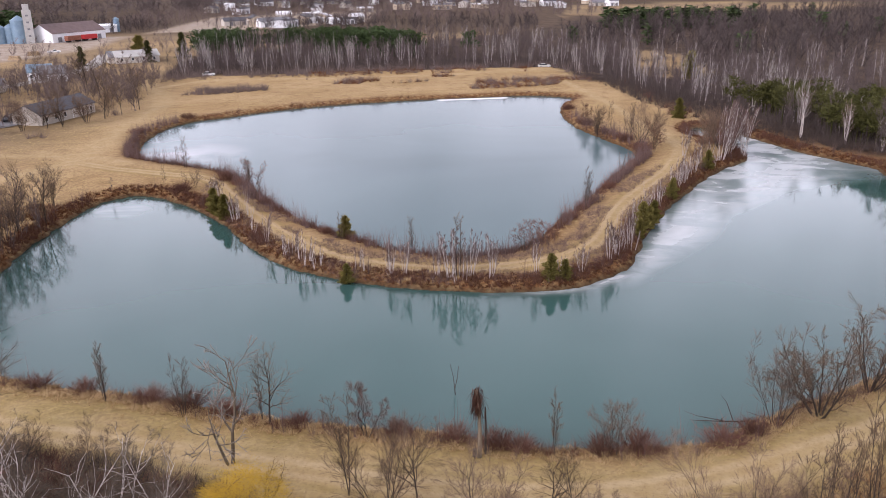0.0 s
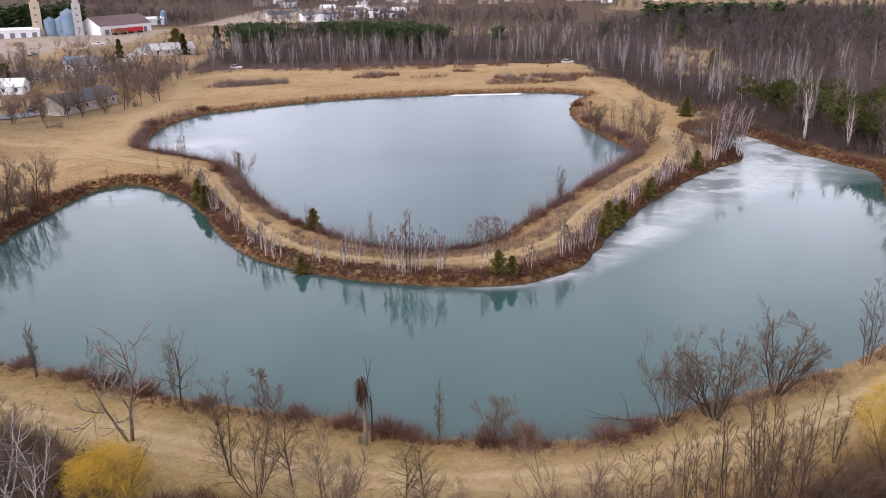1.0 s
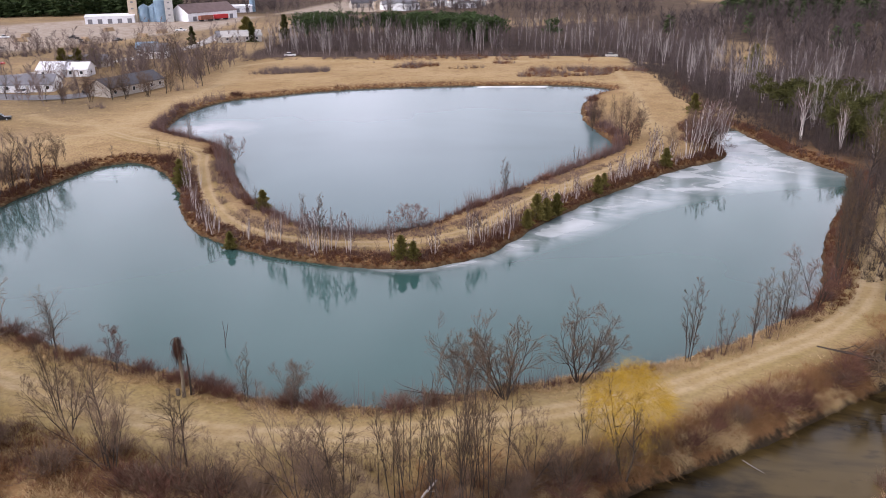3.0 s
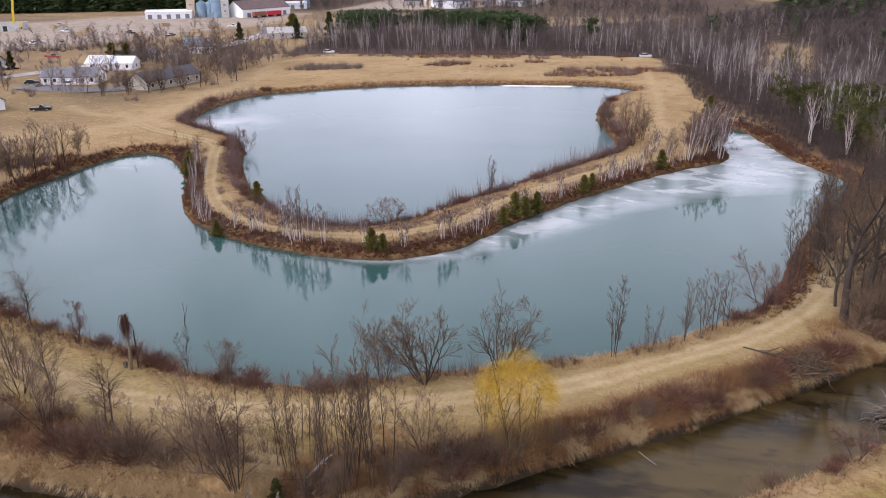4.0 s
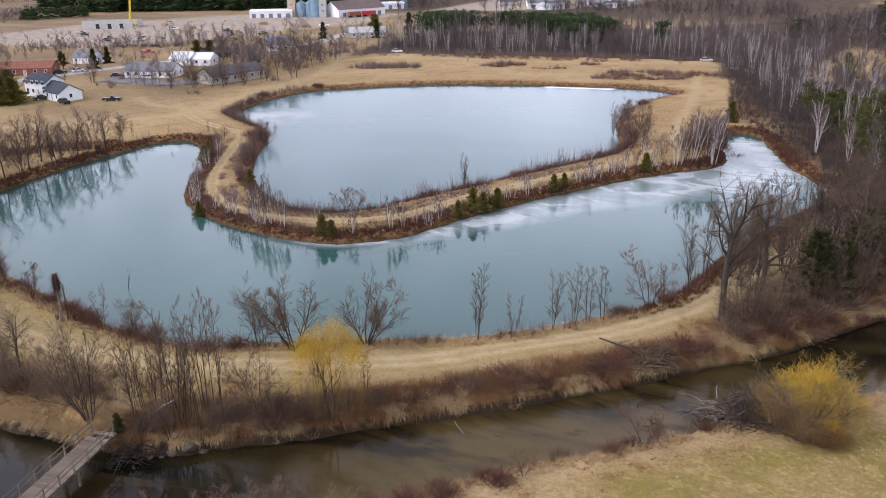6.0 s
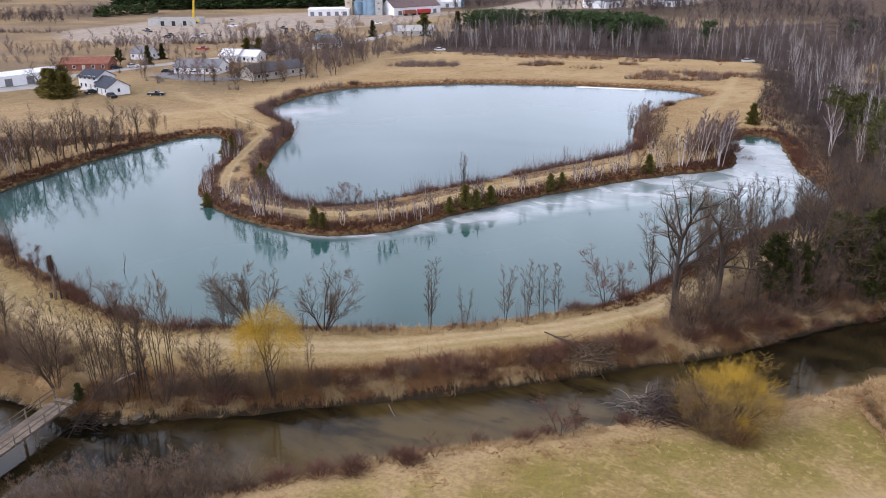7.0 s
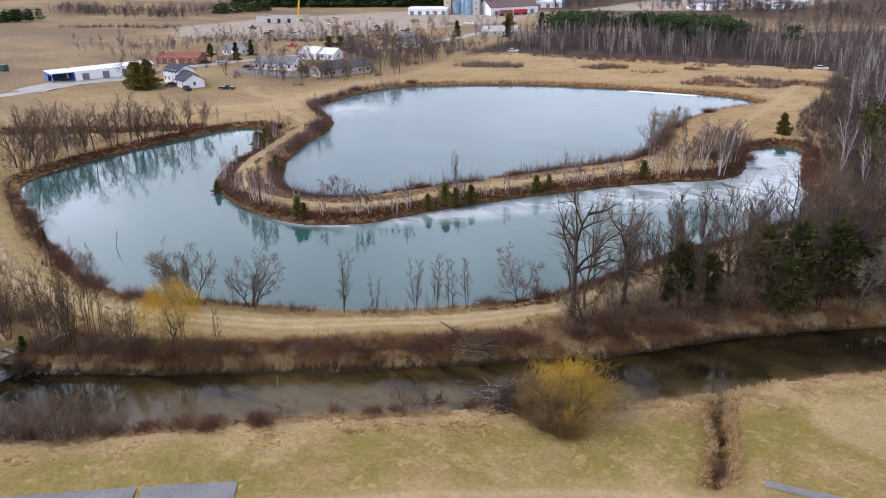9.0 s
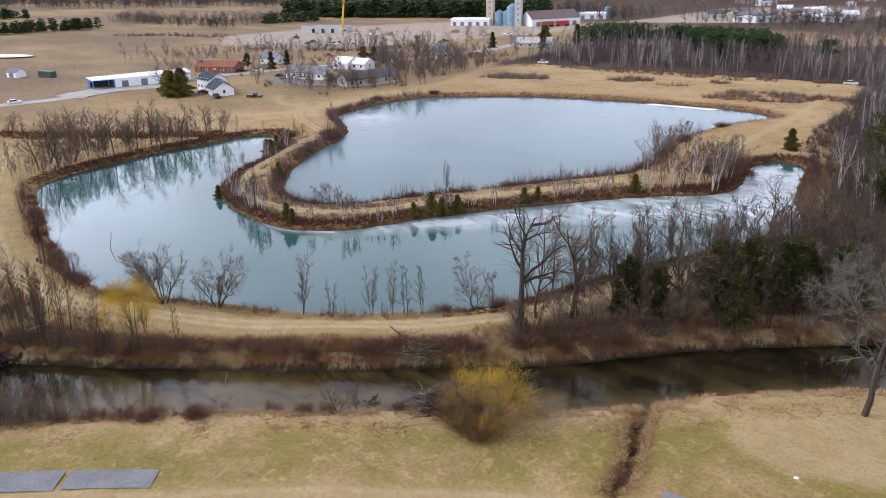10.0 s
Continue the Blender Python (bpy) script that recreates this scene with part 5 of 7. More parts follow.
bare = (tangle[0] > 36) & (tangle[0] < 72) & (lift(tangle[0], tangle[1])[3] > 3.6 + 1.4 * grain(tangle[0], tangle[1], 2.0, 94))
tangle = [v[((tangle[0] < 6) | (tangle[0] > 29)) & ~bare] for v in tangle]
stuff("bank_brush", spikes(*tangle, 18, (0.4, 1.5), 0.9, 0.014), RED_TWIG, "dense dark red-brown brush on the river bank", "brush")
tangle = along(bank_n, 5, 4.4, 10.0, 6, 29, 0.5, False, (-45, 18), (38, 140))
stuff("bank_thicket", spikes(*tangle, 18, (0.6, 2.0), 1.0, 0.017), GREY_TWIG, "tangled grey-brown thicket above the river", "brush")
tangle = along(bank_s, 3, 0.4, 2.4, 4, 30, 0.6, False, (30, 18), (88, 140))
stuff("south_bank_brush", spikes(*tangle, 18, (0.3, 1.0), 0.7, 0.015), RED_TWIG, "low red-brown brush on the south river bank", "brush")


lit = along(bank_s, 22, 0.6, 7.0, 2.2, 97, 0.52, False, (30, 18), (125, 140))
stuff("leaf_litter", spikes(*lit, 9, (0.04, 0.2), 0.6, 0.05), RUST_STRAW, "rust-brown dead leaves and stubble on the lawn edge", "litter")


def undergrowth(x, y, dl, dp, dr, south):
    hollow = np.array([(-46, 44), (-12, 40), (14, 41), (15, 45.5), (-2, 47.5), (-14, 50), (-22, 54.5), (-46, 59)])
    return within(hollow, x, y) * (dr > 1.5) * (grain(x, y, 3.5, 98) > 0.36)


x, y, z = scatter(5200, (-46, 40), (16, 60), undergrowth)
near_side = x < -12
stuff("dark_undergrowth", spikes(x[near_side], y[near_side], z[near_side], 14, (0.4, 1.9), 1.2, 0.016), DARK_TWIG, "dark tangled undergrowth beneath the pale trees", "brush")
stuff("rusty_undergrowth", spikes(x[~near_side], y[~near_side], z[~near_side], 14, (0.3, 1.2), 1.0, 0.016), LEAFY, "rust-brown undergrowth on the wide river bank", "brush")


def meadow(x, y, dl, dp, dr, south):
    d = np.minimum(np.minimum(dl, dp), dr)
    path = np.minimum.reduce([away(t, x, y) for t in TRACKS])
    return (d > 1.0) * np.clip((path - 1.6) / 2, 0, 1) * (0.35 + 0.65 * (grain(x, y, 5, 25) > 0.55))


tufts = scatter(36000, (-50, 25), (125, 130), lambda *a: meadow(*a) * 0.6)
stuff("meadow_tufts", spikes(*tufts, 13, (0.08, 0.26), 0.3, 0.022), STRAW, "short tufts of dry grass in the meadow", "grass")


# ---- woods: trees by the thousand ----
def low_tree(seed):
    rng = random.Random(seed)
    woods, branch, tip = grow(rng, 10, rng.choice((1, 1, 2)), 0.12, (10, 20), (0.3, 0.8), 0.65, 0.12, 0.2, 0.09, 0.22, fine=0.03)
    stems = [w[i] for w in woods for i in range(6)]
    limbs = [(*w[i][:3], *w[min(i + 3, len(w) - 1)][3:6], w[i][6] + 0.02, 0) for w in woods for i in range(6, len(w) - 3, 4)]
    return joined(tubes(stems, 3, True), tubes(limbs + tip, 1))


def pale_tree(seed):
    """A slim pale-barked tree: a few straight stems with short rising limbs."""
    rng = random.Random(seed)
    woods, branch, tip = grow(rng, 10, rng.choice((1, 2, 3)), 0.16, (30,), (0.34,), 0.55, 0.2, 0.25, 0.06, 0.3, fine=0.035)
    return joined(tubes([row for w in woods for row in w], 3, True), tubes(tip, 1))


def far_tree(seed):
    rng = random.Random(seed)
    woods, branch, tip = grow(rng, 10, 1, 0.25, (34,), (0.45,), 0.75, 0.2, 0.15, 0.1, fine=0.10)
    return joined(tubes(woods[0][::2], 3, True), tubes(tip, 1))


def round_pine(seed, count=230, leaf=0.26):
    """A pine with a bare lower trunk and a rounded crown of clumps."""
    rng = random.Random(seed)
    rows = []
    knots = [(rng.uniform(0, 6.28), rng.uniform(0.1, 1.0), rng.uniform(4.2, 9.3)) for _ in range(12)]
    for _ in range(count):
        a, f, z = rng.choice(knots)
        wide = 2.5 * math.sqrt(max(0.1, 1 - ((z - 6.2) / 3.9) ** 2)) * f
        p = Vector((math.cos(a) * wide + rng.gauss(0, 0.5), math.sin(a) * wide + rng.gauss(0, 0.5), z + rng.gauss(0, 0.45)))
        d = Vector((math.cos(a) * 0.5 + rng.gauss(0, 0.6), math.sin(a) * 0.5 + rng.gauss(0, 0.6), rng.uniform(0, 1.0)))
        rows.append((*p, *(p + d * (leaf + 0.6)), leaf, 0))
    return joined(tubes([(0, 0, -0.2, 0, 0, 8.6, 0.18, 0.05)], 3), tubes(rows, 1))


def low_pine(seed, count=260):
    rng = random.Random(seed)
    return joined(tubes([(0, 0, -0.2, 0, 0, 8, 0.2, 0.05)], 3), sprays(rng, 10, 2.6, count, -0.35, False, 0.12, 0.62 if count > 150 else 1.1))


def spread(protos, x, y, h, seed, wide=1.0):
    """One mesh of many trees: copies of a few forms, turned and scaled."""
    rng = np.random.default_rng(seed)
    z = lift(x, y)[0] - 0.1
    pick, turn = rng.integers(0, len(protos), len(x)), rng.uniform(0, 6.28, len(x))
    verts, faces, base = [], [], 0
    for k, (v, f) in enumerate(protos):
        for i in np.flatnonzero(pick == k):
            c, s, g = math.cos(turn[i]), math.sin(turn[i]), h[i] / 10
            verts.append(np.stack([(v[:, 0] * c - v[:, 1] * s) * g * wide + x[i], (v[:, 0] * s + v[:, 1] * c) * g * wide + y[i], v[:, 2] * g + z[i]], 1))
            faces.append(f + base)
            base += len(v)
    return np.concatenate(verts), np.concatenate(faces)


def fill(count, lo, hi, test, seed):
    rng = np.random.default_rng(seed)
    x, y = rng.uniform(lo[0], hi[0], count), rng.uniform(lo[1], hi[1], count)
    ok = test(x, y)
    return x[ok], y[ok], rng.uniform(0, 1, ok.sum())


def open_ground(x, y):
    ok = np.ones(len(x), bool)
    for region in (CLEARING, LOT, TOWN, WIDE_FIELD):
        ok &= ~(within(region, x, y) & ((region is not CLEARING) | (grain(x, y, 9, 55) < 0.6)))
    return ok


LOW = [low_tree(s) for s in range(8)]
FARS = [far_tree(s) for s in range(5)]
ROUND = [round_pine(s) for s in range(6)]
FINE = [round_pine(s, 460, 0.15) for s in range(20, 26)]
PALES = [pale_tree(s) for s in range(7)]
FAR_EVER = [low_pine(s, 110) for s in range(5)]
def near_woods(x, y):
    return within(WOODS_NORTH, x, y) & open_ground(x, y) & (away(WOODS_NORTH, x, y, True) > 1) & (stuff_rng.random(len(x)) < np.exp(-np.maximum(away(WOODS_NORTH, x, y, True) - 30, 0) / 40))


x, y, f = fill(6600, (-120, 150), (300, 420), near_woods, 51)
pale = (f * 977 % 1) < np.where(away(WOODS_NORTH, x, y, True) < 22, 0.42, 0.2)
stuff("woodland", spread(LOW, x[~pale], y[~pale], 6.5 + 4.5 * f[~pale], 52), WOODS_TWIG, "dense leafless grey-brown woodland beyond the ponds", "woodland")
stuff("pale_woodland", spread(PALES, x[pale], y[pale], 7.5 + 4.5 * f[pale], 53), WOODS_PALE, "pale-trunked leafless trees scattered through the woodland", "woodland")
x, y, f = fill(1000, (70, 90), (160, 160), lambda x, y: within(WOODS_EAST, x, y), 54)
stuff("river_thicket", spread(LOW, x, y, 4 + 6 * f, 55), DARK_TWIG, "tangled leafless undergrowth between river and lake", "woodland")
x, y, f = fill(520, (-126, 362), (14, 398), lambda x, y: (grain(x, y, 20, 42) > 0.4), 56)
stuff("pine_belt", spread(ROUND, x, y, 9.5 + 2.5 * f, 57, 1.25), PINE_FAR, "belt of dark green pines behind the bare woodland", "woodland")
x, y, f = fill(1700, (66, 150), (200, 250), lambda x, y: within(WOODS_NORTH, x, y) & (away(WOODS_NORTH, x, y, True) > 3) & (away(WOODS_NORTH, x, y, True) < 34) & (grain(x, y, 12, 43) > 0.36) & (y < 236 - 0.2 * x), 58)
stuff("evergreen_grove", spread(FINE, x, y, 6.5 + 3.2 * f, 59, 1.15), PINE, "olive green pines among the bare trees", "woodland")


def hedge_test(x, y):
    block = np.array([(-84, 258), (-74, 258), (-58, 266), (-60, 274), (-80, 270)])
    strip = np.array([(8, 264), (24, 266), (50, 276), (52, 288), (36, 290), (12, 282)])
    thin = np.array([(-56, 276), (8, 284), (8, 300), (-60, 292)])
    return within(block, x, y) | (within(strip, x, y) & (grain(x, y, 7, 44) > 0.4)) | (within(thin, x, y) & (grain(x, y, 8, 46) > 0.62))


x, y, f = fill(9000, (-100, 255), (56, 318), lambda x, y: (hedge_test(x, y) | ((away(BERM, x, y) < 5) & (grain(x, y, 6, 52) > 0.35))) & (away(TRACKS[6], x, y) > 1.6), 60)
z, red = lift(x, y)[0], (x > -50) & (f > 0.45)
stuff("field_brush", spikes(x[~red], y[~red], z[~red], 22, (0.6, 2.2), 1.3, 0.026), MAUVE_TWIG, "mauve-grey brush in strips across the far field", "brush")
stuff("field_weeds", spikes(x[red], y[red], z[red], 22, (0.3, 1.4), 1.3, 0.03), LEAFY, "rust-brown weeds among the far field brush", "weeds")
x, y, f = fill(500, (60, 195), (100, 270), lambda x, y: within(np.array([(62, 205), (74, 200), (88, 172), (84, 168), (78, 182), (70, 200), (62, 240), (60, 275), (48, 282), (56, 240)]), x, y), 61)
stuff("wood_edge_brush", spikes(x, y, lift(x, y)[0], 31, (0.8, 2.4), 1.3, 0.028), RED_TWIG, "red-brown brush at the edge of the woods", "brush")


def distance_test(x, y):
    d = away(WOODS_NORTH, x, y, True)
    return within(WOODS_NORTH, x, y) & open_ground(x, y) & (d > 50) & (grain(x, y, 60, 46) > 0.12)


def belt(line, half, count, seed):
    """Random places within a strip on both sides of a line of the plan."""
    rng = np.random.default_rng(seed)
    q = np.array(line, float)
    step = np.linalg.norm(np.diff(q, axis=0), axis=1)
    k = rng.choice(len(step), count, p=step / step.sum())
    d = (q[k + 1] - q[k]) / step[k][:, None]
    at = q[k] + d * (rng.random(count) * step[k])[:, None]
    off = rng.uniform(-half, half, count)
    x, y = at[:, 0] - d[:, 1] * off, at[:, 1] + d[:, 0] * off
    ok = open_ground(x, y) | (half > 90)
    return x[ok], y[ok], rng.random(ok.sum())


x, y, f = fill(3800, (60, 300), (620, 720), distance_test, 62)
dark = (f * 517 % 1) < 0.02
stuff("distant_woods", spread(FARS, x[~dark], y[~dark], 9 + 4 * f[~dark], 63, 1.5), WOODS_TWIG, "leafless woods fading into the distance", "woodland")
stuff("distant_evergreens", spread(FAR_EVER, x[dark], y[dark], 8 + 5 * f[dark], 64, 1.4), PINE_FAR, "dark evergreens among the distant woods", "woodland")
for line, half, count, tall, protos, wide, colour, name, text in (
        ([(-1400, 300), (-1024, 383), (-776, 487), (-608, 604), (-480, 720)], 70, 900, 13, FARS, 2.6, WOODS_TWIG, "horizon_woods", "hazy leafless woods along the horizon"),
        ([(-420, 760), (-200, 800), (60, 900), (400, 980), (900, 900)], 70, 900, 13, FARS, 2.6, WOODS_TWIG, "horizon_woods", "hazy leafless woods beyond the town"),
        ([(-330, 590), (-216, 548), (-152, 560), (-40, 545), (60, 520)], 26, 420, 9, FARS, 1.8, WOODS_TWIG, "town_woods", "bare trees before the edge of town"),
        ([(-240, 640), (-60, 690), (120, 760)], 95, 620, 8, FARS, 1.8, MAUVE_TWIG, "town_trees", "bare trees scattered among the town buildings"),
        ([(-600, 350), (-476, 330), (-400, 345)], 12, 120, 6, FARS, 2.4, WOODS_TWIG, "hedgerow", "bare hedgerow trees across the far fields"),
        ([(-470, 440), (-382, 484), (-313, 519), (-270, 545)], 16, 230, 12, FAR_EVER, 1.7, PINE_FAR, "far_pine_wood", "dense dark pine wood beyond the works yard"),
        ([(100, 526), (180, 512)], 8, 60, 11, FAR_EVER, 1.7, PINE_FAR, "far_pine_row", "row of dark pines before the wide field"),
        ([(-514, 200), (-496, 284)], 4, 46, 8, FAR_EVER, 1.6, PINE_FAR, "shelter_belt", "row of dark evergreens between the far fields"),
        ([(-424, 376), (-402, 418)], 4, 26, 7, FAR_EVER, 1.6, PINE_FAR, "shelter_belt", "row of dark evergreens beside the works yard"),
        ([(-720, 240), (-690, 300)], 5, 30, 9, FAR_EVER, 1.6, PINE_FAR, "shelter_belt", "far row of dark evergreens between the fields"),
        ([(-560, 322), (-500, 345), (-450, 375), (-425, 400)], 16, 150, 7.5, FARS, 2.4, MAUVE_TWIG, "hedgerow", "mauve-grey trees along the far field edge"),
        ([(-255, 215), (-235, 262), (-205, 300), (-180, 330)], 9, 150, 5, LOW, 1.6, MAUVE_TWIG, "yard_thicket", "mauve-grey thicket between the houses and works yard")):
    x, y, f = belt(line, half, count, len(text))
    stuff(name, spread(protos, x, y, tall * (0.75 + 0.45 * f), len(text) + 1, wide), colour, text, "woodland")
x, y, f = belt([(-420, 262), (-340, 300), (-262, 268), (-205, 290), (-190, 330)], 5, 420, 93)
stuff("field_hedge", spikes(x, y, lift(x, y)[0], 18, (0.8, 3.0), 1.6, 0.05), MAUVE_TWIG, "brushy hedge round the works yard", "brush")
x, y, f = belt([(-128, 80), (-97, 101), (-78, 119), (-66, 131)], 4.5, 1500, 94)
stuff("meadow_brush", spikes(x, y, lift(x, y)[0], 14, (0.3, 1.4), 0.9, 0.02), LEAFY, "dark brown brush strip in the west meadow", "brush")
x, y, f = fill(950, (-260, 190), (-96, 430), lambda x, y: (grain(x, y, 16, 47) > 0.6) & (away(np.array([(-174, 160), (-177, 195), (-170, 226), (-152, 285)]), x, y) > 6) & open_ground(x, y) & (x < -112), 67)
stuff("village_trees", spread(LOW, x, y, 5 + 5.5 * f, 68, 1.35), MAUVE_TWIG, "bare trees scattered among the far houses", "woodland")
x, y, f = fill(1500, (-104, 66), (-52, 142), lambda x, y: (signed(SHORE, x, y) > 0.6) & (grain(x, y, 9, 48) > 0.35) & (stuff_rng.random(len(x)) < np.exp(-signed(SHORE, x, y) / 9)) & (x < -54), 69)
stuff("west_shore_thicket", spread(LOW, x, y, 2.4 + 6.5 * f * f, 70), MAUVE_TWIG, "leafless thicket along the west shore", "woodland")
x, y, f = fill(2600, (70, 90), (170, 165), lambda x, y: within(WOODS_EAST, x, y) & (grain(x, y, 5, 49) > 0.3), 71)
stuff("wood_floor_brush", spikes(x, y, lift(x, y)[0], 20, (0.6, 2.0), 1.0, 0.018), DARK_TWIG, "dark brown brush under the river wood", "brush")
x, y, f = fill(900, (-110, 300), (60, 326), lambda x, y: within(WOODS_NORTH, x, y) & (away(WOODS_NORTH, x, y, True) < 8), 72)
stuff("woodland_edge", spikes(x, y, lift(x, y)[0], 26, (1.0, 3.2), 1.6, 0.035), MAUVE_TWIG, "brushy grey-brown edge of the north woods", "brush")
x, y, f = fill(1300, (-200, 170), (-84, 330), lambda x, y: (grain(x, y, 9, 50) > 0.66) & (away(np.array([(-174, 160), (-177, 195), (-170, 226), (-152, 285)]), x, y) > 5) & (y > 190) & (x < -86 - 0.12 * np.maximum(y - 235, 0)), 73)
stuff("village_brush", spikes(x, y, lift(x, y)[0], 31, (0.8, 3.2), 1.8, 0.03), MAUVE_TWIG, "grey-brown hedges and brush among the houses", "brush")
x, y, f = fill(34000, (-110, 150), (240, 380), lambda x, y: within(WOODS_NORTH, x, y) & open_ground(x, y) & (stuff_rng.random(len(x)) < np.exp(-np.maximum(away(WOODS_NORTH, x, y, True) - 15, 0) / 35)), 74)
stuff("woodland_undergrowth", spikes(x, y, lift(x, y)[0], 11, (0.8, 3.6), 2.4, 0.034), WOODS_TWIG, "dense leafless undergrowth filling the woodland", "woodland")
x, y, f = fill(3000, (46, 168), (96, 285), lambda x, y: (signed(SHORE, x, y) > 1.2) & within(np.array([(66, 204), (74, 190), (80, 176), (90, 160), (94, 172), (84, 200), (76, 232), (68, 262), (58, 282), (50, 286), (54, 262), (58, 232)]), x, y), 75)
stuff("east_shore_thicket", spikes(x, y, lift(x, y)[0], 20, (0.8, 3.0), 1.3, 0.02), DARK_TWIG, "dark brown thicket between the lake and the wood", "brush")
x, y, f = fill(620, (-150, 206), (-84, 300), lambda x, y: (x < -88 - 0.25 * np.maximum(y - 236, 0)) & (grain(x, y, 8, 53) > np.where(y < 236, 0.66, 0.4)) & (np.hypot(x + 106, y - 219) > 12) & ((x > -120) | (y > 250)), 76)
stuff("corner_trees", spread(LOW, x, y, 4.5 + 5 * f, 77, 1.35), MAUVE_TWIG, "bare trees crowding the corner beyond the pond", "woodland")

# ---- builders for made things ----
def box(bm, cx, cy, cz, sx, sy, sz, turn=0.0):
    """A box with its foot at cz, added to bm."""
    m = pose(cx, cy, cz + sz / 2, 0, 0, turn) @ Matrix.Diagonal((sx, sy, sz, 1))
    return bmesh.ops.create_cube(bm, size=1, matrix=m)["verts"]


def rod(bm, p, q, r0, r1=None, sides=6):
    p, q = Vector(p), Vector(q)
    m = Matrix.Translation((p + q) / 2) @ (q - p).to_track_quat("Z", "Y").to_matrix().to_4x4()
    bmesh.ops.create_cone(bm, cap_ends=True, segments=sides, radius1=r0, radius2=r0 if r1 is None else r1, depth=(q - p).length, matrix=m)


def bent(bm, points, r0, r1, sides=6):
    """A tapered rod through several points."""
    n = len(points) - 1
    for i in range(n):
        rod(bm, points[i], points[i + 1], r0 + (r1 - r0) * i / n, r0 + (r1 - r0) * (i + 1) / n, sides)


def gable(bm, length, width, wall, rise):
    """A closed gabled body along x, foot at 0."""
    a, b = length / 2, width / 2
    pts = [(x, y, z) for x in (-a, a) for y, z in ((-b, -0.4), (b, -0.4), (b, wall), (0, wall + rise), (-b, wall))]
    v = [bm.verts.new(p) for p in pts]
    bm.faces.new(v[4::-1]), bm.faces.new(v[5:])
    for i in range(5):
        j = (i + 1) % 5
        bm.faces.new((v[i], v[j], v[5 + j], v[5 + i]))


def roof_slab(bm, length, width, wall, rise, eave=0.4, thick=0.18):
    """Both slopes of a gabled roof, with eaves."""
    a, b = length / 2 + eave, width / 2
    drop = rise * eave / b
    for s in (-1, 1):
        low, top = (s * (b + eave), wall - drop), (0, wall + rise)
        ring = [(low[0], low[1] + 0.02), (top[0], top[1] + 0.02), (top[0], top[1] + thick), (low[0], low[1] + thick)]
        v = [[bm.verts.new((x, y, z)) for y, z in ring] for x in (-a, a)]
        bm.faces.new(v[0]), bm.faces.new(v[1][::-1])
        for i in range(4):
            j = (i + 1) % 4
            bm.faces.new((v[0][i], v[1][i], v[1][j], v[0][j]))
    bmesh.ops.recalc_face_normals(bm, faces=bm.faces)


def opening(parent, name, x, y, z, w, h, side, glass, trim):
    """A window or door on a wall: side 'x' looks along x, 'y' along y; a frame with its pane or leaf set in it."""
    bm = bmesh.new()
    t = 0.09
    for dx, dz, sw, sh in ((0, 0, w, t), (0, h - t, w, t), (-w / 2 + t / 2, t, t, h - 2 * t), (w / 2 - t / 2, t, t, h - 2 * t)):
        if side == "y":
            box(bm, x + dx, y, z + dz, sw, 0.12, sh)
        else:
            box(bm, x, y + dx, z + dz, 0.12, sw, sh)
    ob = part(name, bm, trim, parent)
    bm = bmesh.new()
    box(bm, x, y, z + t, *((w - 2 * t, 0.06) if side == "y" else (0.06, w - 2 * t)), h - 2 * t)
    part("pane" if name == "window" else "leaf", bm, glass, ob)
    return ob


def house(name, label, x, y, turn, length, width, wall, rise, wall_mat, roof_mat, windows=4, storeys=1, door=True, chimney=False, ends=1, cat="house", group="houses of the village"):
    root = empty(name, x, y, ground_z(x, y), turn)
    bm = bmesh.new()
    gable(bm, length, width, wall, rise)
    part("wall", bm, wall_mat, root)
    bm = bmesh.new()
    roof_slab(bm, length, width, wall, rise)
    roof = part("roof", bm, roof_mat, root)
    if chimney:
        bm = bmesh.new()
        box(bm, length * 0.2, 0.4, wall + rise * 0.5, 0.8, 0.8, rise * 0.5 + 1.0)
        part("chimney", bm, BRICKRED, roof)
    for s in range(storeys):
        z = 0.9 + s * 2.6
        for i in range(windows):
            wx = -length / 2 + length * (i + 0.5) / windows
            if not (door and s == 0 and i == windows // 2):
                opening(root, "window", wx, -width / 2 - 0.03, z, 1.1, 1.3, "y", GLASS, WHITE)
        for i in range(ends):
            opening(root, "window", length / 2 + 0.03, (i + 0.5) * width / ends - width / 2, z, 1.0, 1.3, "x", GLASS, WHITE)
    if door:
        opening(root, "door", -length / 2 + length * (windows // 2 + 0.5) / windows, -width / 2 - 0.03, 0.05, 1.1, 2.1, "y", BEIGE, WHITE)
    return tagged(root, label, cat, group)


def shed(name, label, x, y, turn, length, width, wall, rise, wall_mat, roof_mat, doors=2, cat="building"):
    root = empty(name, x, y, ground_z(x, y), turn)
    bm = bmesh.new()
    gable(bm, length, width, wall, rise)
    part("wall", bm, wall_mat, root)
    bm = bmesh.new()
    roof_slab(bm, length, width, wall, rise, 0.3)
    part("roof", bm, roof_mat, root)
    for i in range(doors):
        opening(root, "door", -length / 2 + length * (i + 0.5) / doors, -width / 2 - 0.03, 0.0, 2.6, min(2.8, wall - 0.3), "y", GREYROOF, CONCRETE)
    return tagged(root, label, cat)


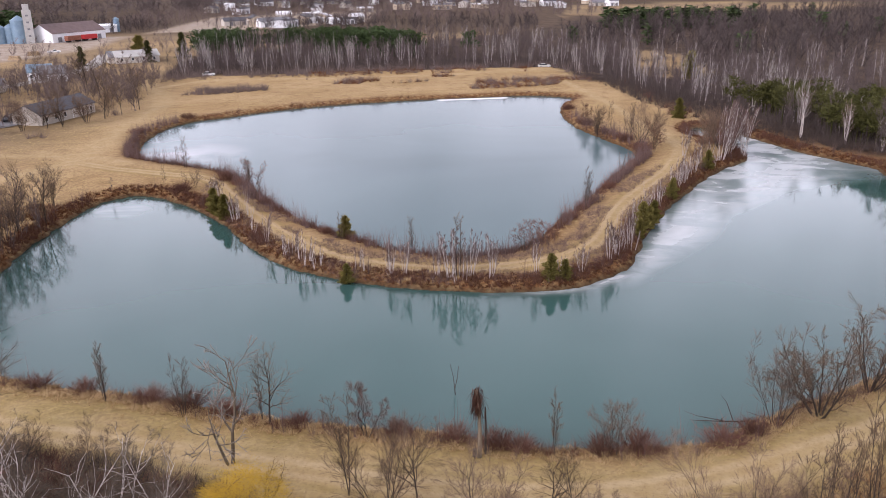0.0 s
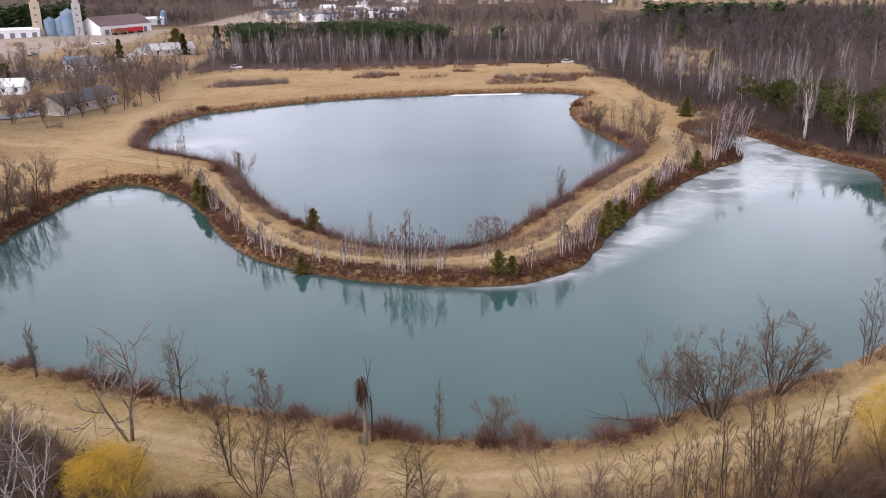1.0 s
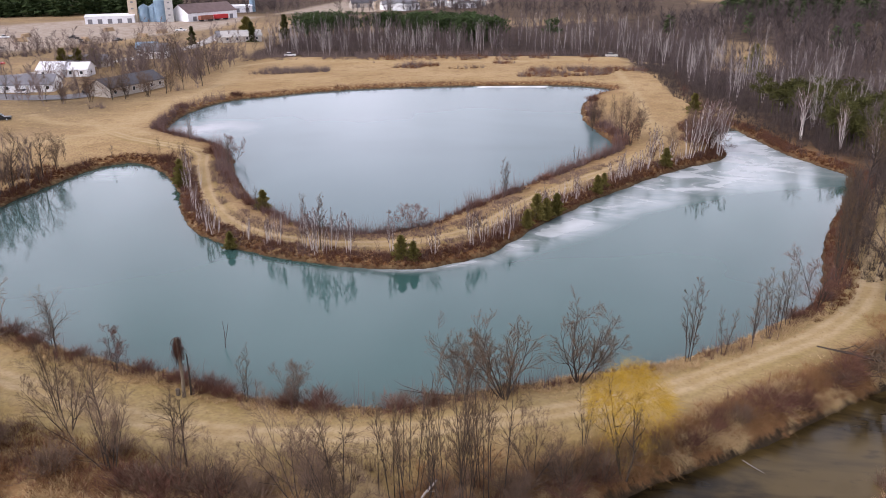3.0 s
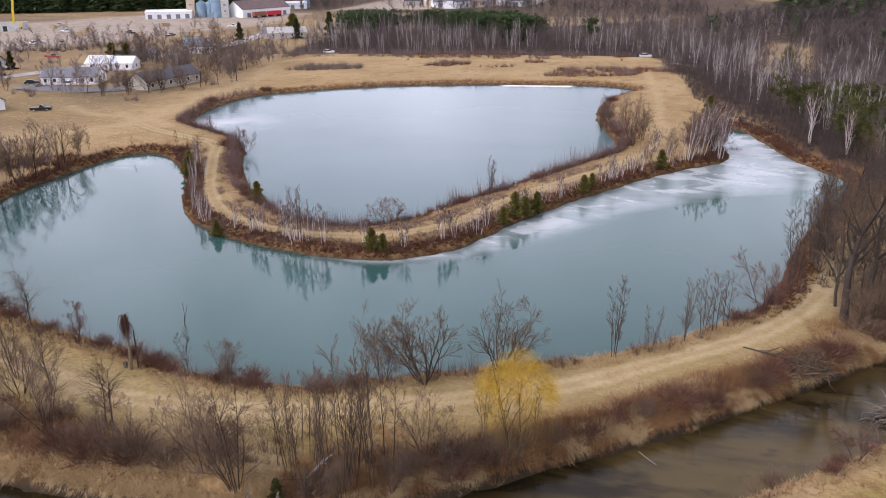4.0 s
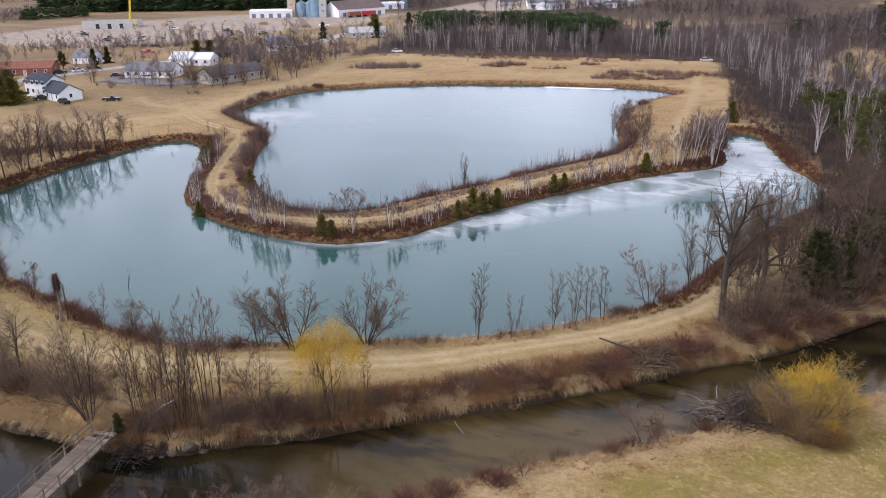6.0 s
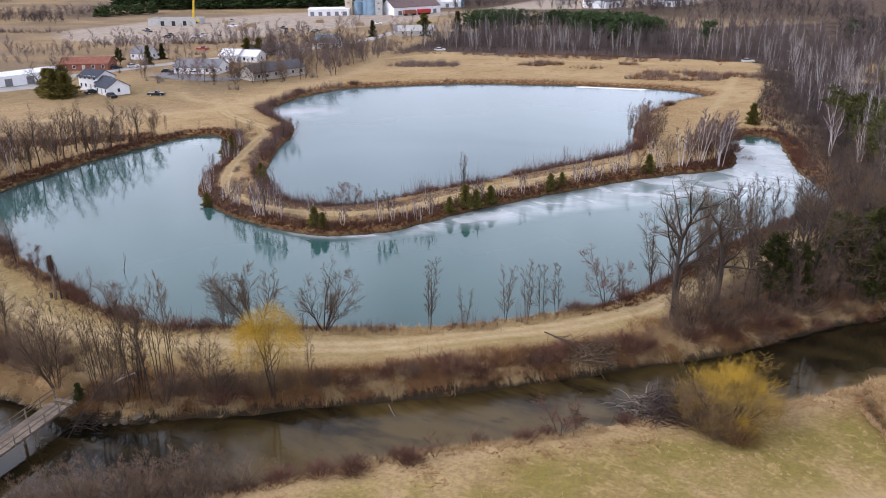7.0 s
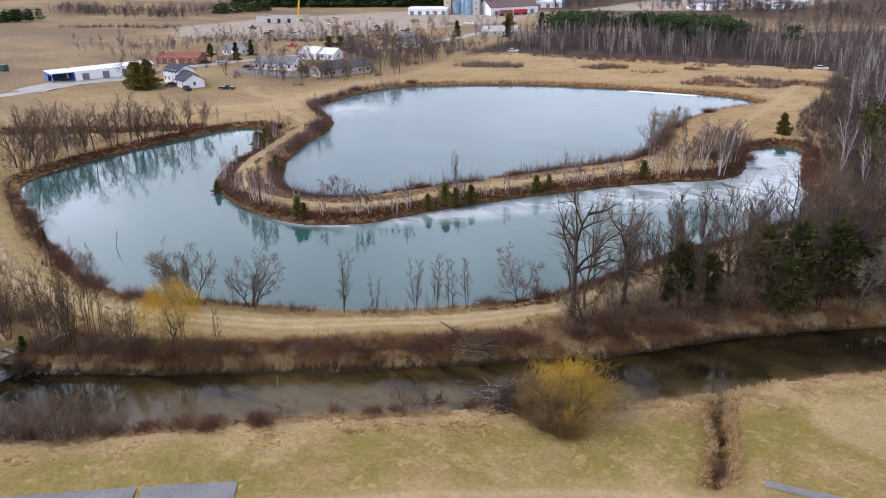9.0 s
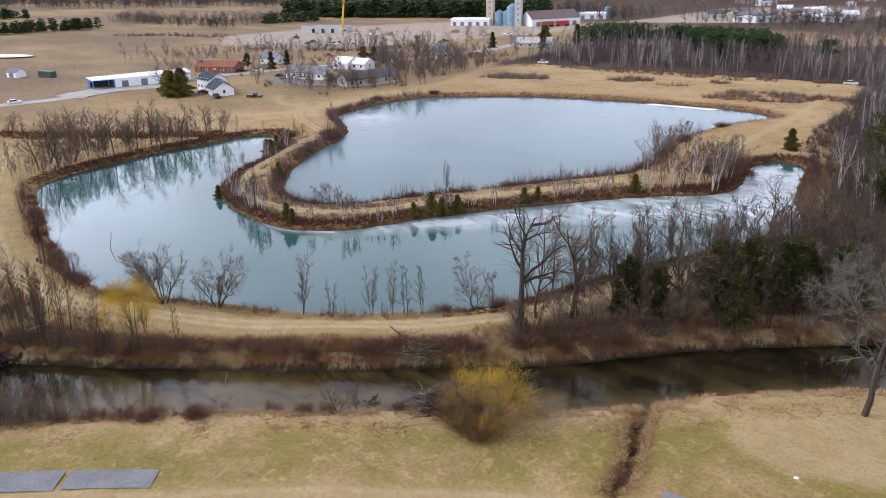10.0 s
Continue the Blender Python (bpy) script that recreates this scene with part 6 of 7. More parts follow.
def car(name, label, x, y, turn, paint, length=4.6, pickup=False, cat="car"):
    """A vehicle: shaped body, glazed cabin and four wheels."""
    root = empty(name, x, y, ground_z(x, y), turn)
    w, h = 1.85, 0.75

    def extruded(profile, half):
        bm = bmesh.new()
        v = [[bm.verts.new((px, s * half, pz)) for px, pz in profile] for s in (-1, 1)]
        bm.faces.new(v[0][::-1]), bm.faces.new(v[1])
        for i in range(len(profile)):
            j = (i + 1) % len(profile)
            bm.faces.new((v[0][i], v[0][j], v[1][j], v[1][i]))
        bmesh.ops.recalc_face_normals(bm, faces=bm.faces)
        return bm
    a = length / 2
    part("body", extruded([(-a, 0.35), (a, 0.35), (a, 0.75), (a - 0.15, 0.95), (a * 0.35, 1.02), (-a + 0.1, 1.02), (-a, 0.8)], w / 2), paint, root)
    cab = [(-a * 0.1, 1.0), (a * 0.42, 1.0), (a * 0.2, 1.6), (0.0, 1.62)] if pickup else [(-a * 0.85, 1.0), (a * 0.42, 1.0), (a * 0.12, 1.5), (-a * 0.6, 1.5)]
    cabin = part("cabin", extruded(cab, w / 2 - 0.1), GLASS, root)
    top = [(p[0] * 0.96, p[1]) for p in cab[2:]]
    part("roof", extruded([top[0], top[1], (top[1][0], top[1][1] + 0.06), (top[0][0], top[0][1] + 0.06)], w / 2 - 0.14), paint, cabin)
    for sx in (-1, 1):
        for sy in (-1, 1):
            bm = bmesh.new()
            rod(bm, (sx * a * 0.62, sy * (w / 2 - 0.2), 0.34), (sx * a * 0.62, sy * (w / 2 + 0.02), 0.34), 0.34, sides=12)
            wheel = part("wheel", bm, RUBBER, root)
            bm = bmesh.new()
            rod(bm, (sx * a * 0.62, sy * (w / 2 + 0.02), 0.34), (sx * a * 0.62, sy * (w / 2 + 0.04), 0.34), 0.19, sides=10)
            part("rim", bm, METAL, wheel)
    return tagged(root, label, cat, "parked vehicles")


def strip(name, label, points, width, material, above=0.05, kind="structure"):
    """A road laid on the ground."""
    line = spline(points, steps=10)
    d = np.gradient(line, axis=0)
    n = np.stack([-d[:, 1], d[:, 0]], 1) / np.linalg.norm(d, axis=1)[:, None]
    across = np.linspace(-0.5, 0.5, 5)
    flat = (line[:, None] + n[:, None] * across[None, :, None] * width).reshape(-1, 2)
    z = lift(flat[:, 0], flat[:, 1])[0].reshape(-1, 5).max(1).repeat(5) + above
    i = (np.arange(len(line) - 1)[:, None] * 5 + np.arange(4)).ravel()
    me = array_mesh(name, np.column_stack([flat, z]), np.stack([i, i + 5, i + 6, i + 1], 1), True)
    tagged(link_mesh(name, me, material), label, "road", kind=kind)


# ---- roads and paved places ----
strip("road", "pale worn village road between the houses", [(-215, -40), (-190, 50), (-174, 100), (-170, 130), (-174, 160), (-177, 195), (-170, 226), (-160, 256), (-152, 285), (-146, 330), (-160, 390)], 7, PALEROAD)
strip("pavement", "worn grey paved yard beside the white house", [(-150, 204), (-132, 203), (-117, 208), (-112, 222), (-114, 236)], 9, ASPHALT, 0.06)
strip("pavement", "pale paved yard before the blue building", [(-171, 130), (-176, 144), (-173, 158), (-170, 172)], 14, PALEROAD, 0.09)
strip("pavement", "grey asphalt path on the south lawn", [(40, 10), (52, 22.5), (62, 32.5), (64.7, 35.2)], 3.2, ASPHALT, 0.05)
strip("pavement", "grey asphalt path end on the lawn", [(65.1, 35.6), (68, 38.6), (71, 41.6)], 2.9, ASPHALT, 0.05)
strip("pavement", "sliver of grey path beyond the ditch", [(107, 72.2), (110, 72.9), (114, 74)], 1.0, ASPHALT, 0.05)

# ---- the timber footbridge over the river ----
def bridge():
    a, b = Vector((27.3, 40.6, 1.25)), Vector((30.6, 25.2, 0.95))
    along = (b - a)
    length = along.length
    turn = math.degrees(math.atan2(along.y, along.x))
    root = empty("footbridge", a.x, a.y, a.z, turn)
    slope = along.z / length
    for s in (-1, 1):
        bm = bmesh.new()
        rod(bm, (-0.3, s * 0.9, -0.3), (length + 0.3, s * 0.9, -0.3 + along.z), 0.16, sides=6)
        part("beam", bm, RAIL, root)
        for k in range(9):
            u = 0.3 + k * (length - 0.6) / 8
            bm = bmesh.new()
            box(bm, u, s * 1.18, slope * u - 0.35, 0.11, 0.11, 1.45)
            part("post", bm, RAIL, root)
        for z in (0.55, 1.05):
            bm = bmesh.new()
            rod(bm, (0.1, s * 1.22, z), (length - 0.1, s * 1.22, z + along.z), 0.055, sides=5)
            part("handrail", bm, RAIL, root)
    plank = bpy.data.meshes.new("plank")
    bm = bmesh.new()
    box(bm, 0, 0, 0, 0.235, 2.4, 0.06)
    bmesh.ops.bevel(bm, geom=bm.edges[:], offset=0.008, segments=1)
    bm.to_mesh(plank), bm.free()
    rng = random.Random(3)
    for k in range(int(length / 0.25)):
        if k in (2, 3):
            continue
        u = 0.12 + k * 0.25
        ob = link_mesh("plank", plank, PLANK, root)
        ob.matrix_basis = pose(u, rng.uniform(-0.04, 0.04), slope * u - 0.1 + rng.uniform(-0.006, 0.006), 0, 0, rng.uniform(-0.8, 0.8))
    for k in (0.33, 0.68):
        bm = bmesh.new()
        rod(bm, (length * k, -0.8, -2.8), (length * k, -0.8, -0.3), 0.15)
        rod(bm, (length * k, 0.8, -2.8), (length * k, 0.8, -0.3), 0.15)
        rod(bm, (length * k, -1.1, -0.45), (length * k, 1.1, -0.45), 0.12)
        part("pier", bm, RAIL, root)
    tagged(root, "weathered timber footbridge with plank deck and handrails", "bridge")


bridge()

# ---- fallen wood, stones and snags ----
def log(name, label, points, r0, r1, material, twigs=0, cat="log", seed=0):
    """A fallen or standing trunk through points of the world, with side branches."""
    rng = random.Random(seed)
    root = empty(name, *points[0])
    base = Vector(points[0])
    pts = [Vector(p) - base for p in points]
    bm = bmesh.new()
    bent(bm, pts, r0, r1, 7)
    part("trunk", bm, material, root)
    for _ in range(twigs):
        i = rng.randrange(len(pts) - 1)
        p = pts[i].lerp(pts[i + 1], rng.random())
        d = (pts[i + 1] - pts[i]).normalized() * rng.uniform(0.2, 1) + Vector((rng.gauss(0, 0.6), rng.gauss(0, 0.6), rng.uniform(-0.1, 0.8)))
        q = p + d * rng.uniform(0.5, 1.6)
        bm = bmesh.new()
        bent(bm, [p, q, q + (d + Vector((rng.gauss(0, 0.4), rng.gauss(0, 0.4), 0.1))) * 0.6], min(0.05, r0 * 0.4), 0.01, 4)
        part("branch", bm, material, root)
    return tagged(root, label, cat)


log("fallen_tree", "fallen grey tree trunk lying across the river bank", [(64.6, 77.4, 1.9), (68, 76.6, 1.7), (71.2, 75.9, 1.3), (73.6, 75.5, 0.8)], 0.08, 0.22, BARK, 26, seed=1)
log("white_log", "pale stripped log propped in the brush", [(29.2, 44.2, 1.3), (29.7, 45.6, 1.8), (30.3, 47, 2.0)], 0.1, 0.08, BIRCH, 2, seed=2)
log("fallen_limb", "dark fallen limb reaching into the lake", [(31, 62.2, 0.8), (28.6, 62.3, 0.55), (26.2, 62.6, 0.3), (23.8, 63.2, 0.05)], 0.13, 0.03, BARK, 8, "branch", 3)
log("fallen_limb", "bare fallen tree top beside the footbridge", [(31.2, 37.6, -0.6), (30.6, 40, 0.8), (30, 42, 1.6), (29.4, 43.8, 2.1)], 0.03, 0.07, BARK, 16, "branch", 4)
log("fallen_limb", "leaning dead branch at the lake edge", [(-6.6, 59.8, 0.9), (-5.4, 59, 0.6), (-4.2, 58.4, 0.4)], 0.06, 0.1, BARK, 3, "branch", 5)
log("sunken_branch", "thin dark branch standing out of the lake", [(1.2, 68.4, -0.3), (1.1, 68.6, 0.6), (1.0, 68.9, 1.6), (0.7, 69.2, 2.9)], 0.045, 0.02, BARK, 0, "branch", 6)
log("sunken_branch", "thin forked branch standing out of the lake", [(1.1, 68.5, 0.5), (1.35, 68.7, 1.6), (1.5, 69, 2.8)], 0.04, 0.02, BARK, 0, "branch", 7)
log("leaning_stick", "pale stick poking out of the river bank", [(55.2, 58.8, -0.8), (55.9, 58.2, -0.9), (57, 57.4, -1.05)], 0.05, 0.03, PALE_BARK, 0, "branch", 8)


def snag():
    root = empty("broken_snag", 3.0, 56.2, ground_z(3.0, 56.2))
    bm = bmesh.new()
    bent(bm, [(0, 0, -0.3), (0.05, 0.1, 2.2), (-0.05, 0.2, 4.2), (-0.25, 0.3, 6.1)], 0.19, 0.11, 9)
    part("trunk", bm, BARK_LOG, root)
    bm = bmesh.new()
    bent(bm, [(0.5, 0.5, -0.2), (0.55, 0.55, 2.4), (0.5, 0.6, 4.4)], 0.1, 0.06, 7)
    part("stub", bm, BARK, root)
    rng = random.Random(12)
    rows = []
    for _ in range(260):
        p = Vector((-0.2 + rng.gauss(0, 0.22), 0.3 + rng.gauss(0, 0.22), rng.uniform(4.4, 6.3)))
        q = p + Vector((rng.gauss(0, 0.35), rng.gauss(0, 0.35), -rng.uniform(0.6, 2.2)))
        rows.append((*p, *q, 0.022, 0))
    tagged(link_mesh("vine", array_mesh("vine", *tubes(rows, 3, True)), RED_TWIG, root), "hanging dead brown vines")
    bm = bmesh.new()
    box(bm, -0.4, -0.3, 0.3, 0.34, 0.26, 0.7)
    bmesh.ops.bevel(bm, geom=bm.edges[:], offset=0.05, segments=2)
    tagged(part("nest_box", bm, STONE, root), "pale grey box fixed at its foot")
    tagged(root, "broken pale tree trunk hung with dead vines", "snag")


snag()


def pile(name, label, x, y, z, wide, tall, count, material, seed, toward=None):
    rng = random.Random(seed)
    rows = []
    for _ in range(count):
        a = rng.uniform(0, 6.28)
        p = Vector((rng.gauss(0, wide * 0.25), rng.gauss(0, wide * 0.25), rng.uniform(0, tall * 0.6)))
        d = Vector((math.cos(a), math.sin(a), rng.uniform(-0.1, 0.4)))
        if toward:
            d += Vector(toward)
        r, reach_out = rng.uniform(0.03, 0.11), rng.uniform(0.12, 0.25) * wide
        for k in range(3):
            q = p + d.normalized() * reach_out * rng.uniform(0.6, 1.0)
            rows.append((*p, *q, r * (1 - k * 0.3), r * (0.7 - k * 0.3) + 0.006))
            p, d = q, d.normalized() + Vector((rng.gauss(0, 0.5), rng.gauss(0, 0.5), rng.gauss(-0.35, 0.25)))
    root = empty(name, x, y, z)
    tagged(link_mesh("tangle", array_mesh("tangle", *tubes(rows, 4)), material, root), kind="stuff")
    return tagged(root, label, "brush pile")


pile("brush_pile", "tangled pile of bleached driftwood at the river edge", 79.6, 70.4, -0.8, 5.4, 1.9, 130, DRIFT, 21, (-0.5, -0.1, -0.1))
pile("brush_pile", "dark tangle of branches behind the driftwood", 82.4, 70.6, -0.6, 5.6, 3.4, 380, DARK_TWIG, 25, (0.0, 0.0, 0.5))
pile("brush_pile", "low heap of dead branches on the river shoal", 73.4, 66.4, -1.1, 2.2, 0.35, 40, TWIG, 22)
pile("brush_pile", "tangled dead branches of the fallen tree", 70.6, 76.2, 0.6, 4.6, 1.4, 160, TWIG, 26, (0.3, -0.2, 0.2))
pile("brush_pile", "heap of dead grey branches beside the bridge", 30.5, 40.8, -0.6, 3.2, 1.4, 90, BARK, 23)
pile("brush_pile", "heap of dead branches on the river bank", 110, 121, -0.4, 3.0, 1.2, 70, PALE_BARK, 24)


def boulder(x, y, size, seed, material=None, label="rounded grey stone at the river edge", name="boulder"):
    rng = random.Random(seed)
    bm = bmesh.new()
    bmesh.ops.create_icosphere(bm, subdivisions=2, radius=size)
    off = Vector((rng.uniform(0, 50), rng.uniform(0, 50), 0))
    for v in bm.verts:
        v.co *= 0.8 + 0.5 * noise.noise(v.co / size * 0.9 + off)
        v.co.z *= 0.6
    me = bpy.data.meshes.new(name)
    bm.to_mesh(me), bm.free()
    ob = link_mesh(name, me, material or STONE)
    ob.matrix_basis = pose(x, y, max(ground_z(x, y), -1.05) - size * 0.05, 0, 0, rng.uniform(0, 360))
    return tagged(ob, label, "stone", "stones at the river edge")


for k, (x, y, r) in enumerate(((31.6, 41.6, 0.5), (33.2, 42.8, 0.6), (34.6, 43.7, 0.8), (35.6, 44.5, 0.55), (32.6, 42.1, 0.35), (37.2, 46.2, 0.4), (30.4, 41.2, 0.4), (20.3, 39.8, 0.35), (18.2, 39.5, 0.3))):
    boulder(x, y, r, k)
boulder(114.7, 82.8, 0.32, 40, CARWHITE, "small white painted stone on the lawn", "white_stone")
plant("spruce", 27.6, 41.9, 2.2, " by the bridge end", wide=1.4)

# ---- the village ----
house("farmhouse", "white two-storey farmhouse with dark shingle roof", -142.6, 172.8, -2, 10, 7.0, 4.3, 1.9, WHITE, SLATE, 4, 2, True, True)
house("farmhouse_wing", "low white house wing with dark shingle roof", -129.0, 168.2, -14, 9.0, 7.2, 2.6, 2.2, WHITE, SLATE, 3, 1, True)
house("farmhouse_link", "small white annexe with dark shingle roof", -135.2, 171.2, -8, 5.6, 5.6, 2.7, 1.9, WHITE, SLATE, 2, 1, False)
house("long_house", "long white house with grey shingle roof", -138.6, 215.4, 18, 18, 9.0, 2.6, 2.3, WHITE, GREYROOF, 6, 1, True, False, 2)
house("garage", "white garage with pale metal roof", -149.5, 243, 12, 8.5, 8, 2.8, 2.2, WHITE, METAL, 2, 1, True, group="")
house("garage", "white outbuilding with pale metal roof", -141.6, 246, 14, 7.5, 7.5, 2.6, 2.0, WHITE, METAL, 2, 1, False, group="")
house("ranch_house", "long beige house with dark grey shingle roof", -106.2, 219.0, 77, 22, 9.0, 2.8, 2.3, BEIGE, DARKROOF, 6, 1, True, False, 2)
house("brick_house", "low red-brown house with rusty roof", -189, 203.5, 30, 19, 9, 2.7, 2.0, BRICKRED, BRICKRED, 5, 1, True)
house("cottage", "small pale cottage with grey roof", -192, 233.5, 10, 9.5, 7, 2.7, 2.4, WHITE, GREYROOF, 3, 1, True)
house("farm_cottage", "white cottage with grey roof among trees", -142.5, 297, 20, 9.5, 7.5, 3.0, 2.6, WHITE, GREYROOF, 3, 1, True)
house("farm_cottage", "white cottage with pale teal roof", -150, 303, 20, 8, 7, 3.0, 2.4, WHITE, STEELBLUE, 3, 1, True)
house("long_barn", "long weathered barn with pale grey roof", -134, 357, 33, 18, 9, 2.6, 2.2, BEIGE, CONCRETE, 4, 1, False, cat="barn", group="")
house("open_barn", "small weathered barn with dark open front", -141, 356, 33, 9, 8, 2.6, 2.2, BEIGE, GREYROOF, 2, 1, False, cat="barn", group="")
shed("workshop", "long white workshop with low metal roof", -181.5, 167, 81, 30, 11, 3.6, 0.9, WHITE, METAL, 4)
shed("grey_shed", "low shed with weathered grey roof", -153, 268, 20, 14, 8, 2.6, 1.6, BEIGE, GREYROOF, 2)
shed("field_shed", "small pale shed in the west field", -248.7, 138.5, 20, 6, 5, 2.4, 1.4, WHITE, GREYROOF, 1)


def canopy():
    root = empty("blue_canopy", -185.6, 148.6, ground_z(-185.6, 148.6), -12)
    bm = bmesh.new()
    box(bm, 0, 0, 3.3, 12, 8, 0.35)
    tagged(part("roof", bm, METAL, root), "white flat metal roof")
    for x, y, sx, sy in ((-5.9, 0, 0.2, 7.6), (0, 3.8, 12, 0.2), (5.2, -3.7, 1.6, 0.2), (-3.6, -3.7, 4.8, 0.2)):
        bm = bmesh.new()
        box(bm, x, y, -0.2, sx, sy, 3.5)
        part("wall", bm, BLUE, root)
    bm = bmesh.new()
    box(bm, 0, -3.75, 2.6, 12.02, 0.24, 0.7)
    part("fascia", bm, BLUE, root)
    tagged(root, "blue open-fronted bay with white flat roof", "building")


canopy()
for args in (("car", "dark parked car beside the farmhouse", -122.5, 162.6, -15, CARDARK), ("pickup", "dark pickup on the grass by the farmhouse", -113.5, 172.5, 30, CARDARK, 5.4, True),
             ("car", "dark car beside the white wing", -134.5, 164.6, 70, CARDARK), ("car", "white car parked by the long house", -136, 209.6, 8, CARWHITE), ("car", "dark car parked in the yard", -150, 209, 40, CARDARK),
             ("car", "white car on the village road", -173, 112, 80, CARWHITE), ("pickup", "red pickup parked in the yard", -166, 272, 20, CARRED, 5.6, True), ("car", "dark car near the brick house", -178.5, 208, 60, CARDARK),
             ("car", "white car near the brick house", -175.6, 214, 60, CARWHITE), ("pickup", "red truck by the village trees", -193, 267, 10, CARRED, 6.0, True), ("car", "white car at the wood's edge", -88, 305, 15, CARWHITE),
             ("car", "dark car by the ranch house", -116, 214, 80, CARDARK), ("car", "silver car at the far gate", 38.6, 314.4, 5, CONCRETE)):
    car(*args)


def container(x, y, turn, material, label):
    root = empty("container", x, y, ground_z(x, y), turn)
    bm = bmesh.new()
    box(bm, 0, 0, 0.15, 9, 2.5, 2.6)
    part("body", bm, material, root)
    for k in range(14):
        bm = bmesh.new()
        box(bm, -4.2 + k * 0.65, -1.27, 0.2, 0.12, 0.06, 2.5)
        part("rib", bm, material, root)
    tagged(root, label, "container")


container(-236, 147, 15, CARGREEN, "dark green container in the west field")


def fence(x0, y0, x1, y1, count):
    root = empty("slat_fence", x0, y0, ground_z(x0, y0), math.degrees(math.atan2(y1 - y0, x1 - x0)))
    length = math.hypot(x1 - x0, y1 - y0)
    for k in range(count):
        bm = bmesh.new()
        box(bm, length * k / (count - 1), 0, -0.1, 0.35, 0.06, 1.7)
        part("slat", bm, LUMBER, root)
    for z in (0.4, 1.2):
        bm = bmesh.new()
        box(bm, length / 2, 0.06, z, length, 0.05, 0.1)
        part("rail", bm, LUMBER, root)
    tagged(root, "yellowish timber slat fence behind the yard", "fence")


fence(-127, 228, -113, 232, 26)

# ---- the grain works, the crane and the far buildings ----
shed("warehouse", "long white flat warehouse of the grain works", -263, 449, 27, 28, 14, 4.2, 1.0, METAL, METAL, 5)
shed("storage_hall", "large pale hall with brown metal roof", -216, 477, 63, 36, 19, 4.8, 4.8, METAL, BROWNROOF, 4)
shed("office_block", "low white building beyond the grain works", -222, 536, 30, 20, 9, 4.0, 1.0, METAL, METAL, 3)


def tower(name, label, x, y, sx, sy, tall, material, head=None, turn=27):
    root = empty(name, x, y, ground_z(x, y), turn)
    bm = bmesh.new()
    box(bm, 0, 0, -0.3, sx, sy, tall)
    part("shaft", bm, material, root)
    if head:
        bm = bmesh.new()
        box(bm, 0, 0, tall - 0.3, sx * 0.7, sy * 0.7, head)
        part("headhouse", bm, material, root)
    for k in range(4):
        bm = bmesh.new()
        box(bm, 0, -sy / 2 - 0.04, tall * (0.2 + 0.2 * k), sx * 0.3, 0.08, 0.9)
        part("louvre", bm, GREYROOF, root)
    tagged(root, label, "tower", "grain works towers")


tower("grain_tower", "tall tan concrete grain tower", -251, 454.5, 5.0, 5.0, 19, TAN, 5)
tower("grain_tower", "pale elevator leg tower of the grain works", -229, 458.5, 4.6, 4.6, 18, CONCRETE, 3)


def silo(x, y, r, tall, label):
    root = empty("silo", x, y, ground_z(x, y))
    bm = bmesh.new()
    rod(bm, (0, 0, -0.3), (0, 0, tall), r, sides=24)
    part("barrel", bm, STEELBLUE, root)
    bm = bmesh.new()
    rod(bm, (0, 0, tall), (0, 0, tall + r * 0.6), r * 1.03, 0.35, 24)
    part("cap", bm, STEELBLUE, root)
    for k in range(1, int(tall / 2)):
        bm = bmesh.new()
        rod(bm, (0, 0, k * 2), (0, 0, k * 2 + 0.12), r * 1.015, sides=24)
        part("hoop", bm, STEELBLUE, root)
    tagged(root, label, "silo", "silos of the grain works")


silo(-245, 457, 3.4, 8.5, "squat blue-grey steel grain silo")
silo(-240, 459.5, 3.4, 8.5, "squat blue-grey steel grain silo")
silo(-234.5, 459, 4.2, 12.5, "tall blue-grey steel grain silo")
silo(-213, 541.5, 2.0, 8.0, "white steel tank by the office block")


def rail_wagon(x, y, turn, material, label):
    root = empty("grain_wagon", x, y, ground_z(x, y), turn)
    bm = bmesh.new()
    box(bm, 0, 0, 1.1, 9, 2.8, 2.4)
    bmesh.ops.bevel(bm, geom=bm.edges[:], offset=0.2, segments=1)
    part("body", bm, material, root)
    for s in (-3.2, 3.2):
        bm = bmesh.new()
        box(bm, s, 0, 0.2, 2.2, 2.2, 0.9)
        part("bogie", bm, RUBBER, root)
    tagged(root, label, "wagon", "wagons by the grain works")


rail_wagon(-207, 462, 63, BRICKRED, "rust-red grain wagon beside the hall")
rail_wagon(-202, 472, 63, CARRED, "bright red grain wagon beside the hall")


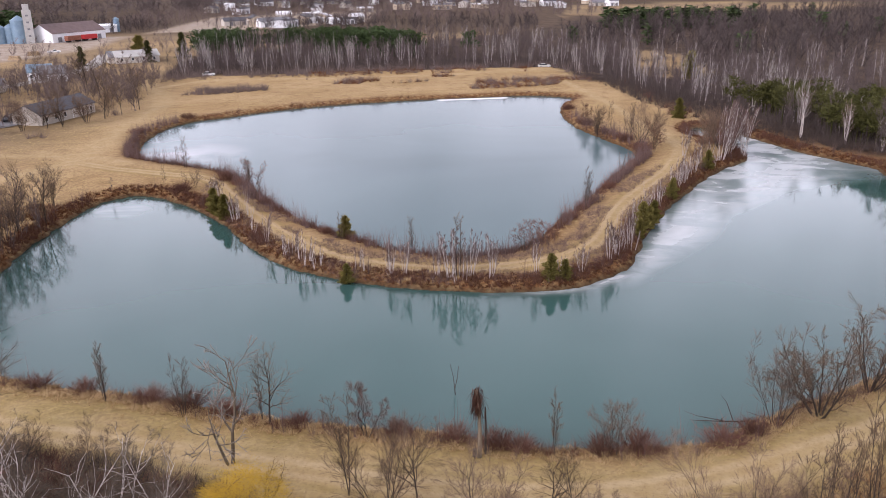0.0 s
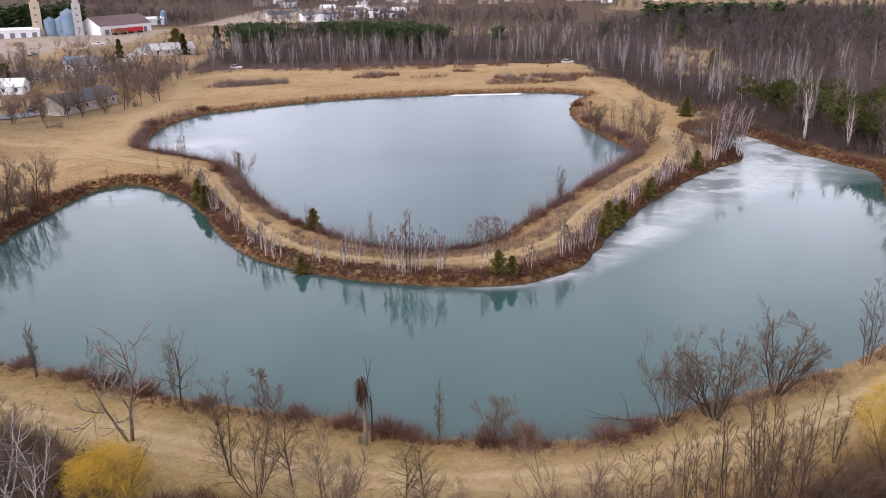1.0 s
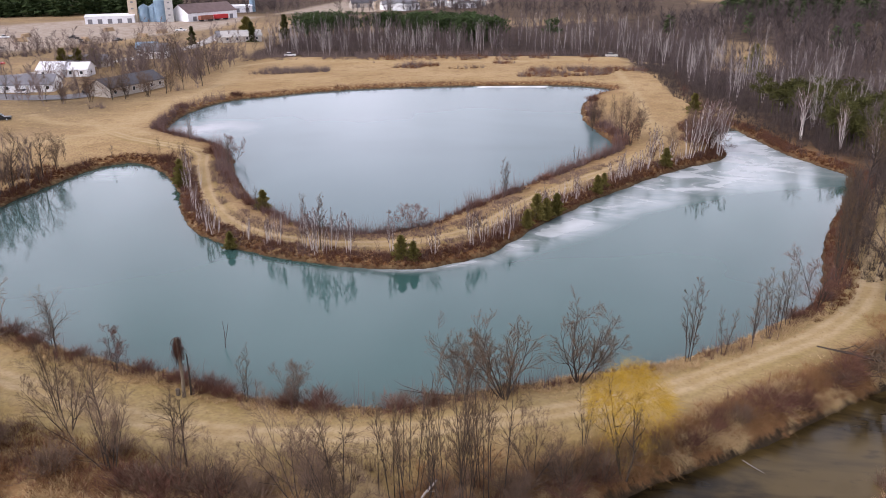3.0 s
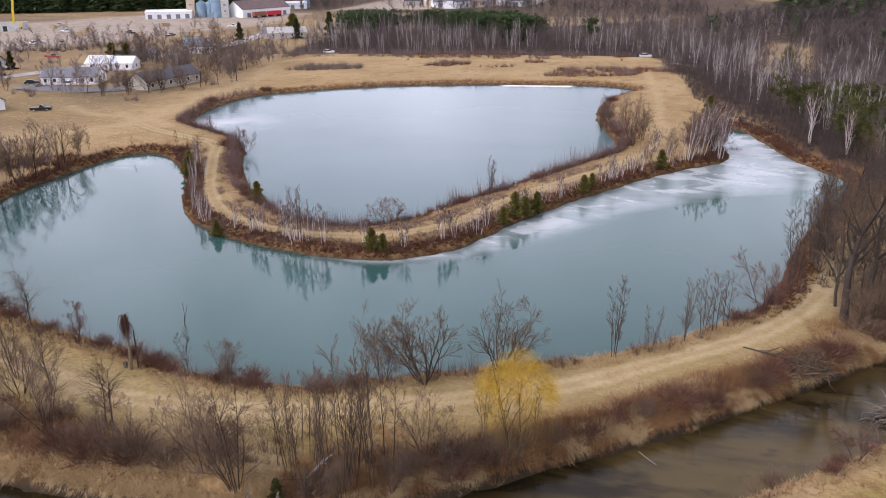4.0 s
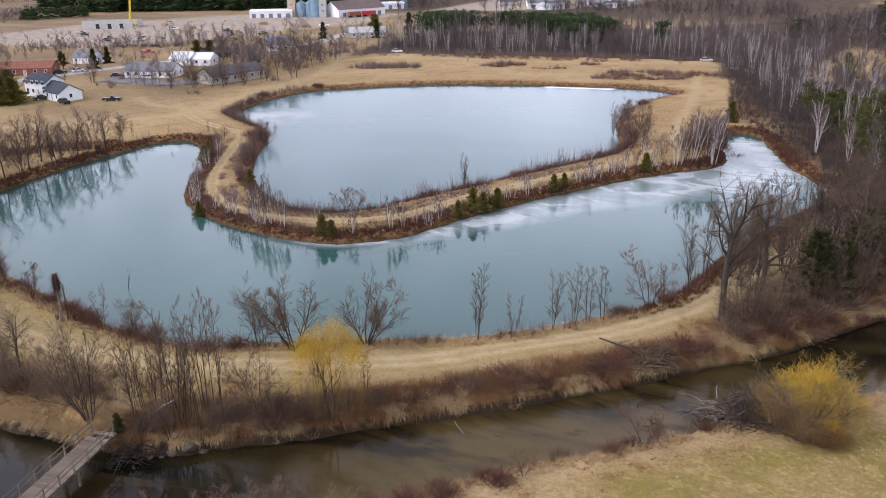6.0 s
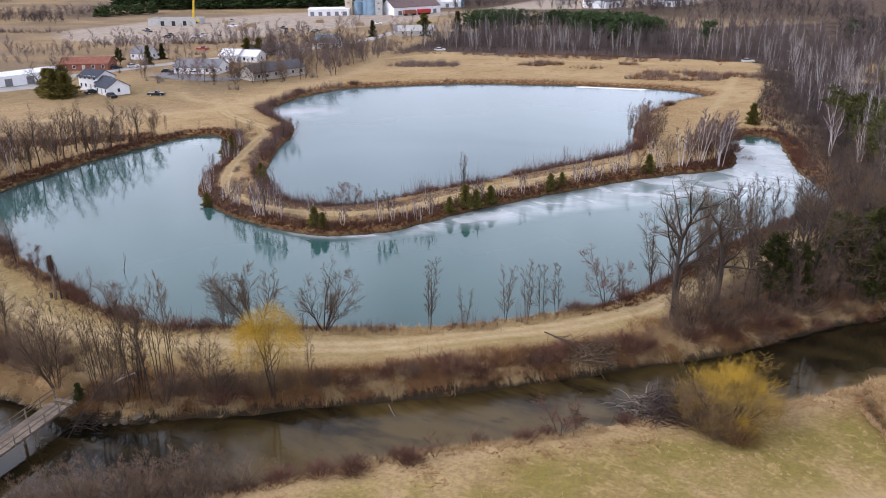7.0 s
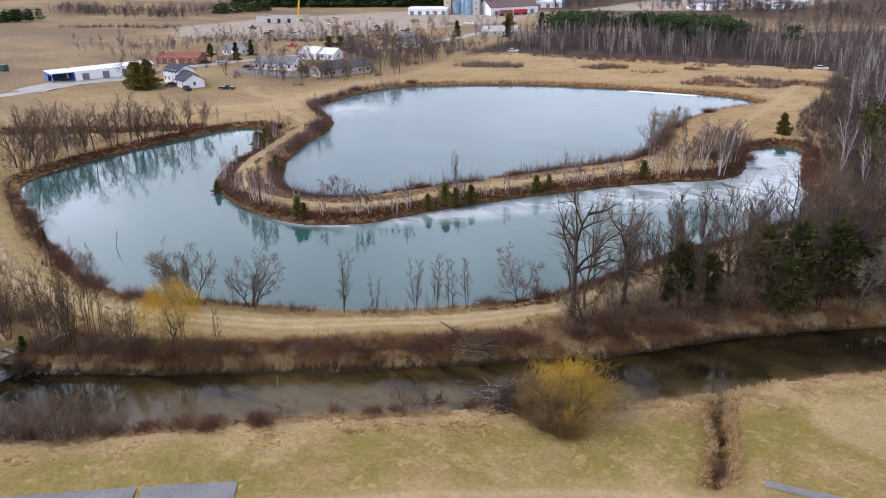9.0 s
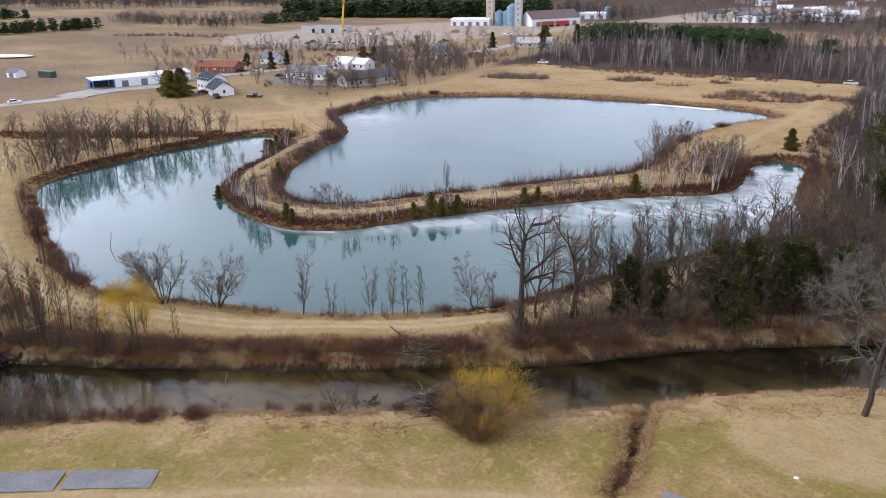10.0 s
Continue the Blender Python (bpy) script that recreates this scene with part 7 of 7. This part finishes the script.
def crane_truck():
    root = empty("mobile_crane", -308, 369, ground_z(-308, 369), 25)
    bm = bmesh.new()
    box(bm, 0, 0, 0.6, 11, 2.8, 1.4)
    bmesh.ops.bevel(bm, geom=bm.edges[:], offset=0.15, segments=1)
    part("carrier", bm, YELLOW, root)
    bm = bmesh.new()
    box(bm, 4.2, 0, 2.0, 2.2, 2.4, 1.4)
    part("cab", bm, YELLOW, root)
    bm = bmesh.new()
    for s in (-0.5, 0.5):
        for u in (-0.5, 0.5):
            rod(bm, (s - 1, u, 2), (s * 0.6 + 3.0, u * 0.6, 32), 0.1, sides=4)
    for k in range(14):
        z = 3 + 2 * k
        f = (z - 2) / 30
        rod(bm, (-1.5 + 4 * f, -0.5, z), (-0.5 + 4 * f, 0.5, z + 2), 0.06, sides=4)
        rod(bm, (-0.5 + 4 * f, -0.5, z), (-1.5 + 4 * f, 0.5, z + 2), 0.06, sides=4)
    rod(bm, (-1, 0, 1.8), (1, 0, 16), 0.55, sides=8)
    part("boom", bm, YELLOW, root)
    for sx in (-4, -2.4, 1.6, 3.6):
        for sy in (-1, 1):
            bm = bmesh.new()
            rod(bm, (sx, sy * 1.1, 0.55), (sx, sy * 1.45, 0.55), 0.55, sides=12)
            part("wheel", bm, RUBBER, root)
    tagged(root, "yellow mobile crane with raised boom", "crane")


crane_truck()


def shell(x, y, turn):
    root = empty("building_shell", x, y, ground_z(x, y), turn)
    for cx, cy, sx, sy, tall in ((0, -8, 30, 0.3, 4.8), (-15, 0, 0.3, 16, 4.8), (0, 8, 30, 0.3, 4.4), (15, 3, 0.3, 10, 4.4)):
        bm = bmesh.new()
        box(bm, cx, cy, -0.3, sx, sy, tall)
        part("wall", bm, CONCRETE, root)
    for k in range(3):
        opening(root, "door", -6 + 7 * k, -8.2, 0, 2.4, 3.0, "y", GLASS, CONCRETE)
    tagged(root, "unroofed pale concrete building under construction", "building")


shell(-312, 358, 27)
town_rng = random.Random(77)
for k in range(64):
    u, v = town_rng.random(), town_rng.random()
    x, y = (-250 + 420 * u, 720 + 60 * u + 190 * v) if k % 4 else (-165 + 110 * u, 560 + 95 * v)
    shed("town_building", "far pale building on the edge of town", x, y, town_rng.choice((20, 30, 110, 75)), town_rng.uniform(8, 20), town_rng.uniform(7, 11), town_rng.uniform(3.0, 5.0), town_rng.choice((0.8, 2.2)), town_rng.choice((METAL, WHITE, BEIGE, BEIGE, TAN)), town_rng.choice((METAL, GREYROOF, GREYROOF, DARKROOF)), 2)
for k in range(22):
    x, y = -300 + town_rng.uniform(0, 110), 285 + town_rng.uniform(0, 120)
    if k % 3:
        car("parked_truck", "machine parked on the bare works yard", x, y, town_rng.uniform(0, 180), town_rng.choice((CARWHITE, CARDARK, CARDARK, BEIGE)), town_rng.uniform(5, 8), True, "truck")
    else:
        root = empty("lumber_stack", x, y, ground_z(x, y), town_rng.uniform(0, 180))
        for j in range(3):
            bm = bmesh.new()
            box(bm, 0, 0, j * 0.65, 6 - j * 0.6, 2.2 - j * 0.3, 0.55)
            part("bundle", bm, LUMBER, root)
        tagged(root, "stack of pale lumber on the works yard", "lumber")


def salt_sheet():
    bm = bmesh.new()
    bmesh.ops.create_circle(bm, cap_ends=True, segments=40, radius=1, matrix=pose(-345, 163, 1.95, 0, 0, 30) @ Matrix.Diagonal((20, 8, 1, 1)))
    me = bpy.data.meshes.new("far_pool")
    bm.to_mesh(me), bm.free()
    tagged(link_mesh("far_pool", me, SALT), "pale flat pool in the west fields", "water", kind="structure")


salt_sheet()

# ---- brown growth round the golden willow by the river ----
for x, y, h, width, red in ((82.8, 71.6, 4.4, 4.2, False), (84.2, 69.4, 3.8, 4.0, False), (81.2, 70.0, 2.4, 2.8, True), (86.6, 67.8, 2.8, 3.4, False), (88.6, 67.6, 2.6, 3.2, True)):
    shrub(x, y, h, width, red, " beside the golden willow", "shrubs round the golden willow")
